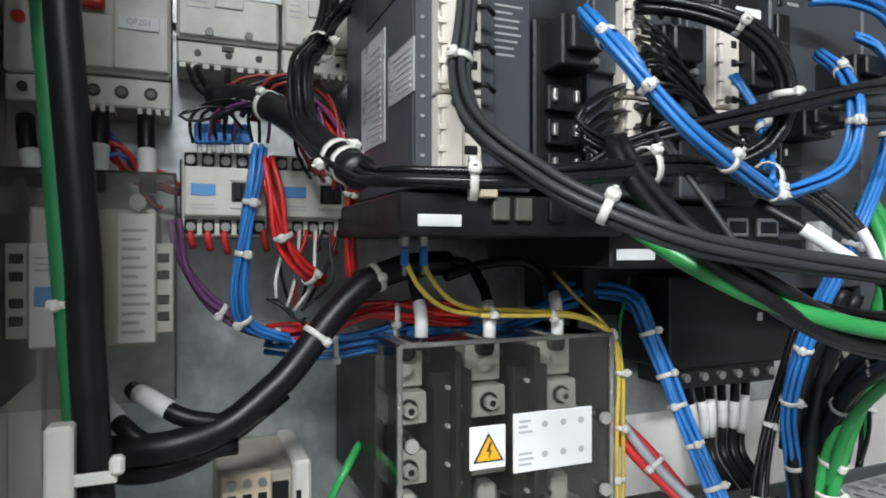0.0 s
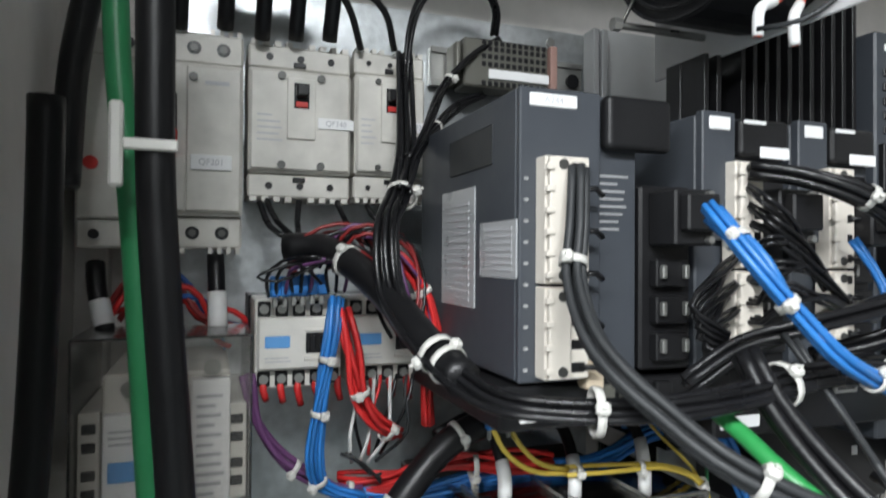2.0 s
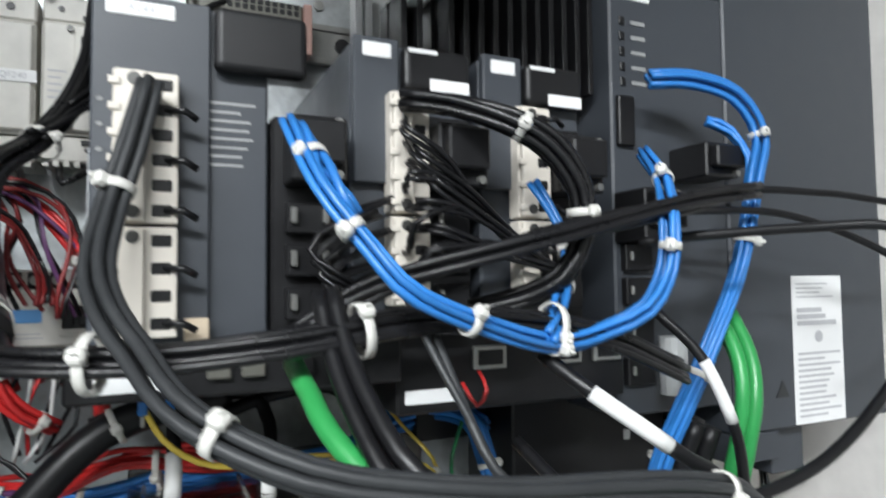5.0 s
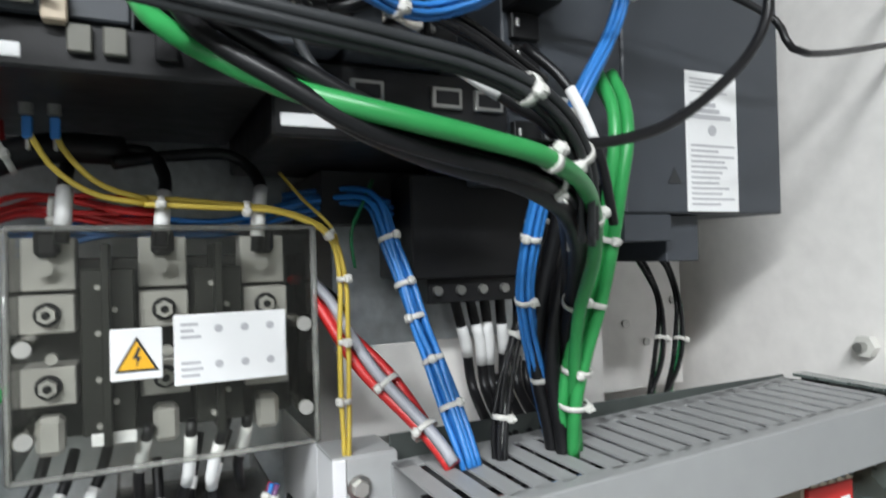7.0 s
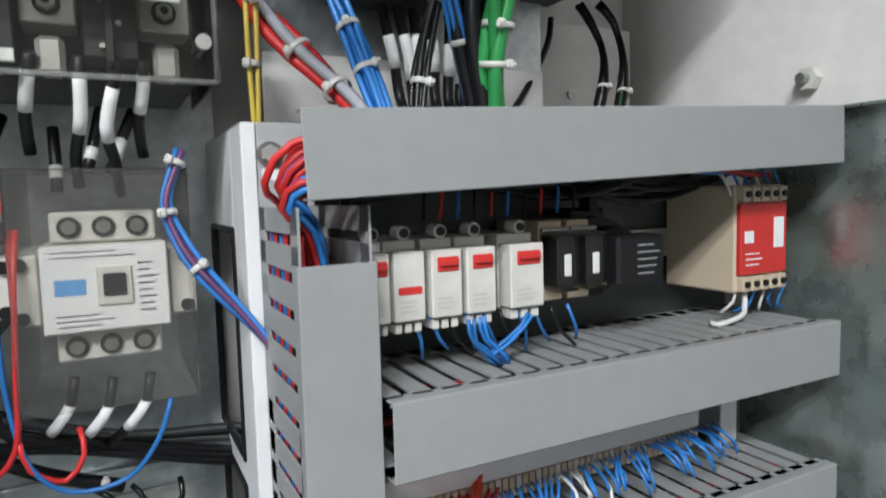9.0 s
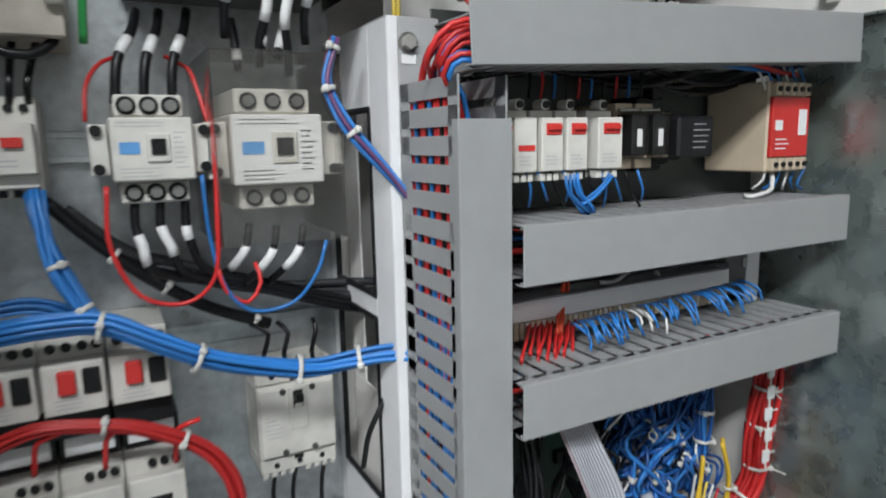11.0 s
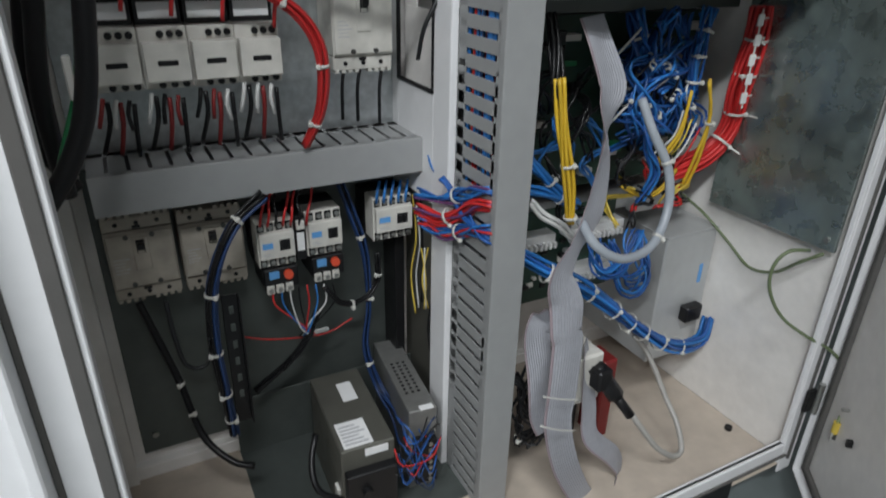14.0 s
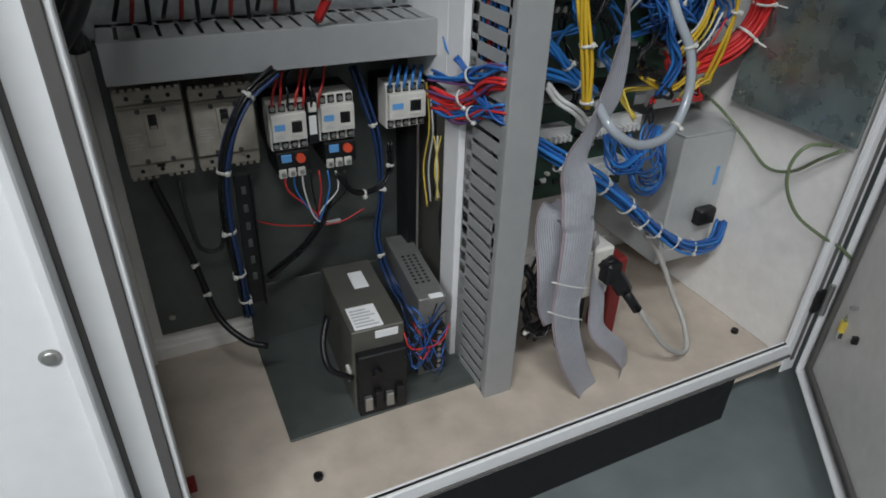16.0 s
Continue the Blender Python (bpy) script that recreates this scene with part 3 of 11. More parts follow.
def breaker(name, x0, x1, z0, z1, front, label, toggle, red=False, tag="", ztog=0.62, cap=0.16, shell=None):
    """A moulded case breaker: body, terminal covers, toggle, screws, name tag."""
    shell = shell or M_PALE
    w, h, d = x1 - x0, z1 - z0, PAN - front
    b = thing(name, ((x0 + x1) / 2, PAN, z0), label, "circuit breaker", "breakers")
    part("body", nb((-w / 2, w / 2, -d + 0.004, 0, h * cap, h * (1 - cap)), bev=0.002), shell, b)
    part("face", nb((-w / 2 + 0.002, w / 2 - 0.002, -d, -d + 0.006, h * (cap + 0.02), h * (1 - cap - 0.02)), bev=0.0015), shell, b)
    for z, s in ((0, 1), (h, -1)):
        za, zb = sorted((z, z + s * h * cap * 0.96))
        tc = part("terminal_cover", nb((-w / 2, w / 2, -d + 0.008, 0, za, zb), bev=0.002), shell, b)
        n = 9
        for k in range(n):
            if k not in (4,):
                xk = -w / 2 + w * (k + 0.5) / n
                part("vent_rib", nb((xk - w / n * 0.28, xk + w / n * 0.28, -d + 0.0075, -d + 0.03, z - (0.004 if s > 0 else 0.001), z + (0.001 if s > 0 else 0.004)), bev=0), shell, tc)
        for fx in (-0.3, 0.0, 0.3):
            part("access_hole", cy(bmesh.new(), (fx * w, -d + 0.0075, (za + zb) / 2), "y", w * 0.035, 0.002, 12), M_BLACK, tc)
        part("latch", nb((-w * 0.07, w * 0.05, -d + 0.006, -d + 0.009, (za + zb) / 2 + s * 0.004, (za + zb) / 2 + s * 0.009), bev=0.0004), M_BLACK, tc)
    zt = h * ztog
    tw = w * toggle
    part("toggle_frame", nb((-tw, tw, -d - 0.0025, -d + 0.001, zt - h * 0.24, zt + h * 0.16), bev=0.001), shell, b)
    tg = part("toggle_slot", nb((-tw * 0.55, tw * 0.55, -d - 0.003, -d - 0.0005, zt - h * 0.04, zt + h * 0.13)), M_BLACK, b)
    part("toggle", nb((-tw * 0.42, tw * 0.42, -d - 0.014, -d, zt + h * 0.03, zt + h * 0.11), bev=0.0015), M_BLACK, tg)
    part("position_mark", nb((-tw * 0.42, tw * 0.42, -d - 0.0045, -d - 0.003, zt - h * 0.032, zt + h * 0.006)), M_REDPLASTIC if red else shell, tg, "red position mark" if red else "")
    screws(b, [(sx * w * 0.19, -d, h * q) for sx in (-1, 1) for q in (cap + 0.05, 1 - cap - 0.05)], w * 0.040, M_DARKSCREW, name="cover_screw")
    if tag:
        t = part("name_tag", nb((w * 0.16, w * 0.16 + 0.036, -d - 0.0015, -d, h * 0.46, h * 0.46 + 0.011), bev=0.0004), M_LABEL, b, "white name tag")
        words(tag, t, w * 0.16 + 0.018, -d - 0.0016, h * 0.46 + 0.0055, 0.0075, M_PRINT)
    bars(b, -w * 0.42, -w * 0.18, -d, h * 0.35, h * 0.55, 5, fill=0.25)
    return b


breaker("circuit_breaker", -0.007, 0.093, 1.908, 2.058, 0.690, "light grey moulded case breaker with black toggle and white name tag", 0.14, red=True, tag="QF240")
breaker("circuit_breaker", 0.097, 0.172, 1.910, 2.062, 0.690, "narrow light grey moulded case breaker with black toggle", 0.15, red=True, tag="QF240")
b = thing("circuit_breaker", (-0.052, PAN, 1.857), "large light grey main breaker with a red trip handle", "circuit breaker", "breakers")
part("body", nb((-0.040, 0.040, -0.086, 0, 0.030, 0.172), bev=0.002), M_PALE, b)
part("face", nb((-0.010, 0.038, -0.092, -0.08, 0.034, 0.168), (-0.038, -0.010, -0.092, -0.08, 0.034, 0.085), bev=0.0015), M_PALE, b)
for za, zb in ((0.0, 0.029), (0.173, 0.202)):
    tc = part("terminal_cover", nb((-0.040, 0.040, -0.080, 0, za, zb), bev=0.002), M_PALE, b)
    for k in range(10):
        if k not in (4, 5):
            part("vent_rib", nb((-0.0385 + k * 0.0081, -0.0345 + k * 0.0081, -0.079, -0.05, za - 0.005 if za == 0 else zb - 0.001, za + 0.001 if za == 0 else zb + 0.005), bev=0), M_PALE, tc)
    for fx in (-0.028, -0.004, 0.022):
        ring = bmesh.new()
        bmesh.ops.create_circle(ring, segments=16, radius=0.0065, matrix=Matrix.Translation((fx, -0.0805, (za + zb) / 2)) @ Matrix.Rotation(math.pi / 2, 4, "X"))
        cy(ring, (fx, -0.080, (za + zb) / 2), "y", 0.0062, 0.002, 16)
        part("access_ring", ring, M_BLACK, tc)
        part("terminal_screw", cy(bmesh.new(), (fx, -0.081, (za + zb) / 2), "y", 0.0034, 0.003, 12), M_DARKSCREW, tc)
part("trip_well", nb((-0.036, -0.018, -0.089, -0.084, 0.090, 0.142)), M_BLACK, b)
part("trip_handle", nb((-0.037, -0.017, -0.104, -0.088, 0.088, 0.108), bev=0.002), M_REDPLASTIC, b, "red plastic trip handle")
tg = part("name_tag", nb((-0.006, 0.030, -0.0945, -0.092, 0.072, 0.086), bev=0.0005), M_LABEL, b, "white name tag")
words("QF201", tg, 0.012, -0.0947, 0.079, 0.008, M_PRINT)
screws(b, [(-0.004, -0.092, 0.157)], 0.004, M_DARKSCREW, name="cover_screw")
bars(b, 0.006, 0.034, -0.092, 0.150, 0.156, 1, fill=0.6)
b2 = thing("circuit_breaker", (-0.122, PAN, 1.857), "light grey breaker half hidden by the riser cables", "circuit breaker", "breakers")
part("body", nb((-0.030, 0.027, -0.082, 0, 0.026, 0.172), bev=0.002), M_PALE, b2)
for za, zb in ((0.0, 0.025), (0.173, 0.198)):
    part("terminal_cover", nb((-0.030, 0.027, -0.078, 0, za, zb), bev=0.002), M_PALE, b2)
screws(b2, [(-0.015, -0.082, 0.012), (0.012, -0.082, 0.185)], 0.0045, M_BLACK)
part("trip_button", cy(bmesh.new(), (-0.018, -0.083, 0.075), "y", 0.006, 0.006, 14), M_REDPLASTIC, b2, "red trip button")


def contactor(x, z, front, w, h, label, poles=5, overload=False, dark_feet=True):
    """Small contactor: stepped case, terminals above and below, rating label, indicator."""
    d = PAN - front
    c = thing("contactor", (x, PAN, z), label, "contactor", "small contactors")
    part("base", nb((-w / 2 - 0.002, w / 2 + 0.002, -d * 0.45, 0, -h * 0.5, h * 0.5), bev=0.001), M_BLACK, c)
    bm = nb((-w / 2, w / 2, -d + 0.012, -d * 0.45, -h / 2, h / 2), (-w / 2 + 0.002, w / 2 - 0.002, -d, -d + 0.014, -h * 0.27, h * 0.30), bev=0.0015)
    part("body", bm, M_CREAM, c)
    for s in (-1, 1):
        for k in range(poles):
            xk = -w / 2 + w * (k + 0.5) / poles
            part("terminal_well", nb((xk - w / poles * 0.36, xk + w / poles * 0.36, -d + 0.0105, -d + 0.013, s * h * 0.39 - h * 0.085, s * h * 0.39 + h * 0.085), bev=0.0008), M_BLACK, c)
            part("terminal_screw", cy(bmesh.new(), (xk, -d + 0.010, s * h * 0.39), "y", w / poles * 0.27, 0.004, 12), M_SCREW, c)
    part("rating_label", nb((-w * 0.40, -w * 0.12, -d - 0.0006, -d, -h * 0.03, h * 0.10)), M_BLUELABEL, c, "blue rating label")
    ind = part("indicator", nb((w * 0.06, w * 0.34, -d - 0.001, -d + 0.0005, -h * 0.10, h * 0.13)), M_BLACK, c, "black moving indicator")
    part("slider", nb((w * 0.10, w * 0.17, -d - 0.004, -d, -h * 0.07, h * 0.10), (w * 0.22, w * 0.29, -d - 0.004, -d, -h * 0.07, h * 0.10), bev=0.0008), M_BLACK, ind)
    for q in (0.16, -0.16):
        part("window_lip", nb((w * 0.04, w * 0.36, -d - 0.0015, -d, h * (q - 0.02), h * (q + 0.02))), M_CREAM, c)
    bars(c, -w * 0.4, -w * 0.1, -d, -h * 0.20, -h * 0.12, 2, fill=0.3)
    if overload:
        part("overload_relay", nb((-w / 2 + 0.004, w / 2, -d + 0.005, -0.01, -h * 0.5 - 0.042, -h * 0.5 - 0.002), bev=0.002), M_BLACK, c, "black thermal overload relay")
        part("reset_button", cy(bmesh.new(), (w * 0.22, -d + 0.002, -h * 0.5 - 0.014), "y", 0.008, 0.010, 16), M_ORANGE, c, "orange reset button")
        part("dial", nb((-w * 0.3, -w * 0.02, -d + 0.002, -d + 0.006, -h * 0.5 - 0.020, -h * 0.5 - 0.006)), M_BLUELABEL, c)
        for k in range(3):
            tb = part("terminal_block", nb((-w * 0.40 + k * w * 0.26, -w * 0.19 + k * w * 0.26, -d + 0.001, -d + 0.012, -h * 0.5 - 0.048, -h * 0.5 - 0.032), bev=0.001), M_CREAM, c)
            part("terminal_screw", cy(bmesh.new(), (-w * 0.295 + k * w * 0.26, -d, -h * 0.5 - 0.040), "y", 0.004, 0.004, 10), M_SCREW, tb)
    return c


contactor(0.0365, 1.772, 0.630, 0.077, 0.080, "off-white contactor with blue label and black indicator", 5)
contactor(0.1195, 1.772, 0.630, 0.077, 0.080, "off-white contactor half hidden by a red wire loom", 5)
contactor(0.156, 0.590, 0.675, 0.063, 0.084, "off-white contactor with overload relay and orange reset", 4, True)
contactor(0.241, 0.596, 0.675, 0.063, 0.084, "off-white contactor with overload relay and orange reset", 4, True)
contactor(0.370, 0.602, 0.672, 0.075, 0.083, "off-white auxiliary contactor with blue wires above", 5)

il = thing("interlock_block", (0.1985, PAN, 0.592), "black interlock between two contactors with a white label", "interlock")
part("body", nb((-0.009, 0.009, -0.085, 0, -0.040, 0.044), bev=0.001), M_BLACK, il)
part("label", nb((-0.0065, 0.0065, -0.0858, -0.085, -0.022, 0.012)), M_LABEL, il, "white blank label")
part("clip", nb((-0.007, 0.007, -0.092, -0.085, 0.020, 0.036), bev=0.001), M_CREAM, il)


def big_contactor(x, z, front, w, h, label, face=None):
    """Three pole power contactor with side auxiliaries."""
    d = PAN - front
    c = thing("power_contactor", (x, PAN, z), label, "contactor", "power contactors")
    part("body", nb((-w / 2, w / 2, -d, 0, -h * 0.30, h * 0.30), bev=0.002), M_CREAM, c)
    for s in (-1, 1):
        za, zb = sorted((s * h * 0.31, s * h * 0.52))
        tb = part("terminal_block", nb((-w * 0.42, w * 0.42, -d + 0.018, 0, za, zb), bev=0.002), M_CREAM, c)
        for k in (-1, 0, 1):
            part("terminal_well", cy(bmesh.new(), (k * w * 0.27, -d + 0.0175, (za + zb) / 2), "y", 0.0092, 0.003, 18), M_BLACK, tb)
            part("terminal_screw", cy(bmesh.new(), (k * w * 0.27, -d + 0.015, (za + zb) / 2), "y", 0.0058, 0.006, 14), M_SCREW, tb)
        ax = part("auxiliary_contact", nb((s * w * 0.63 - w * 0.11, s * w * 0.63 + w * 0.11, -d + 0.012, 0, -h * 0.24, h * 0.24), bev=0.0015), M_CREAM, c)
        for q in (-1, 1):
            part("terminal_screw", cy(bmesh.new(), (s * w * 0.65, -d + 0.010, q * h * 0.18), "y", 0.0055, 0.006, 12), M_BLACK, ax)
    if face:
        part("face_plate", nb((-w * 0.49, w * 0.49, -d - 0.0004, -d + 0.001, -h * 0.29, h * 0.29)), face, c, "white printed face plate")
    part("rating_label", nb((-w * 0.40, -w * 0.16, -d - 0.0006, -d, -h * 0.04, h * 0.07)), M_BLUELABEL, c, "blue rating label")
    part("actuator_frame", nb((-w * 0.08, w * 0.20, -d - 0.003, -d, -h * 0.12, h * 0.15), bev=0.001), M_CREAM, c)
    part("actuator", nb((-w * 0.03, w * 0.15, -d - 0.006, -d - 0.001, -h * 0.05, h * 0.10), bev=0.001), M_BLACK, c, "black square actuator")
    bars(c, -w * 0.42, w * 0.40, -d, h * 0.20, h * 0.27, 2, fill=0.25)
    bars(c, -w * 0.40, w * 0.1, -d, -h * 0.27, -h * 0.16, 3, fill=0.25)
    bars(c, w * 0.25, w * 0.42, -d, -h * 0.20, h * 0.18, 8, fill=0.25)
    return c


big_contactor(0.179, 1.293, 0.600, 0.076, 0.104, "off-white three pole contactor with blue label and black actuator")
k = big_contactor(0.303, 1.290, 0.600, 0.098, 0.125, "off-white power contactor under a scratched clear plastic cover", M_LABEL)


def clear_cover(x0, x1, y0, y1, z0, z1, material, label, ribs=0):
    c = thing("protective_cover", ((x0 + x1) / 2, (y0 + y1) / 2, z0), label, "cover", "clear covers")
    w, d, h, t = (x1 - x0) / 2, (y1 - y0) / 2, z1 - z0, 0.002
    part("front_sheet", nb((-w, w, -d, -d + t, 0, h), bev=0.0009), material, c)
    part("side_sheet", nb((-w, -w + t, -d + t, d, 0, h)), material, c)
    part("side_sheet", nb((w - t, w, -d + t, d, 0, h)), material, c)
    part("top_sheet", nb((-w + t, w - t, -d + t, d * 0.2, h - t, h)), material, c)
    for k in range(ribs):
        xr = -w + 2 * w * (k + 1) / (ribs + 1)
        part("rib", nb((xr - 0.001, xr + 0.001, -d + t, d * 0.1, 0.002, h - t)), material, c)
    for o in c.children:
        o.visible_shadow = False
    return c


clear_cover(0.234, 0.371, 0.583, 0.755, 1.190, 1.391, M_SMOKE, "scratched clear plastic cover over a power contactor")

# big contactor behind a clear cover with a warning sign
pc = thing("power_contactor", (0.284, PAN - 0.015, 1.465), "dark power contactor with bright bus bar terminals under a clear cover", "contactor", "power contactors")
part("body", nb((-0.113, 0.102, -0.15, 0.015, 0.0, 0.150), bev=0.002), M_OLIVE, pc)
for kx in (-0.050, 0.033):
    part("barrier", nb((kx - 0.003, kx + 0.003, -0.215, -0.15, 0.004, 0.16)), M_OLIVE, pc)
for kx in (-0.049, 0.034):
    part("core_block", nb((kx - 0.019, kx + 0.019, -0.200, -0.15, 0.01, 0.14), bev=0.001), M_OLIVE, pc)
for kx in (-0.091, -0.008, 0.074):
    part("lug_plate", nb((kx - 0.019, kx + 0.019, -0.178, -0.15, 0.124, 0.166), bev=0.0012), M_TINNED, pc, "tinned lug plate")
    part("dome_nut", cy(bmesh.new(), (kx - 0.002, -0.183, 0.142), "y", 0.0035, 0.010, 14, r2=0.0065), M_TINNED, pc, "bright domed nut")
    part("lug", nb((kx - 0.009, kx + 0.009, -0.190, -0.172, 0.150, 0.172), bev=0.004), M_RUBBER, pc, "black insulated cable lug")
    for kz in (0.106, 0.050):
        bar = part("bus_bar", nb((kx - 0.019, kx + 0.019, -0.190, -0.15, kz - 0.015, kz + 0.015), bev=0.0012), M_TINNED, pc, "tinned bus bar")
        part("washer", cy(bmesh.new(), (kx, -0.191, kz), "y", 0.0095, 0.003, 18), M_BLACK, bar)
        part("bolt", cy(bmesh.new(), (kx, -0.195, kz), "y", 0.0068, 0.010, 6), M_TINNED, bar)
        part("bolt_recess", cy(bmesh.new(), (kx, -0.2005, kz), "y", 0.0034, 0.001, 6), M_BLACK, bar)
    part("stud", cy(bmesh.new(), (kx + 0.002, -0.186, 0.071), "y", 0.0045, 0.008, 10), M_TINNED, pc)
    part("lug", nb((kx - 0.010, kx + 0.010, -0.192, -0.170, -0.004, 0.026), bev=0.004), M_TINNED, pc)
rng = random.Random(4)
for kx in (-0.056, 0.028):
    for kz in range(7):
        part("pin", cy(bmesh.new(), (kx + (kz % 2) * 0.012, -0.202, 0.018 + kz * 0.018), "y", 0.0022, 0.006, 8), M_TINNED, pc)
part("small_tag", nb((-0.062, -0.030, -0.2025, -0.2005, 0.002, 0.012)), M_LABEL, pc, "white tag")
cc = clear_cover(0.172, 0.392, 0.525, 0.70, 1.455, 1.636, M_CLEAR, "clear plastic cover with a warning sign and wiring label", 0)
for kx, kz in ((-0.100, 0.095), (0.100, 0.100), (0.100, 0.030), (-0.100, 0.03)):
    part("standoff", cy(bmesh.new(), (kx, -0.05, kz), "y", 0.007, 0.085, 14), M_CLEAR, cc, "clear standoff")
    part("screw", cy(bmesh.new(), (kx, -0.091, kz), "y", 0.006, 0.004, 12), M_TINNED, cc)
# pale beads added along the edges in place of their highlights
for kx, ky in ((-0.110, -0.0875), (0.110, -0.0875)):
    part("edge_bead", tube(bmesh.new(), [Vector((kx, ky, 0.0)), Vector((kx, ky, 0.181))], 0.0028, 8), M_EDGE, cc, "pale bead added for the cover's bright edge highlight", True)
for kz in (0.0, 0.181):
    part("edge_bead", tube(bmesh.new(), [Vector((-0.110, -0.0875, kz)), Vector((0.110, -0.0875, kz))], 0.0024, 8), M_EDGE, cc, "pale bead added for the cover's bright edge highlight", True)
for kx in (-0.073, 0.0, 0.073):
    part("edge_bead", tube(bmesh.new(), [Vector((kx - 0.024, -0.0875, 0.181)), Vector((kx - 0.024, 0.0, 0.181))], 0.0018, 8), M_EDGE, cc, "", True)
for o in cc.children:
    o.visible_shadow = False
ws = part("warning_sign", nb((-0.045, -0.009, -0.0905, -0.0885, 0.066, 0.105)), M_LABEL, cc, "white warning sign with a yellow triangle")
bm = bmesh.new()
cy(bm, (-0.027, -0.0912, 0.0815), "y", 0.0175, 0.0008, 3)
bm.transform(Matrix.Translation((-0.027, 0, 0.0815)) @ Matrix.Rotation(0, 4, "Y") @ Matrix.Translation((0.027, 0, -0.0815)))
TRI = part("triangle_edge", bm, M_INK, ws)
bm = cy(bmesh.new(), (-0.027, -0.0918, 0.0815), "y", 0.0142, 0.0008, 3)
part("triangle", bm, M_WARN, ws, "yellow triangle")
bm = bmesh.new()
vs = [bm.verts.new((-0.027 + a, -0.0924, 0.082 + b)) for a, b in ((0.001, 0.009), (-0.003, 0.000), (0.0, 0.0005), (-0.0005, -0.0065), (0.0032, 0.002), (0.0005, 0.0015), (0.003, 0.009))]
bm.faces.new(vs)
part("flash", bm, M_INK, ws)
wl = part("wiring_label", nb((-0.001, 0.085, -0.0905, -0.0885, 0.058, 0.113)), M_LABEL, cc, "white wiring label")
bars(wl, 0.004, 0.020, -0.0906, 0.093, 0.108, 3, fill=0.45)
bars(wl, 0.004, 0.020, -0.0906, 0.063, 0.078, 3, fill=0.45)
for kx in (0.032, 0.052, 0.072):
    for kz in (0.073, 0.101):
        part("print_mark", cy(bmesh.new(), (kx, -0.0907, kz), "y", 0.0032, 0.0006, 10), M_PRINT, wl)

# breaker under the frosted cover, far left
lb = thing("power_contactor", (-0.073, PAN, 1.615), "off-white power contactor under a frosted cover", "contactor", "power contactors")
part("body", nb((-0.046, 0.050, -0.15, 0, 0.02, 0.14), bev=0.002), M_CREAM, lb)
part("face", nb((-0.044, -0.010, -0.163, -0.15, 0.024, 0.11), (0.020, 0.050, -0.163, -0.15, 0.024, 0.135), bev=0.001), M_LABEL, lb)
part("rating_label", nb((-0.040, -0.016, -0.1637, -0.163, 0.058, 0.074)), M_BLUELABEL, lb, "blue rating label")
bars(lb, 0.024, 0.046, -0.163, 0.03, 0.125, 12, fill=0.35)
bars(lb, -0.040, -0.016, -0.163, 0.085, 0.10, 3, fill=0.35)
for s in (-1, 1):
    ax = part("auxiliary_contact", nb((s * 0.056 - 0.008, s * 0.056 + 0.008, -0.145, 0, 0.03, 0.11), bev=0.001), M_CREAM, lb)
    for kz in (0.045, 0.06, 0.082, 0.097):
        part("terminal_screw", nb((s * 0.056 - 0.005, s * 0.056 + 0.005, -0.147, -0.144, kz - 0.004, kz + 0.004)), M_BLACK, ax)
screws(lb, [(-0.026, -0.15, 0.128), (0.036, -0.163, 0.145)], 0.007)
clear_cover(-0.140, -0.006, 0.60, 0.755, 1.590, 1.786, M_SMOKE, "frosted clear plastic cover over a contactor")

ac = thing("auxiliary_contactor", (0.070, PAN, 1.402), "dusty off-white contactor with yellowed terminals under the power cables", "contactor", "small contactors")
part("body", nb((-0.040, 0.044, -0.125, 0, 0.0, 0.100), bev=0.002), M_DUSTY_SHADE, ac)
part("terminal_block", nb((-0.038, 0.008, -0.138, -0.125, 0.070, 0.105), bev=0.0015), M_TAN, ac, "yellowed terminal block")
for k in range(3):
    part("terminal_slot", nb((-0.033 + k * 0.014, -0.024 + k * 0.014, -0.1385, -0.130, 0.074, 0.086)), M_BLACK, ac)
    part("terminal_screw", cy(bmesh.new(), (-0.0285 + k * 0.014, -0.139, 0.096), "y", 0.0042, 0.003, 12), M_SCREW, ac)
part("window", nb((0.010, 0.026, -0.1262, -0.125, 0.052, 0.090)), M_BLACK, ac, "dark window")
part("hood", nb((0.028, 0.046, -0.140, -0.02, 0.030, 0.112), bev=0.003), M_CREAM, ac, "off-white rounded hood")
part("notch", nb((0.031, 0.036, -0.1408, -0.139, 0.072, 0.084)), M_BLACK, ac)
cable("earth_lead", [(0.128, 0.66, 1.40), (0.131, 0.64, 1.44), (0.136, 0.63, 1.475), (0.150, 0.63, 1.500), (0.172, 0.66, 1.515)], 0.0042, M_GREEN, "green and yellow earth lead beside the clear cover")

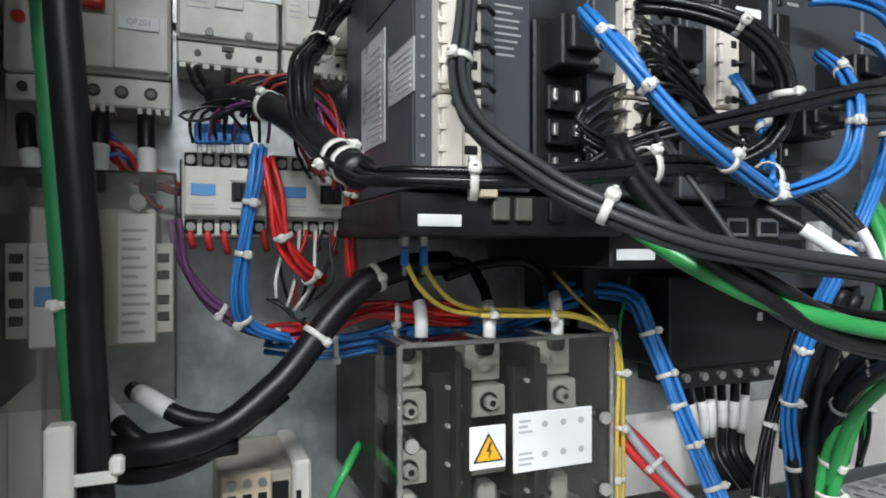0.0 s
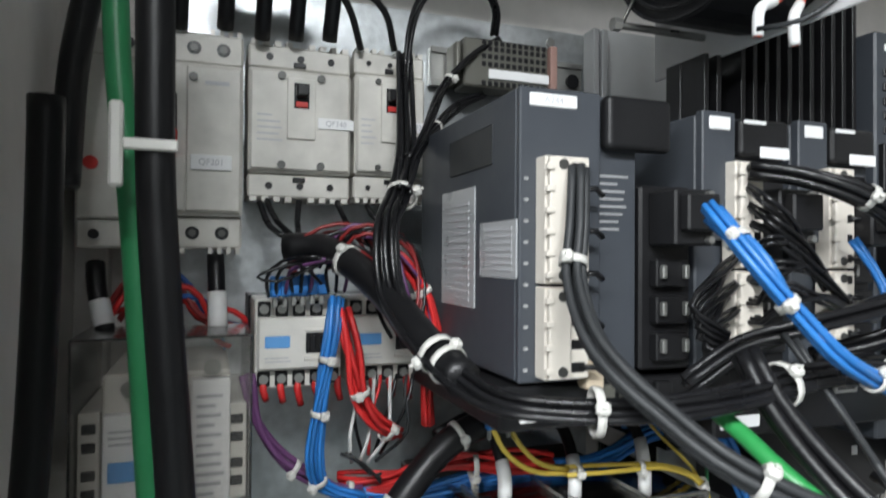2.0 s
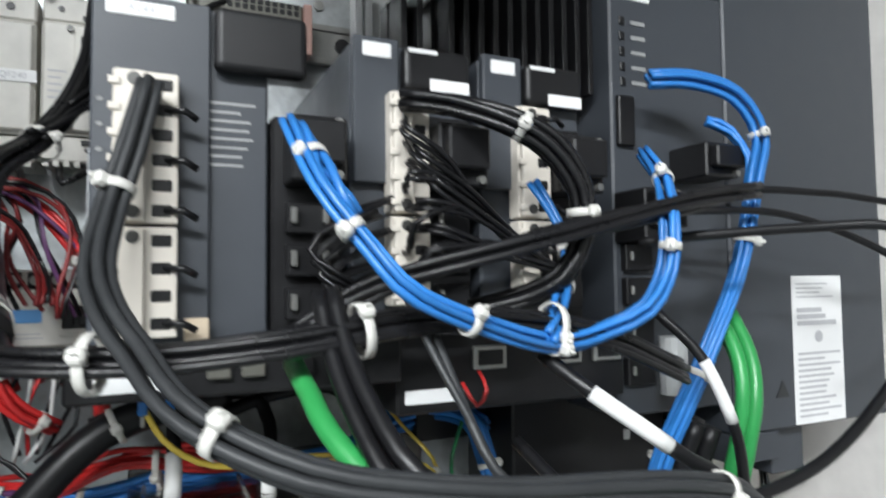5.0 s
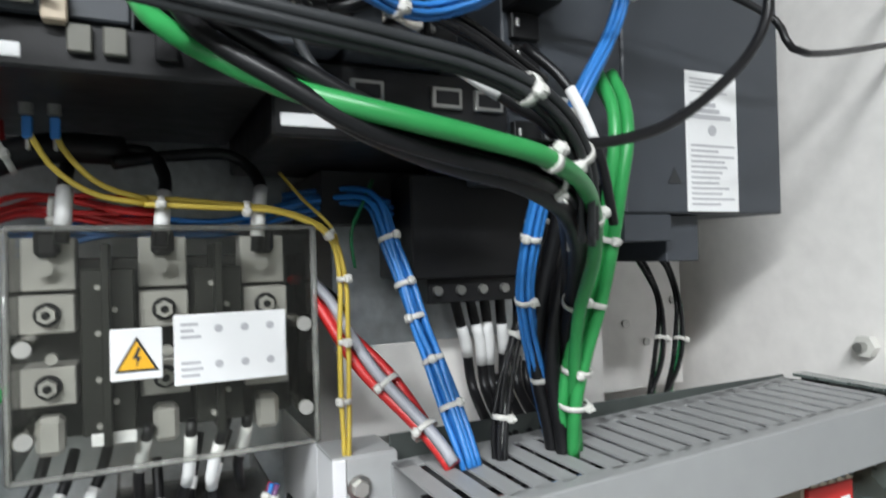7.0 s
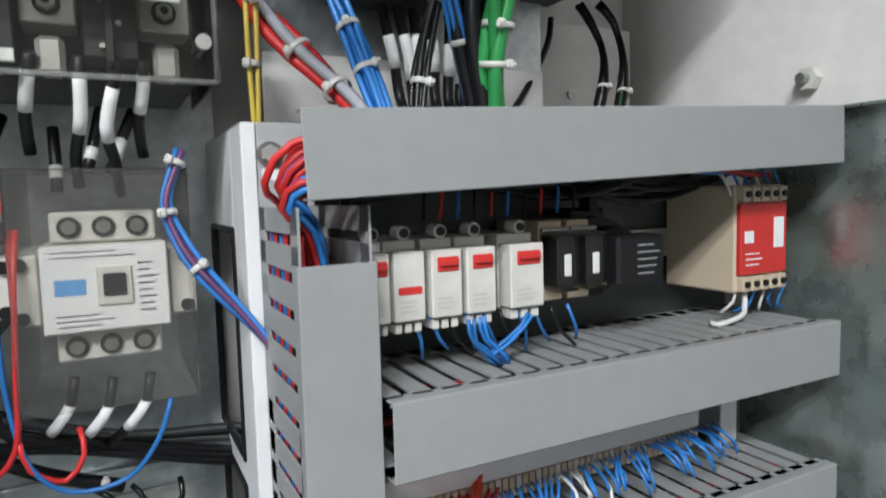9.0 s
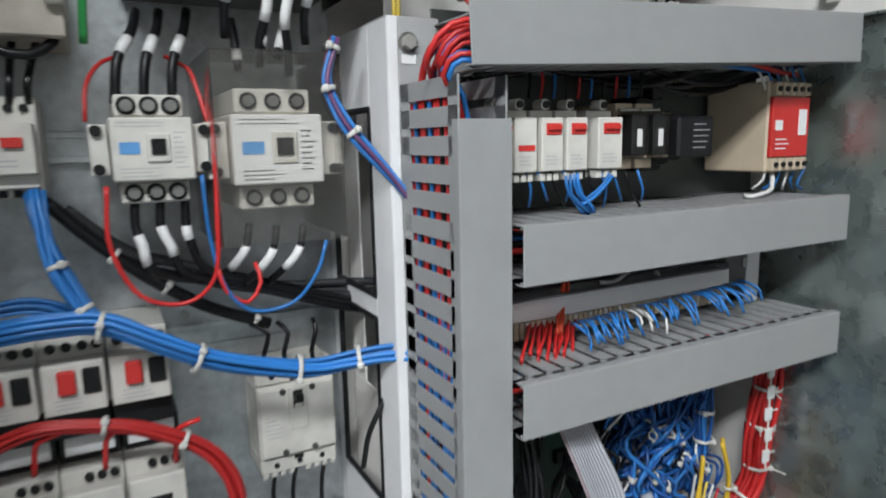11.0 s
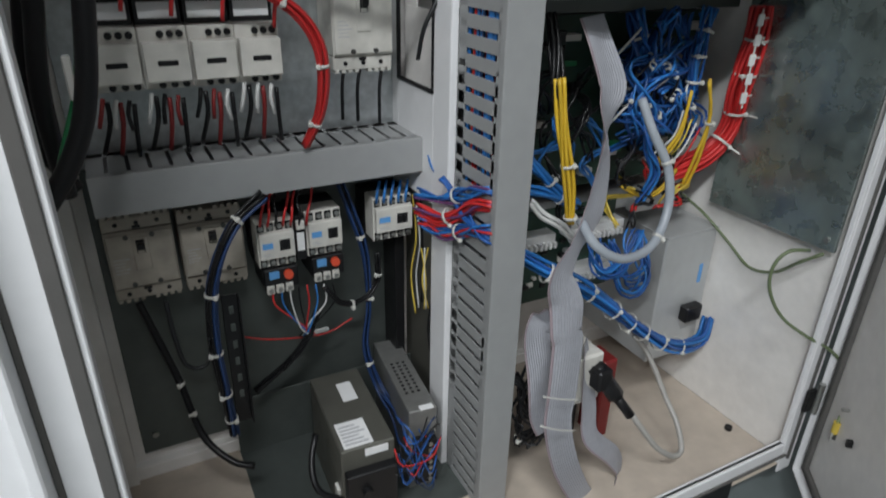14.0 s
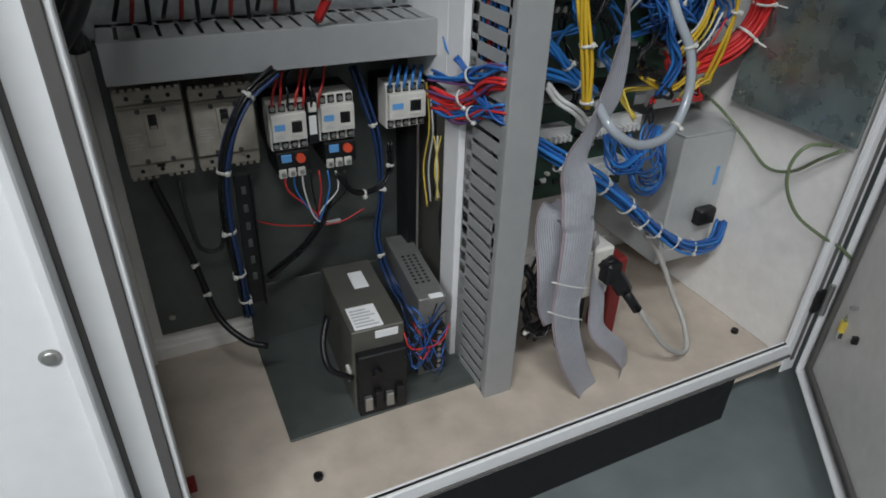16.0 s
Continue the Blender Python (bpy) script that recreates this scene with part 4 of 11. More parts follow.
# motor starters in two rows
def starter(x0, x1):
    w = x1 - x0 - 0.001
    s = thing("motor_starter", (x0, PAN, 1.018), "off-white motor protection switch with red and black push buttons", "motor starter", "motor starters")
    part("body", nb((0, w, -0.10, 0, 0, 0.080), bev=0.0015), M_CREAM, s)
    part("face", nb((0.002, w - 0.002, -0.128, -0.10, 0.004, 0.058), bev=0.0015), M_CREAM, s)
    part("stop_button", nb((w * 0.26, w * 0.53, -0.135, -0.128, 0.026, 0.052), bev=0.002), M_REDPLASTIC, s, "red stop button")
    part("start_button", nb((w * 0.63, w * 0.90, -0.132, -0.128, 0.024, 0.052), bev=0.0015), M_BLACK, s, "black start button")
    for kx in (0.18, 0.42, 0.66, 0.88):
        part("terminal_screw", cy(bmesh.new(), (w * kx, -0.101, 0.069), "y", 0.0052, 0.004, 12), M_BLACK, s)
    bars(s, w * 0.2, w * 0.7, -0.128, 0.008, 0.022, 3, fill=0.25)
    part("lower_block", nb((0.001, w - 0.001, -0.108, 0, -0.030, -0.001), bev=0.001), M_BLACK, s)
    return s


def overload(x0, x1):
    w = x1 - x0 - 0.001
    s = thing("motor_contactor", (x0, PAN, 0.868), "off-white motor contactor with slotted window", "motor contactor", "motor contactors")
    part("body", nb((0, w, -0.11, 0, 0.0, 0.082), bev=0.0015), M_CREAM, s)
    part("face", nb((0.002, w - 0.002, -0.130, -0.11, 0.012, 0.064), bev=0.0015), M_CREAM, s)
    part("slot", nb((w * 0.30, w * 0.72, -0.1312, -0.13, 0.034, 0.041)), M_BLACK, s, "black slot window")
    for kx in (0.45, 0.65, 0.85):
        part("terminal_screw", cy(bmesh.new(), (w * kx, -0.112, 0.073), "y", 0.0048, 0.004, 12), M_BLACK, s)
    for kx in (0.35, 0.60, 0.85):
        part("terminal_screw", cy(bmesh.new(), (w * kx, -0.112, 0.006), "y", 0.0048, 0.004, 12), M_BLACK, s)
    part("upper_block", nb((0.001, w - 0.001, -0.085, 0, 0.083, 0.118), bev=0.001), M_BLACK, s)
    part("side_label", nb((w * 0.1, w * 0.9, -0.0865, -0.085, 0.090, 0.112)), M_LABEL, s, "white blank label")
    return s


for k in range(4):
    starter(-0.072 + k * 0.063, -0.009 + k * 0.063)
    overload(-0.066 + k * 0.063, -0.003 + k * 0.063)
breaker("circuit_breaker", 0.278, 0.380, 0.868, 1.012, 0.690, "light grey breaker with small black toggle above the wire duct", 0.12, ztog=0.66)
# shade of the lower bay is in these two shells' colour
breaker("circuit_breaker", -0.100, 0.000, 0.525, 0.668, 0.705, "dusty light grey breaker, darkened for shade, in the cabinet's lower corner", 0.12, ztog=0.62, shell=M_DUSTY_SHADE)
breaker("circuit_breaker", 0.008, 0.108, 0.525, 0.662, 0.705, "dusty light grey breaker, darkened for shade, behind a loom", 0.12, ztog=0.62, shell=M_DUSTY_SHADE)


def motor_switch(x, label):
    s = thing("motor_starter", (x, PAN, 1.247), label, "motor starter", "motor starters")
    part("body", nb((0.0, 0.046, -0.10, 0, 0.0, 0.10), bev=0.0015), M_CREAM, s)
    part("face", nb((0.003, 0.043, -0.125, -0.10, 0.024, 0.074), bev=0.0015), M_CREAM, s)
    part("ledge", nb((0.003, 0.043, -0.112, -0.10, 0.010, 0.024), bev=0.0012), M_CREAM, s)
    part("stop_button", nb((0.016, 0.034, -0.130, -0.125, 0.050, 0.060), bev=0.001), M_REDPLASTIC, s, "red button")
    bars(s, 0.010, 0.034, -0.125, 0.030, 0.040, 2, fill=0.3)
    for kx in (0.010, 0.023, 0.036):
        part("terminal_screw", cy(bmesh.new(), (kx, -0.101, 0.089), "y", 0.0042, 0.004, 12), M_BLACK, s)
        part("terminal_slot", nb((kx - 0.004, kx + 0.004, -0.1015, -0.099, 0.001, 0.008)), M_BLACK, s)


motor_switch(0.033, "off-white motor switch with a red button beside the contactors")
motor_switch(-0.017, "off-white motor switch with a red button in the bay's dark corner")
for rz, ln in ((1.297, 0.40), (1.985, 0.32), (1.05, 0.48)):
    r = thing("din_rail", (-0.09, PAN, rz), "long galvanised mounting rail behind the devices", "rail", "rails")
    part("web", nb((0, ln, -0.008, -0.0005, -0.017, 0.017)), M_GALV, r)
    part("lip", nb((0, ln, -0.010, -0.008, 0.010, 0.018), (0, ln, -0.010, -0.008, -0.018, -0.010)), M_GALV, r)

# terminal block on its rail, top
r = thing("din_rail", (0.20, PAN, 2.075), "bright zinc mounting rail with a dark screw", "rail", "rails")
part("web", nb((0, 0.205, -0.010, -0.0005, -0.022, 0.022)), M_SCREW, r)
part("lip", nb((0, 0.205, -0.013, -0.010, 0.016, 0.023), (0, 0.205, -0.013, -0.010, -0.023, -0.016)), M_SCREW, r)
screws(r, [(0.19, -0.011, 0.0)], 0.009, M_BLACK, name="screw")
tb = thing("terminal_block", (0.228, PAN - 0.012, 2.046), "grey terminal block with white markers on a mounting rail", "terminal block")
part("body", nb((0.0, 0.108, -0.035, 0, 0.0, 0.056), bev=0.002), M_DARKBOX, tb)
part("end_cap", bx(bmesh.new(), -0.010, 0.0, -0.032, 0, 0.004, 0.052, bev=0.006, seg=3), M_DARKBOX, tb)
part("end_clamp", nb((0.109, 0.118, -0.04, 0, 0.0, 0.056), bev=0.001), M_REDTAN, tb, "tan end clamp")
part("marker_strip", nb((0.030, 0.108, -0.038, -0.035, 0.010, 0.021)), M_LABEL, tb, "white marker strip")
for k in range(11):
    for kz in (0.005, 0.027, 0.036, 0.045, 0.052):
        part("clamp_hole", nb((0.022 + k * 0.0077, 0.0275 + k * 0.0077, -0.036, -0.034, kz - 0.003, kz + 0.003)), M_BLACK, tb)

# ---- servo drives, upper bay ----
def white_connector(parent, x0, x1, y, z0, z1, n, split=0.42):
    """Ivory plug strip with dark wire entries and little latches."""
    zs = z0 + (z1 - z0) * split
    for za, zb in ((z0, zs - 0.001), (zs + 0.001, z1)):
        c = part("plug_connector", nb((x0, x1, y - 0.014, y, za, zb), (x0 + 0.001, x0 + (x1 - x0) * 0.5, y - 0.019, y - 0.014, za + 0.001, zb - 0.001), bev=0.0008), M_CREAMCONN, parent, "ivory plug connector")
        for zf in (za + 0.006, zb - 0.006):
            part("flange_screw", cy(bmesh.new(), (x0 + (x1 - x0) * 0.32, y - 0.0192, zf), "y", 0.0036, 0.0012, 12), M_DARKSCREW, c)
        k = max(3, int(n * (zb - za) / (z1 - z0)))
        for i in range(k):
            zc = za + (zb - za) * (i + 0.5) / k
            part("wire_entry", nb((x0 + (x1 - x0) * 0.60, x1 - 0.003, y - 0.0148, y - 0.012, zc - 0.0034, zc + 0.0034)), M_BLACK, c)
            if i % 2 == 0:
                part("wire_stub", tube(bmesh.new(), [Vector((x1 - 0.007, y - 0.013, zc)), Vector((x1 + 0.003, y - 0.018, zc)), Vector((x1 + 0.010, y - 0.015, zc - 0.004))], 0.0021, 7), M_WIREBLACK, c, "", True)
            part("latch", nb((x0 - 0.002, x0 + 0.004, y - 0.0205, y - 0.017, zc - 0.003, zc + 0.001), bev=0.0004), M_CREAMCONN, c)


def black_plug(parent, x, y, z, w, h, d):
    p = part("signal_plug", nb((x - w / 2, x + w / 2, y - d, y, z - h / 2, z + h / 2), (x - w / 2 + 0.003, x + w / 2 - 0.003, y - d - 0.010, y - d, z - h / 4, z + h / 2 - 0.004), bev=0.0015), M_BLACK, parent, "black signal plug")
    for s in (-1, 1):
        part("thumb_screw", cy(bmesh.new(), (x + w * 0.32, y - d - 0.002, z + s * h * 0.40), "y", 0.0028, 0.005, 10), M_SCREW, p)
    return p


def servo_drive(x0, x1, top, bottom, label, tag, front=0.445, back=0.77):
    w = x1 - x0
    d = thing("servo_drive", (x0, front, bottom), label, "servo drive", "servo drives")
    h, dp = top - bottom, back - front
    part("case", nb((0.0, w, 0.002, dp * 0.98, 0.0, h), bev=0.0015), M_DRIVE, d)
    return d, w, h, dp


d, w, h, dp = servo_drive(0.157, 0.256, 1.968, 1.765, "slate grey servo drive with ivory plug strip and side labels", "A244", back=0.66)
part("front_cover", nb((0.0, 0.064, -0.004, 0.002, 0.0, h), bev=0.001), M_DRIVE, d)
tg = part("name_tag", nb((0.007, 0.044, -0.0052, -0.004, h - 0.013, h - 0.004)), M_LABEL, d, "white name tag")
words("A244", tg, 0.0255, -0.0054, h - 0.0085, 0.007, M_PRINT)
part("display_cover", bx(bmesh.new(), *(0.066, 0.122, -0.010, 0.002, h - 0.040, h - 0.001), bev=0.0045, seg=4), M_BLACK, d, "glossy black display cover")
part("name_tag", nb((0.089, 0.120, -0.009, -0.008, h - 0.035, h - 0.027)), M_LABEL, d, "white name tag")
part("name_tag", nb((0.070, 0.092, -0.0088, -0.008, h - 0.006, h - 0.003)), M_LABEL, d)
white_connector(d, 0.012, 0.046, -0.004, 0.004, 0.154, 12)
bars(d, 0.050, 0.092, 0.002, 0.104, 0.148, 8, material=M_DUCT, fill=0.3, name="warning_print")
bm = cy(bmesh.new(), (0.052, 0.0016, 0.155), "y", 0.006, 0.0008, 3)
part("warning_triangle", bm, M_DUCT, d)
part("plug_seat", nb((0.050, 0.064, -0.010, 0.004, -0.006, 0.014), bev=0.001), M_TAN, d, "tan terminal plug")
for k in range(10):
    part("terminal_number", nb((0.003, 0.0065, -0.0044, -0.004, 0.008 + k * 0.0145, 0.0105 + k * 0.0145)), M_DUCT, d)
sl = part("side_label", nb((-0.0008, 0.0, 0.073, 0.148, 0.045, 0.142)), M_SILVERLABEL, d, "tall white rating label")
bm = bmesh.new()
for k in range(14):
    bx(bm, -0.0013, -0.0008, 0.084, 0.084 + 0.055 * (0.5 + 0.5 * ((k * 37) % 10) / 10), 0.05 + k * 0.006, 0.0525 + k * 0.006)
part("print_line", bm, M_PRINT, sl)
sl = part("side_label", nb((-0.0008, 0.0, -0.001, 0.062, 0.071, 0.112)), M_SILVERLABEL, d, "white side label")
bm = bmesh.new()
for k in range(7):
    bx(bm, -0.0013, -0.0008, 0.006, 0.006 + 0.048 * (0.6 + 0.4 * ((k * 53) % 10) / 10), 0.076 + k * 0.0048, 0.078 + k * 0.0048)
part("print_line", bm, M_PRINT, sl)
part("side_window", nb((-0.0007, 0.0, 0.04, 0.13, 0.155, 0.185)), M_GREYCABLE, d)

bb = thing("drive_connector_block", (0.258, 0.44, 1.768), "black connector block beside the drive with signal plugs", "connector block", "connector blocks")
part("body", nb((0.0, 0.046, 0.005, 0.16, 0.0, 0.137), bev=0.002), M_BLACK, bb)
black_plug(bb, 0.024, 0.005, 0.112, 0.034, 0.040, 0.030)
for k, kz in enumerate((0.018, 0.045, 0.072)):
    part("socket", nb((0.008, 0.036, -0.004, 0.005, kz - 0.010, kz + 0.010), bev=0.001), M_BLACK, bb)
    part("latch", nb((0.010, 0.014, -0.009, -0.004, kz - 0.004, kz + 0.006), (0.030, 0.034, -0.009, -0.004, kz - 0.004, kz + 0.006)), M_SCREW, bb, "metal latch")

for x0, tag in ((0.310, "white connector and name tag"), (0.407, "name tags and blue wires leaving it")):
    d, w, h, dp = servo_drive(x0, x0 + 0.088, 1.962, 1.765, "slate grey servo drive with " + tag, "", back=0.76)
    part("front_cover", nb((0.0, 0.032, -0.006, 0.002, 0.10, h + 0.002), bev=0.001), M_DRIVE, d)
    part("name_tag", nb((0.006, 0.026, -0.007, -0.006, h - 0.012, h - 0.002)), M_LABEL, d, "white name tag")
    part("display_cover", bx(bmesh.new(), *(0.035, 0.086, -0.008, 0.002, h - 0.032, h - 0.001), bev=0.0045, seg=4), M_BLACK, d, "glossy black display cover")
    part("name_tag", nb((0.054, 0.084, -0.009, -0.008, h - 0.032, h - 0.023)), M_LABEL, d, "white name tag")
    part("name_tag", nb((0.038, 0.060, -0.0088, -0.008, h - 0.006, h - 0.003)), M_LABEL, d)
    white_connector(d, 0.022, 0.050, -0.002, 0.018, 0.160, 10)
    part("recess", nb((0.052, 0.088, 0.0005, 0.003, 0.0, 0.150)), M_BLACK, d)
    black_plug(d, 0.069, 0.0, 0.118, 0.036, 0.042, 0.030)
    for kz in (0.022, 0.050, 0.076):
        part("socket", nb((0.058, 0.084, -0.006, 0.001, kz - 0.010, kz + 0.010), bev=0.001), M_BLACK, d)
        part("latch", nb((0.060, 0.063, -0.011, -0.006, kz - 0.004, kz + 0.006)), M_SCREW, d, "metal latch")

hs = thing("heat_sink", (0.352, 0.500, 1.966), "black finned heat sink above the drives", "heat sink")
part("body", nb((0.014, 0.046, 0.03, 0.05, 0.0, 0.066), (0.054, 0.206, 0.03, 0.05, 0.0, 0.155)), M_BLACK, hs)
for k in range(15):
    xf = 0.001 + k * 0.0139
    if xf > 0.012 and not 0.040 < xf < 0.054:
        part("fin", nb((xf, xf + 0.0050, 0.0, 0.03, 0.0, 0.066 if xf < 0.05 else 0.155), bev=0.0004), M_BLACK, hs)

pw = thing("power_supply_unit", (0.562, 0.488, 1.618), "large slate grey drive supply unit with a tall white label", "drive unit", "servo drives")
part("case", nb((0.140, 0.372, 0.0, 0.30, 0.029, 0.50), bev=0.002), M_DRIVE, pw)
part("case_step", nb((0.0, 0.138, 0.0, 0.28, 0.06, 0.455), bev=0.002), M_DRIVE, pw)
part("lower_case", nb((0.140, 0.202, 0.002, 0.28, 0.0, 0.028), bev=0.001), M_DRIVE, pw)
part("foot", nb((0.212, 0.260, 0.02, 0.18, -0.022, 0.028), bev=0.001), M_DRIVE, pw)
rl = part("rating_label", nb((0.224, 0.300, -0.0008, 0.0, 0.031, 0.182)), M_LABEL, pw, "tall white rating label")
bars(rl, 0.230, 0.292, -0.0008, 0.130, 0.150, 3, fill=0.7)
bars(rl, 0.230, 0.295, -0.0008, 0.036, 0.105, 12, fill=0.4)
bars(rl, 0.230, 0.290, -0.0008, 0.158, 0.176, 4, fill=0.3)
part("print_mark", cy(bmesh.new(), (0.262, -0.001, 0.119), "y", 0.006, 0.0006, 14), M_PRINT, rl)
part("warning_triangle", cy(bmesh.new(), (0.206, -0.0005, 0.066), "y", 0.011, 0.0008, 3), M_GREYCABLE, pw, "grey moulded triangle")
part("name_tag", nb((0.012, 0.046, -0.001, 0.0, 0.436, 0.443)), M_LABEL, pw)
for k in range(5):
    part("indicator", nb((0.010, 0.016, -0.002, 0.0, 0.355 + k * 0.014, 0.363 + k * 0.014)), M_BLACK, pw)
    part("print_mark", nb((0.024, 0.040, -0.0006, 0.0, 0.357 + k * 0.014, 0.361 + k * 0.014)), M_DUCT, pw)
part("socket", nb((0.004, 0.022, -0.006, 0.0, 0.30, 0.345), bev=0.001), M_BLACK, pw)
black_plug(pw, 0.020, 0.0, 0.235, 0.040, 0.045, 0.040)
black_plug(pw, 0.085, 0.0, 0.285, 0.040, 0.030, 0.045)
for kz in (0.10, 0.135, 0.17, 0.20):
    part("socket", nb((0.006, 0.036, -0.008, 0.0, kz - 0.012, kz + 0.012), bev=0.001), M_BLACK, pw)
    part("latch", nb((0.009, 0.012, -0.012, -0.008, kz - 0.003, kz + 0.005)), M_SCREW, pw, "metal latch")
part("fuse", cy(bmesh.new(), (0.045, -0.02, 0.105), "z", 0.012, 0.05, 14), M_STEELBOX, pw, "grey ribbed capacitor can")

ub = thing("terminal_unit", (0.145, 0.446, 1.700), "black terminal base under the drives with a white strip label", "terminal base", "terminal bases")
part("body", nb((0.0, 0.20, 0.0, 0.25, 0.031, 0.062), bev=0.002), M_BLACK, ub)
part("strip_label", nb((0.015, 0.050, -0.001, 0.0, 0.037, 0.046)), M_LABEL, ub, "white strip label")
for k in range(2):
    part("earth_screw", cy(bmesh.new(), (0.039 + k * 0.018, 0.103, 0.028), "z", 0.005, 0.010, 10), M_SCREW, ub)
for kx in (0.075, 0.095, 0.125):
    part("plug", nb((kx, kx + 0.014, -0.006, 0.0, 0.042, 0.060), bev=0.001), M_DARKBOX if kx < 0.12 else M_BLACK, ub)
ub = thing("terminal_unit", (0.350, 0.470, 1.702), "black terminal base with square sockets under the drives", "terminal base", "terminal bases")
part("body", nb((0.0, 0.205, 0.0, 0.25, 0.0, 0.060), bev=0.002), M_BLACK, ub)
part("strip_label", nb((0.006, 0.048, -0.001, 0.0, 0.008, 0.018)), M_LABEL, ub, "white strip label")
for kx in (0.06, 0.13, 0.17):
    fr = part("socket", nb((kx, kx + 0.028, -0.005, 0.0, 0.030, 0.048), bev=0.001), M_SCREW, ub, "metal framed socket")
    part("opening", nb((kx + 0.003, kx + 0.025, -0.0055, -0.004, 0.033, 0.045)), M_BLACK, fr)
lu = thing("filter_unit", (0.500, 0.565, 1.585), "black filter unit with a small white mark", "filter unit")
part("case", nb((0.0, 0.185, 0.0, 0.20, 0.0, 0.105), bev=0.002), M_BLACK, lu)
part("print_mark", nb((0.130, 0.138, -0.0006, 0.0, 0.05, 0.060)), M_LABEL, lu)
part("terminal_strip", nb((0.02, 0.17, 0.01, 0.08, -0.025, 0.0), bev=0.001), M_BLACK, lu)
for k in range(6):
    part("terminal_screw", cy(bmesh.new(), (0.03 + k * 0.026, 0.008, -0.012), "y", 0.005, 0.006, 10), M_SCREW, lu)
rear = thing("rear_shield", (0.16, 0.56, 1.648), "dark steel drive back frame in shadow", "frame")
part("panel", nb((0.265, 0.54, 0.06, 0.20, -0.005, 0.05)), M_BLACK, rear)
pl = thing("zinc_bracket", (0.515, 0.735, 1.95), "bright zinc bracket sheet beside the heat sink", "bracket")
part("sheet", nb((-0.10, 0.012, 0.0, 0.003, 0.0, 0.188)), M_STEELBOX, pl)
part("upright", nb((-0.121, -0.113, -0.02, 0.003, -0.20, 0.18), (-0.109, -0.101, -0.02, 0.003, -0.20, 0.18)), M_DUCT, pl, "grey plastic cable strip")
sr = thing("power_rail", (0.445, 0.66, 1.44), "grey galvanised plate behind the power cables", "plate")
part("sheet", nb((0.0, 0.36, 0.0, 0.003, 0.068, 0.27)), M_GALV, sr)
part("lower_sheet", nb((0.01, 0.36, -0.004, -0.001, -0.03, 0.072), bev=0.001), M_WHITE, sr, "pale enamelled lower sheet")
screws(sr, [(0.255, -0.001, 0.02), (0.255, -0.001, 0.10), (0.20, -0.001, 0.02)], 0.0055)

# ---- fan on its white carrier sheet ----
fan = thing("cooling_fan", (0.302, 0.455, 2.145), "black axial cooling fan with a wire guard on a white sheet", "fan")
part("carrier_sheet", nb((0.098, 0.101, -0.115, 0.155, -0.108, 0.17), bev=0.001), M_DOOR, fan, "white carrier sheet")
bm = bmesh.new()
N = 40
ring_in, ring_out = 0.088, 0.104
vs = []
for x in (0.012, 0.092):
    for rad in (ring_in, ring_out):
        vs.append([bm.verts.new((x, rad * math.cos(2 * math.pi * k / N), rad * math.sin(2 * math.pi * k / N))) for k in range(N)])
for k in range(N):
    q = (k + 1) % N
    bm.faces.new((vs[0][k], vs[0][q], vs[1][q], vs[1][k]))
    bm.faces.new((vs[2][k], vs[2][q], vs[3][q], vs[3][k]))
    bm.faces.new((vs[1][k], vs[1][q], vs[3][q], vs[3][k]))
    bm.faces.new((vs[0][k], vs[0][q], vs[2][q], vs[2][k]))
part("fan_frame", bm, M_BLACK, fan)
part("hub", cy(bmesh.new(), (0.055, 0, 0), "x", 0.040, 0.06, 28), M_BLACK, fan)
for k in range(7):
    bm = nb((0.035, 0.075, -0.022, 0.022, 0.036, 0.085), bev=0.0)
    for v in bm.verts:
        v.co.y *= 0.15
    bm.transform(Matrix.Rotation(2 * math.pi * k / 7, 4, "X") @ Matrix.Rotation(radians(38), 4, "Z"))
    part("blade", bm, M_BLACK, fan)
gu = part("wire_guard", cy(bmesh.new(), (0.004, 0, 0), "x", 0.018, 0.003, 20), M_BLACK, fan, "black wire finger guard")
for j in range(9):
    rad = 0.024 + j * 0.0098
    ln = [Vector((0.004 + 0.006 * (rad / 0.11) ** 2, rad * math.cos(2 * math.pi * k / 44), rad * math.sin(2 * math.pi * k / 44))) for k in range(45)]
    part("guard_ring", tube(bmesh.new(), ln, 0.0014, 6), M_BLACK, gu, "", True)
for j in range(4):
    a = math.pi / 4 + j * math.pi / 2
    ln = [Vector((0.006, r * math.cos(a), r * math.sin(a))) for r in (0.0, 0.05, 0.122)]
    part("guard_spoke", tube(bmesh.new(), ln, 0.0018, 6), M_SCREW, gu, "", True)
    part("standoff", cy(bmesh.new(), (0.05, 0.118 * math.cos(a), 0.118 * math.sin(a)), "x", 0.0035, 0.098, 10), M_SCREW, fan, "bright steel standoff")
    part("bolt", cy(bmesh.new(), (0.0, 0.118 * math.cos(a), 0.118 * math.sin(a)), "x", 0.006, 0.008, 6), M_SCREW, fan)
part("side_label", nb((0.022, 0.082, -0.107, -0.1045, -0.045, -0.020)), M_LABEL, fan, "white fan label")
part("terminal_box", nb((0.018, 0.086, -0.1055, -0.088, -0.075, -0.01), bev=0.001), M_BLACK, fan)

# ---- right bay: relays between the ducts ----
RB = 0.556
r = thing("din_rail", (0.485, RB + 0.003, 1.297), "galvanised mounting rail behind the relays", "rail", "rails")
part("web", nb((0, 0.53, -0.010, -0.0005, -0.017, 0.017)), M_GALV, r)


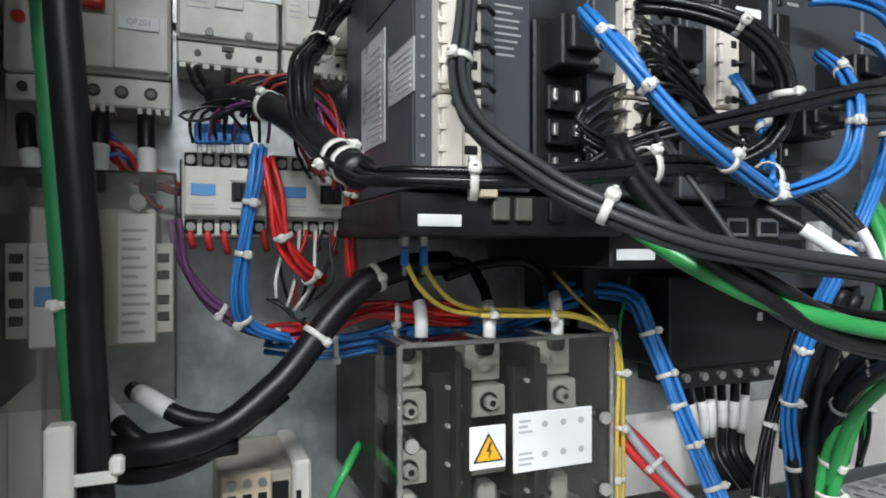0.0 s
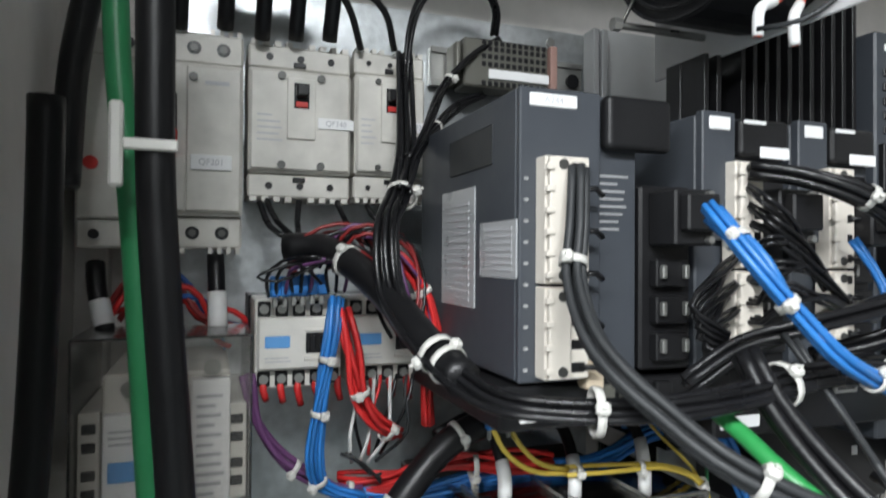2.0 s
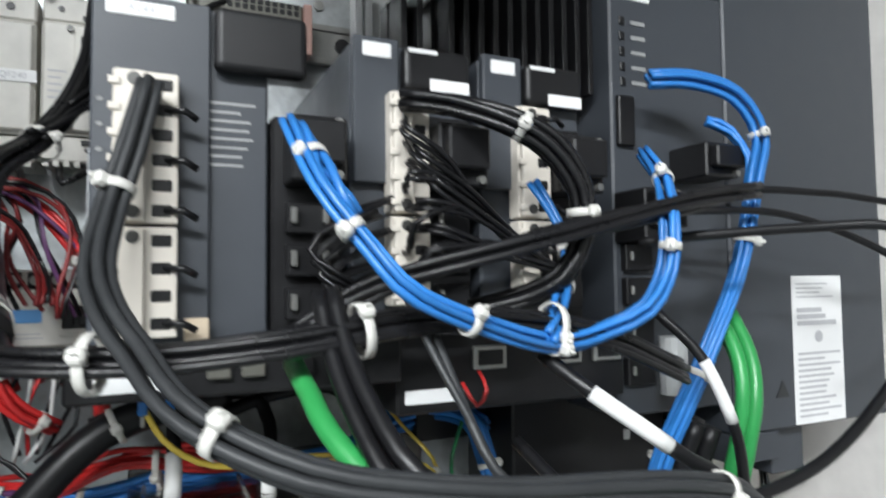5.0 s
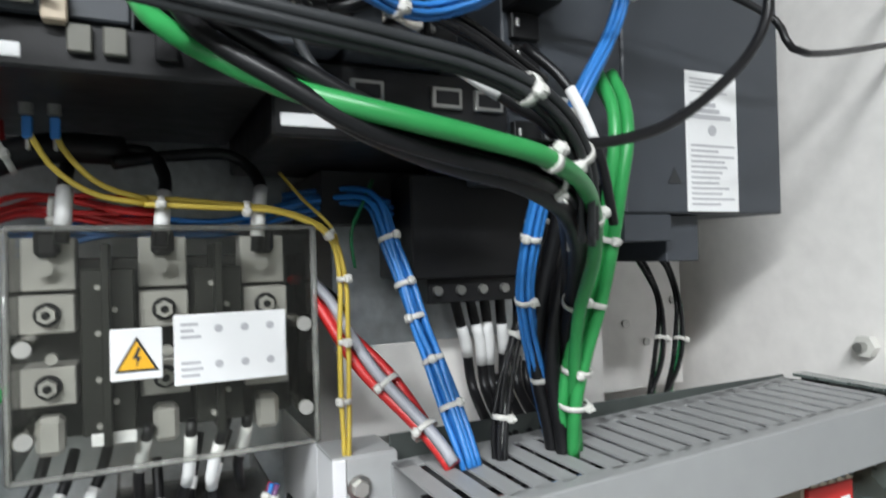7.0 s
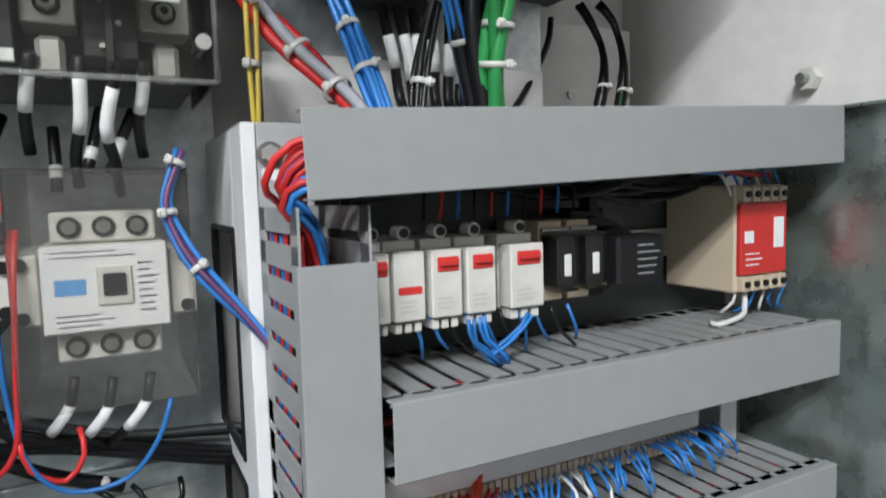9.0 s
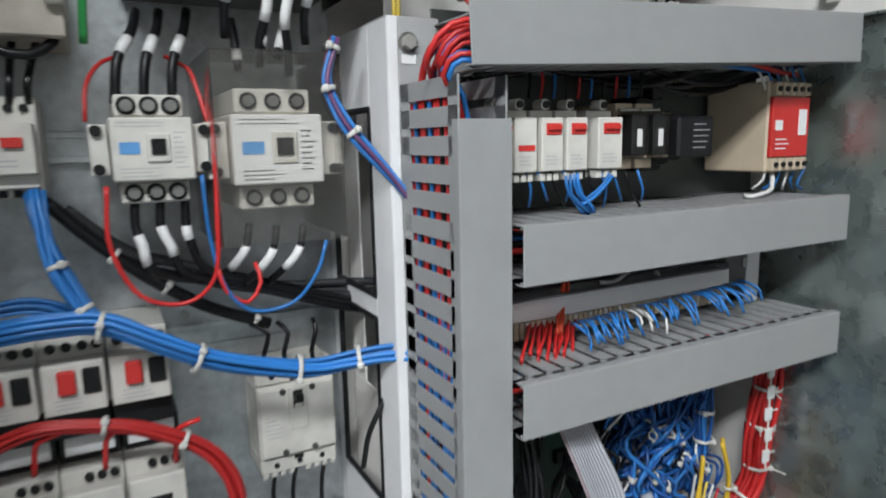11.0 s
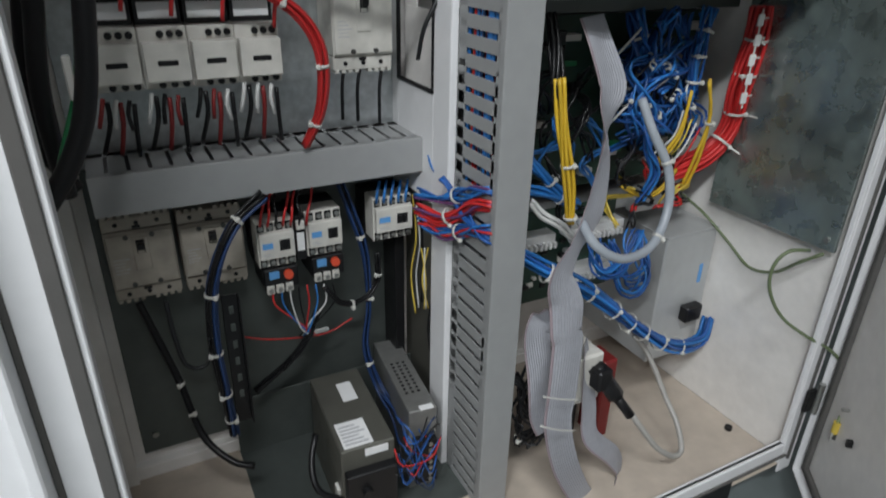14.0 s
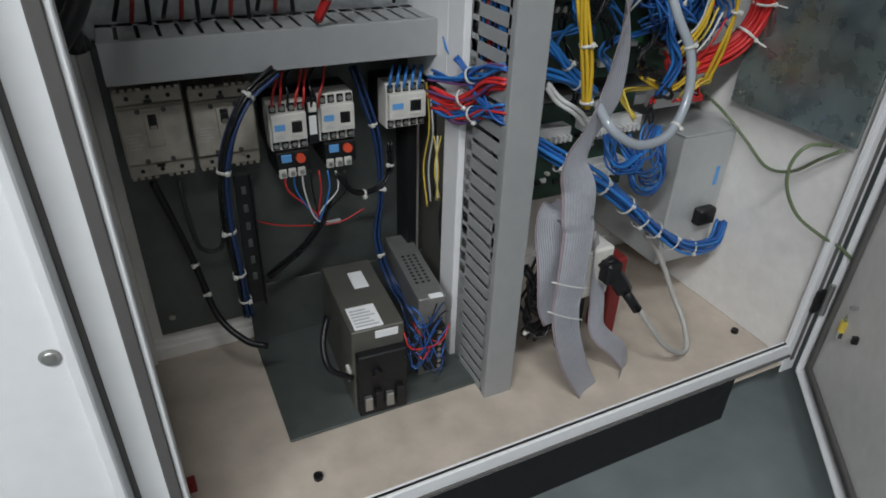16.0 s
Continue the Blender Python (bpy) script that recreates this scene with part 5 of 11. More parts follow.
def mini_breaker(x, w, label, handle=True):
    m = thing("miniature_breaker", (x, RB - 0.006, 1.295), label, "miniature breaker", "miniature breakers")
    part("body", nb((0, w, -0.085, 0, -0.036, 0.030), bev=0.001), M_CREAM, m)
    part("face", nb((0.001, w - 0.001, -0.105, -0.085, -0.034, 0.022), bev=0.0012), M_CREAM, m)
    part("screw_well", cy(bmesh.new(), (w * 0.6, -0.080, 0.036), "y", 0.006, 0.016, 12), M_CREAM, m)
    part("terminal_screw", cy(bmesh.new(), (w * 0.6, -0.089, 0.036), "y", 0.004, 0.003, 10), M_BLACK, m)
    if handle:
        part("handle_window", nb((w * 0.2, w * 0.85, -0.1065, -0.105, 0.004, 0.016)), M_REDPLASTIC, m, "red handle window")
        part("handle", nb((w * 0.25, w * 0.8, -0.110, -0.105, 0.009, 0.014), bev=0.0006), M_REDPLASTIC, m)
    else:
        part("mark", nb((w * 0.15, w * 0.85, -0.1056, -0.105, -0.012, -0.006)), M_REDPLASTIC, m, "faint red mark")
    bars(m, w * 0.2, w * 0.8, -0.105, -0.028, -0.016, 3, fill=0.25)
    for k in range(3):
        part("clamp_foot", nb((w * (0.1 + 0.3 * k), w * (0.3 + 0.3 * k), -0.100, -0.08, -0.044, -0.036), bev=0.0006), M_CREAM, m)
    return m


mini_breaker(0.4795, 0.022, "off-white miniature breaker with a red handle beside the tall duct")
mini_breaker(0.503, 0.029, "off-white miniature breaker with a faint red mark", False)
mini_breaker(0.536, 0.030, "off-white miniature breaker with a red handle")
mini_breaker(0.569, 0.030, "off-white miniature breaker with a red handle")
mini_breaker(0.612, 0.037, "wide off-white miniature breaker with a red handle")
for x in (0.664, 0.697):
    rl = thing("plug_relay", (x, RB - 0.006, 1.262), "clear cased plug relay in a tan socket", "relay", "relays")
    part("socket", nb((0, 0.027, -0.075, 0, -0.004, 0.072), bev=0.001), M_TAN, rl, "tan relay socket")
    part("coil", nb((0.003, 0.024, -0.100, -0.075, 0.012, 0.058), bev=0.001), M_BLACK, rl)
    part("label", nb((0.010, 0.018, -0.1015, -0.100, 0.022, 0.042)), M_LABEL, rl)
    part("case", nb((0.001, 0.026, -0.103, -0.072, 0.008, 0.062), bev=0.001), M_CLEAR, rl, "clear relay case").visible_shadow = False
    part("retainer", nb((-0.002, 0.029, -0.085, -0.080, 0.062, 0.066)), M_SCREW, rl)
tm = thing("timer_relay", (0.722, RB - 0.006, 1.252), "black plug-in timer relay with a square printed face", "relay", "relays")
part("socket", nb((0.0, 0.044, -0.052, 0, 0.0, 0.092), bev=0.003), M_BLACK, tm)
part("socket_rim", cy(bmesh.new(), (0.024, -0.058, 0.046), "y", 0.038, 0.016, 20), M_BLACK, tm, "", False)
part("neck", cy(bmesh.new(), (0.028, -0.074, 0.044), "y", 0.030, 0.024, 20), M_BLACK, tm)
part("dial", nb((0.006, 0.066, -0.112, -0.082, 0.018, 0.066), bev=0.003), M_BLACK, tm, "square black face")
bars(tm, 0.030, 0.060, -0.112, 0.026, 0.060, 5, fill=0.2, material=M_DUCT)
part("retainer", nb((0.018, 0.030, -0.058, -0.040, 0.088, 0.102), bev=0.001), M_BLACK, tm)
sbk = thing("strip_bracket", (0.938, RB - 0.056, 1.052), "white painted angle bracket beside the terminal strip", "bracket")
part("upright", nb((0.008, 0.036, 0.0, 0.004, 0.0, 0.078), bev=0.001), M_DOOR, sbk)
part("return_flange", nb((0.032, 0.036, 0.004, 0.055, 0.0, 0.078), bev=0.001), M_DOOR, sbk)
part("tongue", nb((0.0, 0.010, 0.0, 0.003, 0.054, 0.068), bev=0.0008), M_SCREW, sbk)
sf = thing("safety_relay", (0.908, RB - 0.004, 1.245), "tan safety relay with a red front and white stickers", "relay", "relays")
part("body", nb((0, 0.080, -0.098, 0, 0.0, 0.118), bev=0.002), M_TAN, sf)
part("front_panel", nb((0.002, 0.078, -0.104, -0.098, 0.020, 0.098), bev=0.0008), M_REDPLASTIC, sf, "red front panel")
part("sticker", nb((0.056, 0.072, -0.1048, -0.104, 0.048, 0.082)), M_LABEL, sf)
part("sticker", nb((0.008, 0.022, -0.1048, -0.104, 0.055, 0.068)), M_LABEL, sf)
bars(sf, 0.010, 0.040, -0.104, 0.028, 0.046, 3, fill=0.25, material=M_LABEL)
for kz, s in ((0.010, -1), (0.108, 1)):
    for k in range(5):
        t = part("terminal", nb((0.004 + k * 0.015, 0.016 + k * 0.015, -0.106, -0.096, kz - 0.008, kz + 0.008), bev=0.001), M_TAN, sf)
        part("terminal_screw", cy(bmesh.new(), (0.010 + k * 0.015, -0.107, kz), "y", 0.0036, 0.003, 10), M_BLACK, t)
ts = thing("terminal_strip", (0.505, RB, 1.072), "white marked terminal strip crowded with wires", "terminal strip")
part("rail", nb((0, 0.47, -0.008, 0, -0.004, 0.03)), M_GALV, ts)
part("marker_strip", nb((0.0, 0.40, -0.059, -0.050, 0.012, 0.036), bev=0.0006), M_LABEL, ts, "white marker strip")
part("body", nb((0.0, 0.40, -0.050, -0.008, -0.012, 0.036), bev=0.001), M_DUCT, ts)
for k in range(50):
    part("terminal", nb((0.001 + k * 0.008, 0.007 + k * 0.008, -0.058, -0.050, -0.010, 0.010), bev=0.0), M_TAN if k % 3 else M_CREAM, ts)

# ---- lower left: units on the floor plate ----
ps = thing("control_transformer", (0.236, 0.58, 0.106), "olive grey steel control unit with white stickers on the floor plate", "control unit", rz=-3)
part("case", nb((-0.048, 0.048, -0.105, 0.112, 0.0, 0.182), bev=0.002), M_DARKBOX, ps)
part("front_block", nb((-0.044, 0.046, -0.125, -0.105, 0.0, 0.14), bev=0.002), M_BLACK, ps)
st = part("sticker", nb((-0.040, 0.012, -0.10, -0.035, 0.182, 0.1828)), M_LABEL, ps, "white printed sticker")
part("sticker", nb((-0.006, 0.022, 0.02, 0.075, 0.182, 0.1828)), M_LABEL, ps)
part("sticker", nb((-0.006, 0.036, -0.1062, -0.105, 0.160, 0.176)), M_LABEL, ps)
bm = bmesh.new()
for k in range(6):
    bx(bm, -0.036, 0.006 - 0.006 * (k % 3), -0.094 + k * 0.009, -0.090 + k * 0.009, 0.1828, 0.1831)
part("print_line", bm, M_PRINT, st)
for k in range(4):
    part("plug", nb((-0.036 + k * 0.020, -0.022 + k * 0.020, -0.135, -0.125, 0.02, 0.05 + 0.01 * (k % 2)), bev=0.001), M_BLACK if k % 2 else M_SCREW, ps)
part("knob", cy(bmesh.new(), (-0.01, -0.130, 0.10), "y", 0.009, 0.010, 16), M_BLACK, ps)
part("earth_clamp", nb((-0.054, -0.048, -0.09, -0.07, 0.06, 0.085)), M_TIE, ps)
p2 = thing("switching_power_supply", (0.363, 0.625, 0.106), "dull silver perforated switching power supply standing on the floor plate", "power supply", rz=-6)
part("case", nb((-0.026, 0.028, -0.112, 0.125, 0.0, 0.185), bev=0.0015), M_ALU, p2)
for k in range(9):
    for j in range(3):
        part("vent_hole", nb((-0.015 + j * 0.012, -0.009 + j * 0.012, -0.06 + k * 0.012, -0.054 + k * 0.012, 0.1845, 0.1856)), M_BLACK, p2)
part("sticker", nb((-0.004, 0.022, -0.114, -0.10, 0.185, 0.1858)), M_LABEL, p2)
part("terminal_strip", nb((-0.020, 0.022, -0.135, -0.115, 0.03, 0.13), bev=0.001), M_BLACK, p2)
for k in range(7):
    part("terminal_screw", cy(bmesh.new(), (0.008, -0.136, 0.038 + k * 0.014), "y", 0.004, 0.004, 10), M_SCREW, p2)
sl = thing("slotted_strut", (0.062, 0.645, 0.412), "black slotted steel strut standing beside the looms", "strut", rx=-3, ry=1)
part("strip", nb((-0.014, 0.014, -0.002, 0.002, -0.13, 0.12), (0.011, 0.014, -0.016, -0.002, -0.13, 0.12)), M_BLACK, sl)
for k in range(6):
    part("slot", nb((-0.004, 0.004, -0.0026, 0.0026, -0.08 + k * 0.033, -0.065 + k * 0.033)), M_DULL_SHADE, sl)
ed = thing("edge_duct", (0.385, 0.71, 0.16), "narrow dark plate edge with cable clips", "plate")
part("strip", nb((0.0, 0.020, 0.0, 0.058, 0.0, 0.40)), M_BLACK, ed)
sp = thing("small_label_plate", (0.23, 0.764, 0.34), "small white label on the zinc plate", "label")
part("label", nb((0.0, 0.03, -0.001, 0.005, 0.0, 0.008)), M_LABEL, sp)

# ---- lower right: boards, supply box, plugs ----
bd = thing("circuit_board_rack", (0.56, 0.60, 0.40), "green circuit board with white comb connectors behind the looms", "circuit board")
part("board", nb((-0.04, 0.27, 0.0, 0.003, 0.0, 0.20)), M_PCB, bd)
part("carrier", nb((-0.04, 0.42, 0.004, 0.19, 0.17, 0.19), (0.30, 0.42, -0.02, 0.004, 0.165, 0.195)), M_STEELBOX, bd, "grey steel carrier")
for z0, x0, x1 in ((0.150, 0.13, 0.27), (0.06, 0.13, 0.25), (0.150, 0.0, 0.10)):
    c = part("comb_connector", nb((x0, x1, -0.030, 0.0, z0 - 0.006, z0 + 0.012), bev=0.001), M_SLEEVE, bd, "white comb connector")
    for k in range(int((x1 - x0) / 0.011)):
        part("tooth", nb((x0 + k * 0.011 + 0.002, x0 + k * 0.011 + 0.008, -0.042, -0.028, z0 - 0.014, z0 - 0.002), bev=0.0008), M_SLEEVE, c)
rngb = random.Random(7)
for k in range(26):
    x, z = rngb.uniform(-0.03, 0.25), rngb.uniform(0.01, 0.19)
    part("component", nb((x, x + rngb.uniform(0.006, 0.02), -rngb.uniform(0.004, 0.012), 0.0, z, z + rngb.uniform(0.005, 0.014))), rngb.choice((M_BLACK, M_BLACK, M_CREAM, M_STEELBOX)), bd)
ub = thing("circuit_board_rack", (0.66, 0.62, 0.63), "crowded dark circuit board with terminal plugs behind blue wires", "circuit board")
part("board", nb((-0.12, 0.34, 0.0, 0.003, 0.0, 0.32)), M_PCB, ub)
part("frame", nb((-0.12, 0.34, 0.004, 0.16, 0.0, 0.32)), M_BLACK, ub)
for k in range(46):
    x, z = rngb.uniform(-0.11, 0.31), rngb.uniform(0.01, 0.29)
    part("plug", nb((x, x + rngb.uniform(0.012, 0.034), -rngb.uniform(0.010, 0.03), 0.0, z, z + rngb.uniform(0.008, 0.02)), bev=0.0008), rngb.choice((M_BLACK, M_BLACK, M_CREAM, M_STEELBOX, M_DKGREEN)), ub)
gb = thing("supply_box", (0.908, 0.52, 0.215), "light grey steel supply box with a small blue print", "supply box")
part("case", nb((0.0, 0.145, 0.0, 0.268, 0.0, 0.305), bev=0.003), M_STEELBOX, gb)
part("lid", nb((-0.002, 0.147, -0.002, 0.26, 0.305, 0.309), bev=0.001), M_STEELBOX, gb)
part("print_line", nb((0.112, 0.122, -0.0006, 0.0, 0.18, 0.225)), M_BLUELABEL, gb, "blue print")
part("socket", nb((0.074, 0.122, -0.024, 0.0, 0.095, 0.135), bev=0.004), M_BLACK, gb, "black round socket plug")
wd = thing("encoder_interface", (0.63, 0.43, 0.30), "white plug housing with a black cable plug hanging low", "connector")
part("housing", nb((-0.02, 0.045, -0.02, 0.06, -0.02, 0.085), bev=0.004), M_CREAM, wd)
part("plug", nb((0.012, 0.045, -0.05, -0.02, 0.020, 0.065), bev=0.004), M_BLACK, wd, "black socket")
part("stand", nb((0.0, 0.03, 0.02, 0.06, -0.2, -0.02)), M_BLACK, wd)
rp = thing("red_plug", (0.74, 0.47, 0.24), "dark red plug block behind the white cable", "connector")
part("block", nb((0.0, 0.035, 0.0, 0.06, -0.14, 0.06), bev=0.004), M_DARKRED, rp)
ta = thing("tie_anchor", (-0.088, 0.432, 1.910), "white nylon tie anchor clipped to the riser cables", "cable clip", "cable clips")
part("block", nb((-0.0035, 0.0035, -0.004, 0.004, -0.023, 0.023), bev=0.0015), M_TIE, ta)
part("strap", nb((0.0035, 0.031, -0.006, -0.002, -0.003, 0.003), bev=0.0008), M_TIE, ta)
ta = thing("tie_anchor", (-0.066, 0.425, 1.588), "white nylon tie anchor clipped to the riser cables", "cable clip", "cable clips")
part("block", nb((-0.0075, 0.0075, -0.008, 0.008, -0.031, 0.031), bev=0.002), M_TIE, ta)
part("strap", nb((0.0075, 0.030, -0.009, -0.0055, -0.004, 0.003), bev=0.0008), M_TIE, ta)
part("head", nb((0.026, 0.034, -0.013, -0.004, 0.001, 0.012), bev=0.002), M_TIE, ta)
ta = thing("tie_anchor", (-0.083, 0.445, 0.929), "white nylon tie anchor beside the riser bend", "cable clip", "cable clips")
part("block", nb((-0.004, 0.004, -0.006, 0.006, -0.022, 0.022), bev=0.0015), M_TIE, ta)
part("strap", nb((0.004, 0.028, -0.014, -0.011, -0.003, 0.003), (0.004, 0.007, -0.014, 0.0, -0.003, 0.003), bev=0.0008), M_TIE, ta)


# ---- wires and cables ----
def ferrule(at, r=0.0045, h=0.018):
    f = thing("blue_ferrule", at, "blue insulated crimp lug on a terminal", "crimp lug", "crimp lugs")
    part("sleeve", nb((-r, r, -r, r, -h / 2, h / 2), bev=0.0012), M_BLUE, f)
    part("tongue", nb((-r * 0.5, r * 0.5, -0.001, 0.003, -h, -h / 2)), M_SCREW, f)


def step_between(i, marks, values):
    for a, b, u, v in zip(marks, marks[1:], values, values[1:]):
        if i <= b:
            return u + (v - u) * (i - a) / max(1, b - a)
    return values[-1]


def ribbon(pts, width, turns, label):
    # a flat cable of twelve joined strands, turned about its line by the degrees at each bend
    line = spline(pts, 0.008)
    root = thing("ribbon_cable", pts[0], label, "ribbon cable", "ribbon cables")
    inv = root.matrix_world.inverted()
    marks, near = [], 0
    for p in pts:
        near = min(range(near, len(line)), key=lambda i: (line[i] - Vector(p)).length)
        marks.append(near)
    n = 12
    for k in range(n):
        bm = bmesh.new()
        rows = []
        for i, p in enumerate(line):
            t = (line[min(i + 1, len(line) - 1)] - line[max(i - 1, 0)]).normalized()
            f = i / (len(line) - 1)
            ang = math.radians(step_between(i, marks, turns) - 26)
            side = Vector((math.cos(ang), math.sin(ang), 0))
            side = (side - t * side.dot(t)).normalized()
            nor = side.cross(t)
            a, b = (k / n - 0.5) * width, ((k + 1.0) / n - 0.5) * width
            rows.append([bm.verts.new(inv @ (p + side * s + nor * (d + 0.004 * math.sin(s * 70 + f * 9)))) for s, d in ((a, 0), ((a + b) / 2, -0.00008), (b, 0), (b, 0.0010), (a, 0.0010))])
        for r0, r1 in zip(rows, rows[1:]):
            for q in range(5):
                bm.faces.new((r0[q], r0[(q + 1) % 5], r1[(q + 1) % 5], r1[q]))
        part("strand", bm, M_RIBEDGE if k == 0 else M_GREYFLAT, root, "", True)
    return root



# risers at the left
cable("riser_cable", [(-0.074, 0.45, 2.122), (-0.071, 0.44, 2.067), (-0.07, 0.44, 1.969), (-0.068, 0.44, 1.873), (-0.057, 0.44, 1.72), (-0.053, 0.44, 1.631), (-0.027, 0.42, 1.2), (-0.043, 0.41, 1.099), (-0.068, 0.41, 0.931), (-0.097, 0.4, 0.855), (-0.146, 0.38, 0.794)], 0.0106, M_RUBBER, "thick black riser cable hanging along the cabinet side", ties=(0.62, 0.8), seg=14, tail=0.01)
cable("riser_cable", [(-0.1, 0.48, 2.132), (-0.097, 0.48, 2.079), (-0.094, 0.48, 1.974), (-0.084, 0.48, 1.869), (-0.074, 0.48, 1.72), (-0.067, 0.48, 1.624), (-0.043, 0.5, 1.232), (-0.039, 0.5, 1.189), (-0.044, 0.5, 1.109), (-0.061, 0.5, 0.993), (-0.076, 0.49, 0.913), (-0.109, 0.48, 0.829)], 0.0078, M_DKGREEN, "thick dark green earth riser beside the black riser", ties=(0.35,), seg=12)
cable("riser_cable", [(-0.135, 0.5, 1.947), (-0.135, 0.5, 1.911), (-0.137, 0.5, 1.803), (-0.142, 0.5, 1.696), (-0.152, 0.5, 1.607), (-0.096, 0.5, 1.118), (-0.101, 0.5, 1.012), (-0.116, 0.5, 0.905), (-0.116, 0.52, 0.78)], 0.0105, M_RUBBER, "second thick black riser against the side wall", ties=(0.3, 0.55), seg=14)
cable("riser_cable", [(-0.144, 0.6, 1.902), (-0.14, 0.62, 2.014), (-0.122, 0.64, 2.101), (-0.073, 0.66, 2.15)], 0.011, M_RUBBER, "black supply cable arching over the breakers")
cable("riser_cable", [(-0.103, 0.55, 1.071), (-0.123, 0.55, 0.964), (-0.136, 0.56, 0.842), (-0.109, 0.58, 0.768)], 0.009, M_RUBBER, "black cable sagging along the side wall")

# cables into the breakers
cable("breaker_cable", [(-0.025, 0.64, 2.165), (-0.042, 0.64, 2.129), (-0.064, 0.655, 2.103), (-0.069, 0.69, 2.062)], 0.0075, M_RUBBER, "black breaker supply cable with a white marker sleeve", sleeve=((0.45, 0.78),), group="breaker cables")
cable("breaker_cable", [(-0.006, 0.64, 2.168), (-0.014, 0.64, 2.133), (-0.026, 0.655, 2.108), (-0.029, 0.69, 2.066)], 0.0075, M_RUBBER, "black breaker supply cable with a white marker sleeve", sleeve=((0.45, 0.78),), group="breaker cables")
cable("breaker_cable", [(0.008, 0.64, 2.17), (0.009, 0.64, 2.136), (0.006, 0.655, 2.112), (0.005, 0.69, 2.06)], 0.0075, M_RUBBER, "black breaker supply cable with a white marker sleeve", sleeve=((0.45, 0.78),), group="breaker cables")
cable("breaker_cable", [(0.018, 0.64, 2.172), (0.029, 0.64, 2.139), (0.036, 0.655, 2.116), (0.037, 0.69, 2.063)], 0.0075, M_RUBBER, "black breaker supply cable with a white marker sleeve", sleeve=((0.45, 0.78),), group="breaker cables")
cable("breaker_cable", [(0.026, 0.64, 2.173), (0.048, 0.64, 2.142), (0.068, 0.655, 2.12), (0.07, 0.69, 2.066)], 0.0075, M_RUBBER, "black breaker supply cable with a white marker sleeve", sleeve=((0.45, 0.78),), group="breaker cables")
cable("breaker_cable", [(0.036, 0.66, 2.139), (0.065, 0.66, 2.115), (0.086, 0.67, 2.093), (0.102, 0.69, 2.061)], 0.0035, M_RUBBER, "thin black breaker supply cable", group="breaker cables")
cable("breaker_cable", [(0.041, 0.66, 2.14), (0.084, 0.66, 2.118), (0.121, 0.67, 2.096), (0.137, 0.69, 2.064)], 0.0035, M_RUBBER, "thin black breaker supply cable", group="breaker cables")
bundle("supply_loom", [(-0.035, 0.62, 2.175), (-0.025, 0.63, 2.146), (0.009, 0.64, 2.144), (0.051, 0.65, 2.132)], 5, 0.008, M_RUBBER, "black supply cables gathered above the breakers")
cable("breaker_cable", [(-0.035, 0.7, 1.851), (-0.034, 0.69, 1.825), (-0.032, 0.68, 1.774)], 0.008, M_RUBBER, "short black outgoing cable with a white marker sleeve", sleeve=((0.5, 1.0),), group="breaker cables")
cable("breaker_cable", [(-0.075, 0.7, 1.852), (-0.074, 0.69, 1.827), (-0.076, 0.68, 1.775)], 0.008, M_RUBBER, "short black outgoing cable with a white marker sleeve", sleeve=((0.5, 1.0),), group="breaker cables")
cable("breaker_cable", [(-0.137, 0.7, 1.843), (-0.134, 0.69, 1.819), (-0.124, 0.68, 1.778)], 0.008, M_RUBBER, "short black outgoing cable with a white marker sleeve", sleeve=((0.5, 1.0),), group="breaker cables")
cable("breaker_wire", [(0.011, 0.7, 1.906), (0.021, 0.69, 1.884), (0.041, 0.67, 1.863)], 0.003, M_WIREBLACK, "thin black wire below the breakers", group="breaker wires")
cable("breaker_wire", [(0.043, 0.7, 1.906), (0.04, 0.69, 1.884), (0.041, 0.67, 1.86)], 0.003, M_WIREBLACK, "thin black wire below the breakers", group="breaker wires")
cable("breaker_wire", [(0.08, 0.7, 1.906), (0.091, 0.68, 1.878), (0.105, 0.66, 1.862)], 0.003, M_WIREBLACK, "thin black wire below the breakers", group="breaker wires")
cable("breaker_wire", [(0.112, 0.7, 1.903), (0.117, 0.68, 1.888), (0.134, 0.69, 1.901)], 0.003, M_WIREBLACK, "thin black wire below the breakers", group="breaker wires")
cable("breaker_wire", [(0.005, 0.7, 1.903), (0.013, 0.68, 1.879), (0.031, 0.67, 1.866)], 0.003, M_WIREBLACK, "thin black wire below the breakers", group="breaker wires")

# control wiring round the small contactors
bundle("black_harness", [(0.144, 0.68, 2.057), (0.141, 0.66, 1.998), (0.131, 0.62, 1.944), (0.114, 0.58, 1.903), (0.094, 0.54, 1.872), (0.093, 0.52, 1.823), (0.101, 0.465, 1.791), (0.115, 0.42, 1.77), (0.129, 0.38, 1.765), (0.187, 0.355, 1.764), (0.246, 0.345, 1.769), (0.332, 0.35, 1.778), (0.437, 0.36, 1.766), (0.528, 0.38, 1.735)], 8, 0.0026, M_WIREBLACK, "thick black control harness tied along the drives", ties=(0.22, 0.42, 0.58, 0.72, 0.86), wob=0.35, tail=0.012)
cable("wrapped_harness", [(0.022, 0.625, 1.858), (0.050, 0.61, 1.858), (0.074, 0.575, 1.842), (0.090, 0.525, 1.818), (0.101, 0.475, 1.792), (0.113, 0.43, 1.772)], 0.0125, M_RUBBER, "black tape wrapped harness leaving the contactors", "wiring", ties=(0.28, 0.92), seg=14)
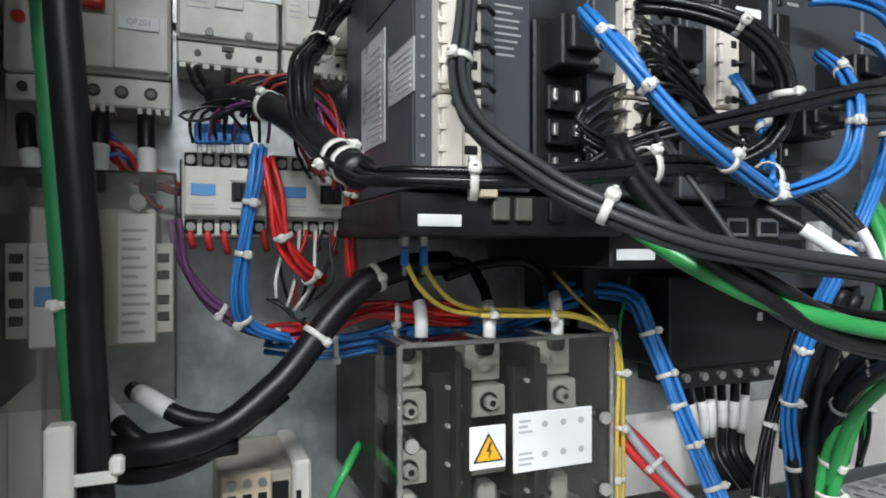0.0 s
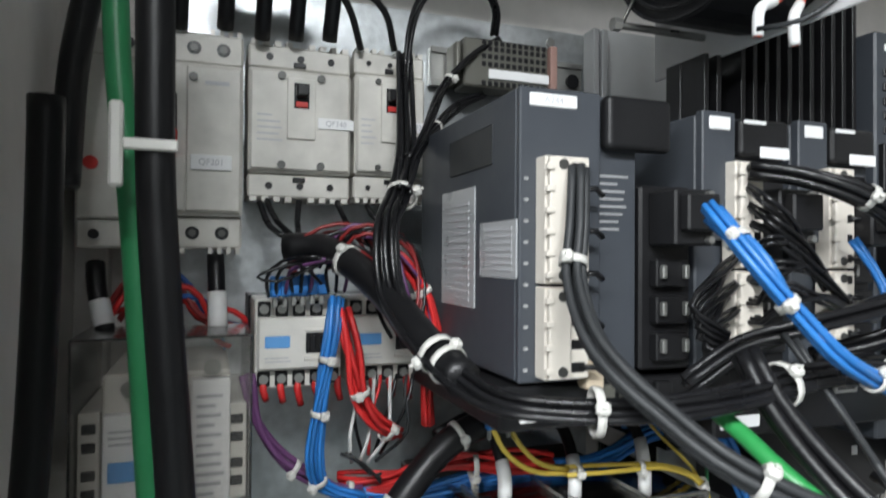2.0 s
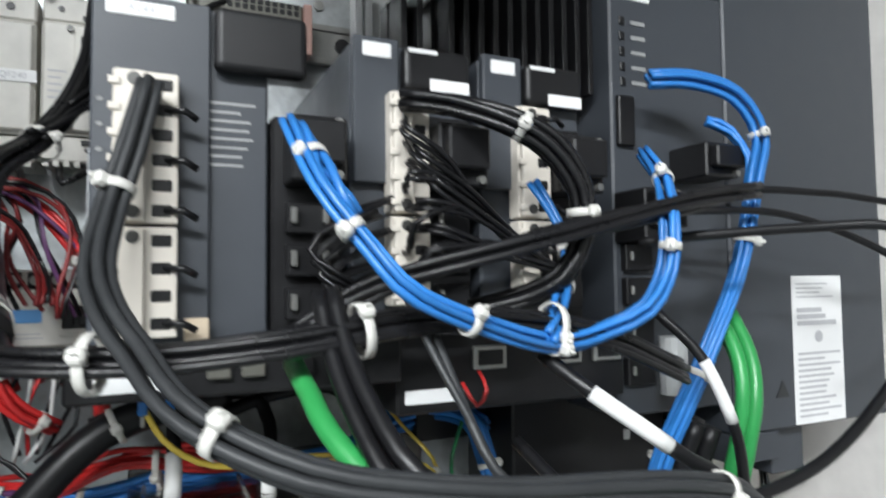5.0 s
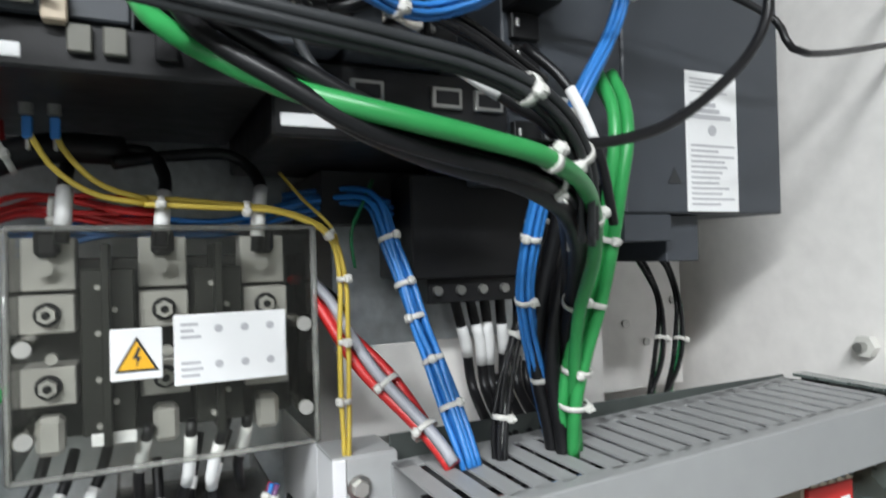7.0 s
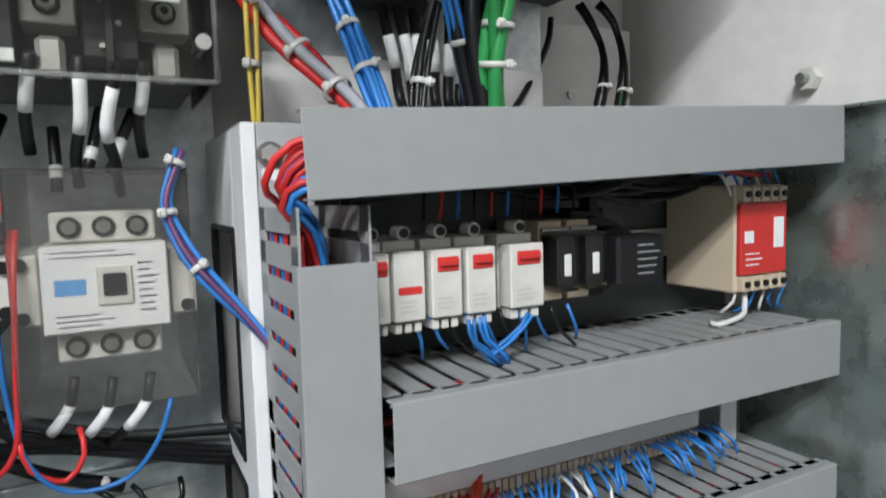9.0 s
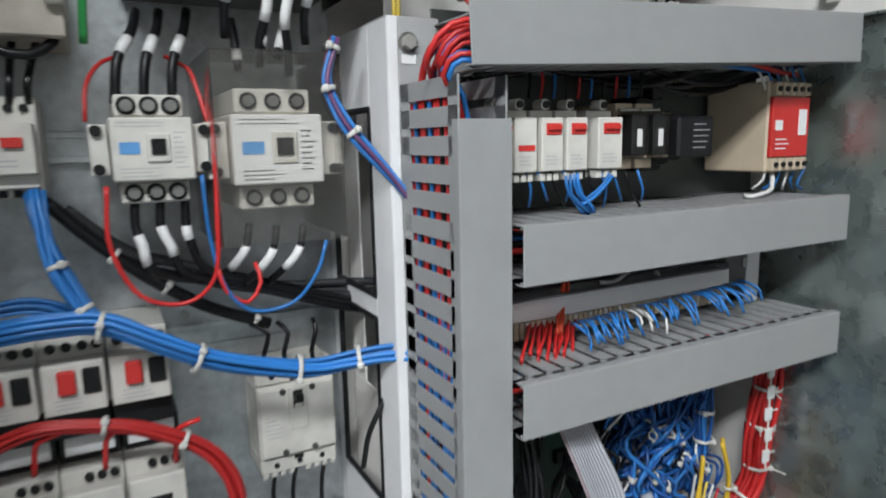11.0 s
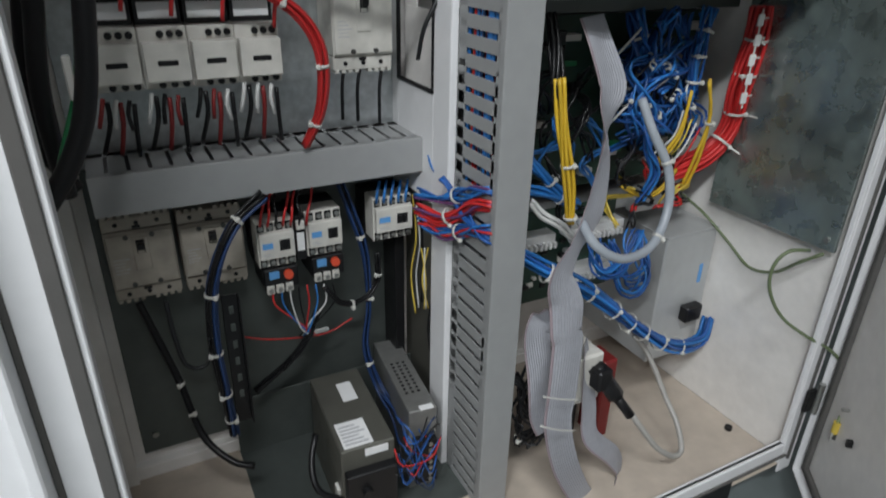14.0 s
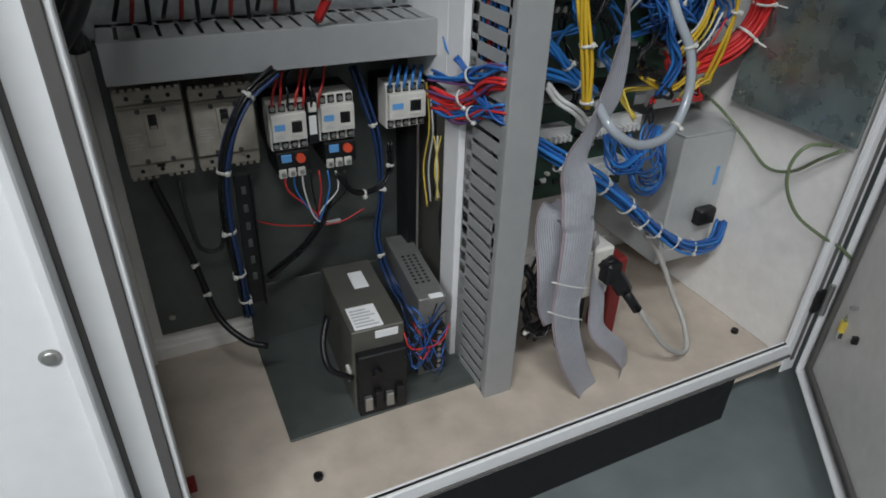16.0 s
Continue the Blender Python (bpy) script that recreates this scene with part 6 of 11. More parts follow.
bundle("dark_red_wires", [(0.030, 0.63, 1.835), (0.045, 0.615, 1.862), (0.075, 0.60, 1.868), (0.098, 0.60, 1.848), (0.104, 0.59, 1.815), (0.112, 0.57, 1.785)], 7, 0.0018, M_DARKRED, "dark red control wires matted round the black harness", mats=[M_DARKRED, M_DARKRED, M_WIREBLACK], wob=2.4)
bundle("dark_red_wires", [(0.055, 0.62, 1.842), (0.078, 0.60, 1.872), (0.112, 0.59, 1.862), (0.132, 0.59, 1.822), (0.136, 0.59, 1.775)], 6, 0.0018, M_DARKRED, "dark red and violet wires behind the harness", mats=[M_DARKRED, M_PURPLE, M_WIREBLACK], wob=2.2)
bundle("supply_wires", [(-0.125, 0.715, 1.800), (-0.098, 0.71, 1.818), (-0.070, 0.705, 1.818), (-0.042, 0.705, 1.800), (-0.012, 0.715, 1.770)], 7, 0.0032, M_DARKRED, "red and blue wires arching over the frosted cover", mats=[M_RED, M_MIDBLUE, M_DARKRED], wob=1.2)
bundle("terminal_wires", [(0.273, 0.74, 2.114), (0.266, 0.72, 2.138), (0.236, 0.7, 2.156), (0.206, 0.7, 2.154), (0.168, 0.69, 2.125), (0.15, 0.68, 2.084), (0.144, 0.67, 2.017)], 3, 0.0024, M_WIREBLACK, "black wires looping from the terminal block", ties=(0.35,))
bundle("terminal_wires", [(0.259, 0.74, 2.041), (0.224, 0.72, 2.023), (0.173, 0.66, 1.982), (0.139, 0.62, 1.945), (0.114, 0.57, 1.903)], 4, 0.0023, M_WIREBLACK, "black wires from the terminal block", ties=(0.5,), fan=0.01)
bundle("terminal_wires", [(0.276, 0.73, 2.105), (0.237, 0.72, 2.079), (0.197, 0.7, 2.037), (0.155, 0.64, 1.974), (0.129, 0.61, 1.939)], 3, 0.0023, M_WIREBLACK, "black wires over the terminal block", ties=(0.4,))
bundle("red_wires", [(0.09, 0.62, 1.871), (0.119, 0.6, 1.851), (0.141, 0.6, 1.82), (0.152, 0.6, 1.778), (0.151, 0.61, 1.781), (0.153, 0.62, 1.732), (0.155, 0.62, 1.693)], 5, 0.0025, M_RED, "red control wires beside the drive", ties=(0.35, 0.7))
bundle("blue_wires", [(0.0644, 0.6126, 1.8139), (0.0598, 0.6033, 1.7823), (0.0514, 0.6033, 1.7265), (0.0465, 0.6079, 1.6754), (0.0567, 0.6172, 1.6475), (0.0921, 0.6172, 1.6345)], 7, 0.0023, M_BLUE, "blue control wire loom in front of a contactor", ties=(0.2753, 0.487, 0.8235))
bundle("red_wires", [(0.0707, 0.6126, 1.8046), (0.0772, 0.6033, 1.7674), (0.0846, 0.6033, 1.7312), (0.1014, 0.6079, 1.7024), (0.1218, 0.6172, 1.6875)], 6, 0.0027, M_RED, "red control wire loom in front of a contactor", ties=(0.55, 0.95))
bundle("violet_wires", [(-0.0084, 0.6358, 1.747), (0.0009, 0.6358, 1.7051), (0.0251, 0.6358, 1.6679), (0.0688, 0.6358, 1.64), (0.0949, 0.6358, 1.6354)], 3, 0.003, M_PURPLE, "violet wires sagging below the contactors", ties=(0.6, 0.95))
cable("thin_wire", [(0.0075, 0.6172, 1.8158), (0.0047, 0.6033, 1.8325), (0.0168, 0.5986, 1.8465), (0.0437, 0.58, 1.8502)], 0.0016, M_WIREBLACK, "thin control wire at a contactor", group="thin wires")
ferrule((0.013, 0.6191, 1.8242))
cable("thin_wire", [(0.014, 0.6172, 1.8167), (0.013, 0.6033, 1.8325), (0.0214, 0.5986, 1.8437), (0.0465, 0.58, 1.8493)], 0.0016, M_WIREBLACK, "thin control wire at a contactor", group="thin wires")
ferrule((0.0214, 0.6191, 1.8242))
cable("thin_wire", [(0.0214, 0.6172, 1.8167), (0.0223, 0.6033, 1.8335), (0.026, 0.5986, 1.84), (0.0493, 0.58, 1.8484)], 0.0016, M_PURPLE, "thin control wire at a contactor", group="thin wires")
ferrule((0.0288, 0.6191, 1.8251))
cable("thin_wire", [(0.0279, 0.6172, 1.8177), (0.0242, 0.6033, 1.8335), (0.0307, 0.5986, 1.8363), (0.0521, 0.58, 1.8484)], 0.0016, M_WIREBLACK, "thin control wire at a contactor", group="thin wires")
ferrule((0.0363, 0.6191, 1.8251))
cable("thin_wire", [(0.0344, 0.6172, 1.8177), (0.0335, 0.6033, 1.8344), (0.0354, 0.5986, 1.8484), (0.0549, 0.58, 1.8474)], 0.0016, M_WIREBLACK, "thin control wire at a contactor", group="thin wires")
ferrule((0.0447, 0.6191, 1.826))
cable("thin_wire", [(0.0419, 0.6172, 1.8177), (0.0428, 0.6033, 1.8344), (0.04, 0.5986, 1.8446), (0.0577, 0.58, 1.8465)], 0.0016, M_PURPLE, "thin control wire at a contactor", group="thin wires")
ferrule((0.053, 0.6191, 1.826))
cable("thin_wire", [(0.0586, 0.6172, 1.8195), (0.054, 0.6033, 1.8353), (0.0549, 0.5986, 1.8418), (0.0605, 0.58, 1.8456)], 0.0016, M_WIREBLACK, "thin control wire at a contactor", group="thin wires")
cable("thin_wire", [(0.0651, 0.6172, 1.8195), (0.0633, 0.6033, 1.8363), (0.0595, 0.5986, 1.8381), (0.0633, 0.58, 1.8446)], 0.0016, M_WIREBLACK, "thin control wire at a contactor", group="thin wires")
cable("thin_wire", [(0.0726, 0.6172, 1.8195), (0.0726, 0.6033, 1.8372), (0.0642, 0.5986, 1.8512), (0.066, 0.58, 1.8446)], 0.0016, M_PURPLE, "thin control wire at a contactor", group="thin wires")
cable("thin_wire", [(0.0493, 0.5986, 1.827), (0.0298, 0.5893, 1.8437), (0.0075, 0.5893, 1.8391), (-0.0037, 0.5893, 1.8335), (0.0121, 0.5893, 1.8298), (0.0437, 0.58, 1.8428)], 0.0014, M_WIREBLACK, "thin black wire loop")
cable("thin_wire", [(0.0902, 0.6358, 1.7386), (0.0884, 0.6312, 1.7209), (0.0809, 0.6265, 1.6884), (0.0846, 0.6358, 1.6605)], 0.0017, M_WHITEWIRE, "thin white wire below a contactor", group="thin wires")
cable("thin_wire", [(0.0967, 0.6405, 1.7386), (0.0939, 0.6358, 1.7265), (0.0856, 0.6312, 1.7042), (0.0958, 0.6405, 1.6652)], 0.0017, M_WIREBLACK, "thin wire below a contactor", group="thin wires")
cable("thin_wire", [(0.1051, 0.6358, 1.7386), (0.1032, 0.6312, 1.7209), (0.0986, 0.6265, 1.6884), (0.0921, 0.6358, 1.6605)], 0.0017, M_WHITEWIRE, "thin white wire below a contactor", group="thin wires")
cable("thin_wire", [(0.1125, 0.6405, 1.7386), (0.1098, 0.6358, 1.7265), (0.1014, 0.6312, 1.7042), (0.1014, 0.6405, 1.6652)], 0.0017, M_RED, "thin wire below a contactor", group="thin wires")
cable("thin_wire", [(0.1209, 0.6358, 1.7386), (0.1191, 0.6312, 1.7209), (0.1163, 0.6265, 1.6875), (0.0995, 0.6358, 1.6596)], 0.0017, M_SLEEVE, "thin white wire below a contactor", group="thin wires")
cable("thin_wire", [(0.1283, 0.6405, 1.7386), (0.1246, 0.6358, 1.7265), (0.1163, 0.6312, 1.7042), (0.107, 0.6405, 1.6652)], 0.0017, M_WIREBLACK, "thin wire below a contactor", group="thin wires")
cable("thin_wire", [(0.1367, 0.6358, 1.7386), (0.1339, 0.6312, 1.7209), (0.1349, 0.6265, 1.6875), (0.107, 0.6358, 1.6596)], 0.0017, M_GREYCABLE, "thin white wire below a contactor", group="thin wires")
cable("thin_wire", [(0.1442, 0.6405, 1.7386), (0.1414, 0.6358, 1.7265), (0.1321, 0.6312, 1.7042), (0.1125, 0.6405, 1.6642)], 0.0017, M_WIREBLACK, "thin wire below a contactor", group="thin wires")
cable("red_lead", [(0.0056, 0.6451, 1.7386), (0.0056, 0.6405, 1.7312), (0.0084, 0.6451, 1.7219)], 0.0032, M_RED, "short red lead under a contactor", group="red leads")
cable("red_lead", [(0.0205, 0.6451, 1.7386), (0.0205, 0.6405, 1.7312), (0.0233, 0.6451, 1.7191)], 0.0032, M_RED, "short red lead under a contactor", group="red leads")
cable("red_lead", [(0.0363, 0.6451, 1.7386), (0.0354, 0.6405, 1.7312), (0.0391, 0.6451, 1.7154)], 0.0032, M_RED, "short red lead under a contactor", group="red leads")
cable("red_lead", [(0.0512, 0.6451, 1.7396), (0.0512, 0.6405, 1.7312), (0.0549, 0.6451, 1.7219)], 0.0032, M_RED, "short red lead under a contactor", group="red leads")
cable("red_lead", [(0.0726, 0.6451, 1.7396), (0.0716, 0.6405, 1.7312), (0.0753, 0.6451, 1.7182)], 0.0032, M_RED, "short red lead under a contactor", group="red leads")
cable("red_lead", [(0.0884, 0.6451, 1.7396), (0.0874, 0.6405, 1.7321), (0.0921, 0.6451, 1.7154)], 0.0032, M_RED, "short red lead under a contactor", group="red leads")
cable("red_lead", [(0.1051, 0.6451, 1.7396), (0.1042, 0.6405, 1.7321), (0.1088, 0.6451, 1.7219)], 0.0032, M_RED, "short red lead under a contactor", group="red leads")
cable("red_lead", [(0.1218, 0.6451, 1.7396), (0.1209, 0.6405, 1.7321), (0.1256, 0.6451, 1.7182)], 0.0032, M_RED, "short red lead under a contactor", group="red leads")
cable("red_lead", [(0.1386, 0.6451, 1.7396), (0.1376, 0.6405, 1.7321), (0.1423, 0.6451, 1.7144)], 0.0032, M_RED, "short red lead under a contactor", group="red leads")
cable("thin_wire", [(0.0726, 0.6265, 1.6726), (0.0939, 0.6265, 1.6614), (0.1079, 0.6172, 1.6456)], 0.0014, M_WIREBLACK, "thin black wire end", group="thin wires")
cable("thin_wire", [(0.0772, 0.6265, 1.6726), (0.0967, 0.6265, 1.6568), (0.1079, 0.6172, 1.6493)], 0.0014, M_WIREBLACK, "thin black wire end", group="thin wires")
cable("thin_wire", [(0.0809, 0.6265, 1.6726), (0.0995, 0.6265, 1.6521), (0.1079, 0.6172, 1.654)], 0.0014, M_WIREBLACK, "thin black wire end", group="thin wires")
bundle("red_wires", [(0.076, 0.66, 1.631), (0.122, 0.64, 1.636), (0.163, 0.62, 1.652), (0.195, 0.61, 1.655), (0.276, 0.61, 1.65)], 9, 0.0026, M_RED, "red wires lying behind the black cable", ties=(0.62,), wob=0.6)
bundle("blue_wires", [(0.075, 0.655, 1.626), (0.122, 0.64, 1.62), (0.172, 0.63, 1.623), (0.235, 0.62, 1.636), (0.327, 0.62, 1.639), (0.406, 0.63, 1.662), (0.468, 0.63, 1.664), (0.489, 0.6, 1.652)], 9, 0.0027, M_BLUE, "blue wires running behind the cover", ties=(0.15, 0.3), wob=0.6)

# heavy black cables to the big contactor
cable("power_cable", [(-0.055, 0.56, 1.562), (-0.011, 0.55, 1.564), (0.032, 0.555, 1.574), (0.064, 0.56, 1.596), (0.088, 0.565, 1.617), (0.124, 0.57, 1.66), (0.157, 0.575, 1.689), (0.197, 0.58, 1.703), (0.246, 0.6, 1.706)], 0.0125, M_RUBBER, "heavy black sleeved power cable sweeping up from below", ties=(0.55, 0.76), seg=14)
cable("power_cable", [(-0.073, 0.58, 1.545), (-0.028, 0.57, 1.54), (0.015, 0.575, 1.549), (0.052, 0.58, 1.573), (0.082, 0.585, 1.594)], 0.010, M_RUBBER, "heavy black power cable beneath another", seg=12)
cable("power_cable", [(0.149, 0.585, 1.694), (0.186, 0.6, 1.704), (0.208, 0.6, 1.707), (0.206, 0.585, 1.685), (0.206, 0.565, 1.66), (0.204, 0.56, 1.626)], 0.0056, M_RUBBER, "heavy black power cable with a white marker sleeve", sleeve=((0.74, 1.02),), group="power cables")
cable("power_cable", [(0.187, 0.585, 1.694), (0.228, 0.6, 1.704), (0.266, 0.6, 1.706), (0.279, 0.585, 1.684), (0.277, 0.565, 1.657), (0.274, 0.56, 1.622)], 0.0056, M_RUBBER, "heavy black power cable with a white marker sleeve", sleeve=((0.74, 1.02),), group="power cables")
cable("power_cable", [(0.24, 0.585, 1.693), (0.284, 0.6, 1.703), (0.335, 0.6, 1.706), (0.358, 0.585, 1.682), (0.354, 0.565, 1.654), (0.351, 0.56, 1.617)], 0.0056, M_RUBBER, "heavy black power cable with a white marker sleeve", sleeve=((0.74, 1.02),), group="power cables")
cable("power_cable", [(-0.07, 0.6, 1.604), (-0.056, 0.575, 1.59), (-0.041, 0.56, 1.577), (-0.029, 0.555, 1.568), (-0.002, 0.555, 1.557), (0.041, 0.56, 1.556)], 0.0075, M_RUBBER, "black power cable with a white marker sleeve", sleeve=((0.14, 0.46),), group="power cables")
cable("power_cable", [(-0.04, 0.6, 1.601), (-0.027, 0.575, 1.598), (-0.011, 0.56, 1.59), (0.005, 0.555, 1.583), (0.036, 0.555, 1.578), (0.069, 0.56, 1.588)], 0.0075, M_RUBBER, "black power cable with a white marker sleeve", sleeve=((0.14, 0.46),), group="power cables")
cable("power_cable", [(0.263, 0.56, 1.476), (0.258, 0.575, 1.454), (0.254, 0.59, 1.427), (0.255, 0.6, 1.403)], 0.0047, M_RUBBER, "black power cable with a white marker sleeve", sleeve=((0.2, 0.75),), group="power cables")
cable("power_cable", [(0.295, 0.56, 1.476), (0.293, 0.575, 1.43), (0.287, 0.59, 1.401), (0.288, 0.6, 1.376)], 0.0047, M_RUBBER, "black power cable with a white marker sleeve", sleeve=((0.2, 0.75),), group="power cables")
cable("power_cable", [(0.323, 0.56, 1.475), (0.311, 0.575, 1.424), (0.316, 0.59, 1.394), (0.318, 0.6, 1.368)], 0.0047, M_RUBBER, "black power cable with a white marker sleeve", sleeve=((0.2, 0.75),), group="power cables")
cable("power_cable", [(0.34, 0.56, 1.475), (0.34, 0.575, 1.456), (0.335, 0.59, 1.427), (0.338, 0.6, 1.401)], 0.0047, M_RUBBER, "black power cable with a white marker sleeve", sleeve=((0.2, 0.75),), group="power cables")
bundle("yellow_wires", [(0.263, 0.556, 1.659), (0.312, 0.556, 1.656), (0.372, 0.556, 1.651), (0.415, 0.556, 1.631), (0.427, 0.556, 1.59), (0.427, 0.557, 1.542), (0.426, 0.557, 1.488), (0.426, 0.557, 1.424)], 2, 0.0024, M_PALEYELLOW, "two pale yellow wires tied along the clear cover", ties=(0.06, 0.24, 0.45, 0.55, 0.7, 0.86), tail=0.008)
ferrule((0.1845, 0.549, 1.713), 0.0034, 0.017)
ferrule((0.2025, 0.549, 1.713), 0.0034, 0.017)
cable("yellow_wire", [(0.186, 0.549, 1.708), (0.190, 0.549, 1.700), (0.198, 0.55, 1.686), (0.213, 0.551, 1.672), (0.233, 0.553, 1.662), (0.263, 0.556, 1.657)], 0.0024, M_PALEYELLOW, "pale yellow wire leaving a blue lug", group="yellow wires")
cable("yellow_wire", [(0.2035, 0.549, 1.708), (0.206, 0.549, 1.700), (0.215, 0.55, 1.687), (0.228, 0.551, 1.674), (0.244, 0.553, 1.666), (0.265, 0.556, 1.661)], 0.0024, M_PALEYELLOW, "pale yellow wire leaving a blue lug", group="yellow wires")

# cables in front of the drives
bundle("grey_cables", [(0.188, 0.418, 1.91), (0.179, 0.405, 1.869), (0.171, 0.395, 1.838), (0.167, 0.37, 1.806), (0.174, 0.348, 1.785), (0.185, 0.33, 1.77), (0.199, 0.305, 1.752), (0.223, 0.285, 1.737), (0.258, 0.271, 1.724), (0.32, 0.262, 1.714), (0.369, 0.262, 1.709), (0.415, 0.264, 1.703), (0.464, 0.275, 1.689), (0.504, 0.3, 1.661), (0.53, 0.33, 1.618)], 5, 0.0028, M_GREYCABLE, "dark grey motor cables sweeping across the drives", category="cable", ties=(0.12, 0.40, 0.78, 0.9), seg=10, wob=0.15, twist=0.6, tail=0.012)
bundle("black_cables", [(0.271, 0.36, 1.793), (0.273, 0.34, 1.764), (0.278, 0.315, 1.738), (0.289, 0.29, 1.714), (0.321, 0.277, 1.693), (0.356, 0.273, 1.675), (0.398, 0.275, 1.665), (0.453, 0.282, 1.656), (0.524, 0.335, 1.64), (0.577, 0.4, 1.603), (0.609, 0.465, 1.526), (0.623, 0.495, 1.456)], 3, 0.0044, M_RUBBER, "black motor cables slanting down past the drives", category="cable", ties=(0.47, 0.66, 0.8), seg=10, wob=0.15, tail=0.012)
bundle("black_cables", [(0.318, 0.3, 1.705), (0.329, 0.29, 1.693), (0.359, 0.285, 1.675), (0.403, 0.288, 1.663), (0.456, 0.293, 1.654), (0.523, 0.345, 1.637), (0.584, 0.42, 1.592), (0.614, 0.48, 1.513), (0.621, 0.5, 1.449)], 2, 0.0072, M_RUBBER, "heavy black motor cables under thinner ones", category="cable", seg=12, wob=0.1)
cable("green_cable", [(0.257, 0.37, 1.757), (0.261, 0.345, 1.743), (0.265, 0.325, 1.73), (0.282, 0.3, 1.71), (0.319, 0.28, 1.689), (0.367, 0.262, 1.675), (0.414, 0.262, 1.667), (0.459, 0.269, 1.659), (0.516, 0.31, 1.644), (0.566, 0.37, 1.606), (0.588, 0.42, 1.555), (0.609, 0.46, 1.477)], 0.0054, M_GREEN, "bright green earth cable winding among black cables", ties=(0.45, 0.62), seg=12)
bundle("green_cables", [(0.639, 0.44, 1.768), (0.638, 0.42, 1.735), (0.633, 0.412, 1.7), (0.629, 0.42, 1.657), (0.63, 0.43, 1.629), (0.621, 0.44, 1.574), (0.612, 0.45, 1.524), (0.61, 0.46, 1.472), (0.618, 0.47, 1.425)], 3, 0.0058, M_GREEN, "three green cables tied into the duct", category="cable", ties=(0.45, 0.6, 0.78, 0.88), seg=10, tail=0.012)
bundle("black_cables", [(0.606, 0.44, 1.68), (0.598, 0.45, 1.645), (0.598, 0.465, 1.6), (0.597, 0.472, 1.545), (0.6, 0.478, 1.49), (0.606, 0.48, 1.42)], 3, 0.0075, M_RUBBER, "black cables behind the green ones", category="cable", seg=10)
bundle("blue_cables", [(0.256, 0.375, 1.884), (0.265, 0.345, 1.846), (0.285, 0.33, 1.815), (0.307, 0.32, 1.79), (0.37, 0.335, 1.768), (0.412, 0.35, 1.762), (0.442, 0.35, 1.769), (0.467, 0.343, 1.781), (0.487, 0.346, 1.806), (0.49, 0.346, 1.834), (0.508, 0.37, 1.867), (0.52, 0.4, 1.892)], 5, 0.0022, M_BLUE, "bright blue signal wires hanging in a curve", ties=(0.16, 0.36, 0.52, 0.78, 0.90), tail=0.012)
bundle("blue_cables", [(0.262, 0.375, 1.879), (0.265, 0.36, 1.863), (0.27, 0.346, 1.847), (0.281, 0.343, 1.831)], 5, 0.0026, M_BLUE, "bright blue signal wires leaving a black plug", ties=(0.4,))
bundle("blue_cables", [(0.428, 0.41, 1.866), (0.437, 0.4, 1.845), (0.442, 0.39, 1.82), (0.424, 0.37, 1.788), (0.393, 0.34, 1.767)], 3, 0.0024, M_BLUE, "short blue signal wires joining the loom", ties=(0.4, 0.6))
bundle("blue_cables", [(0.571, 0.45, 1.967), (0.608, 0.44, 1.968), (0.648, 0.43, 1.956), (0.67, 0.425, 1.923), (0.656, 0.42, 1.883), (0.636, 0.42, 1.809), (0.596, 0.415, 1.745), (0.575, 0.425, 1.695), (0.566, 0.44, 1.654), (0.562, 0.46, 1.59), (0.573, 0.475, 1.549), (0.584, 0.48, 1.512), (0.606, 0.49, 1.445), (0.612, 0.49, 1.415)], 6, 0.0026, M_BLUE, "bright blue wires dropping beside the supply unit", ties=(0.17, 0.33, 0.5, 0.68, 0.76, 0.88), tail=0.012)
bundle("blue_cables", [(0.635, 0.45, 1.937), (0.654, 0.44, 1.928), (0.662, 0.43, 1.903), (0.659, 0.425, 1.88)], 3, 0.0024, M_BLUE, "bright blue wires joining the drop")
bundle("black_coil", [(0.336, 0.42, 1.916), (0.363, 0.4, 1.912), (0.392, 0.38, 1.9), (0.417, 0.37, 1.883), (0.434, 0.365, 1.855), (0.435, 0.365, 1.827), (0.423, 0.37, 1.801), (0.402, 0.39, 1.785), (0.375, 0.4, 1.777)], 5, 0.0031, M_WIREBLACK, "coil of black signal cables with a white tie", ties=(0.36, 0.66), tail=0.012)
bundle("black_cables", [(0.262, 0.4, 1.766), (0.3, 0.39, 1.791), (0.335, 0.37, 1.805), (0.402, 0.355, 1.824), (0.486, 0.35, 1.843), (0.585, 0.36, 1.862)], 4, 0.003, M_WIREBLACK, "black signal cables crossing in front of the drives")
cable("black_cable", [(0.512, 0.4, 1.825), (0.543, 0.38, 1.829), (0.615, 0.34, 1.834), (0.655, 0.31, 1.833), (0.669, 0.3, 1.809), (0.673, 0.3, 1.781), (0.648, 0.3, 1.743), (0.591, 0.3, 1.701), (0.54, 0.3, 1.681), (0.474, 0.3, 1.673), (0.417, 0.3, 1.677), (0.393, 0.32, 1.686), (0.383, 0.36, 1.706)], 0.0038, M_RUBBER, "single black cable making a wide loop")
cable("black_cable", [(0.561, 0.42, 1.859), (0.624, 0.4, 1.869), (0.696, 0.38, 1.867), (0.827, 0.36, 1.862), (1.057, 0.4, 1.93)], 0.003, M_RUBBER, "black cable reaching to the side")
cable("black_cable", [(0.561, 0.42, 1.852), (0.654, 0.4, 1.852), (0.721, 0.38, 1.832), (0.76, 0.36, 1.806), (0.786, 0.35, 1.777), (1.057, 0.42, 1.84)], 0.0032, M_RUBBER, "black cable reaching to the side")
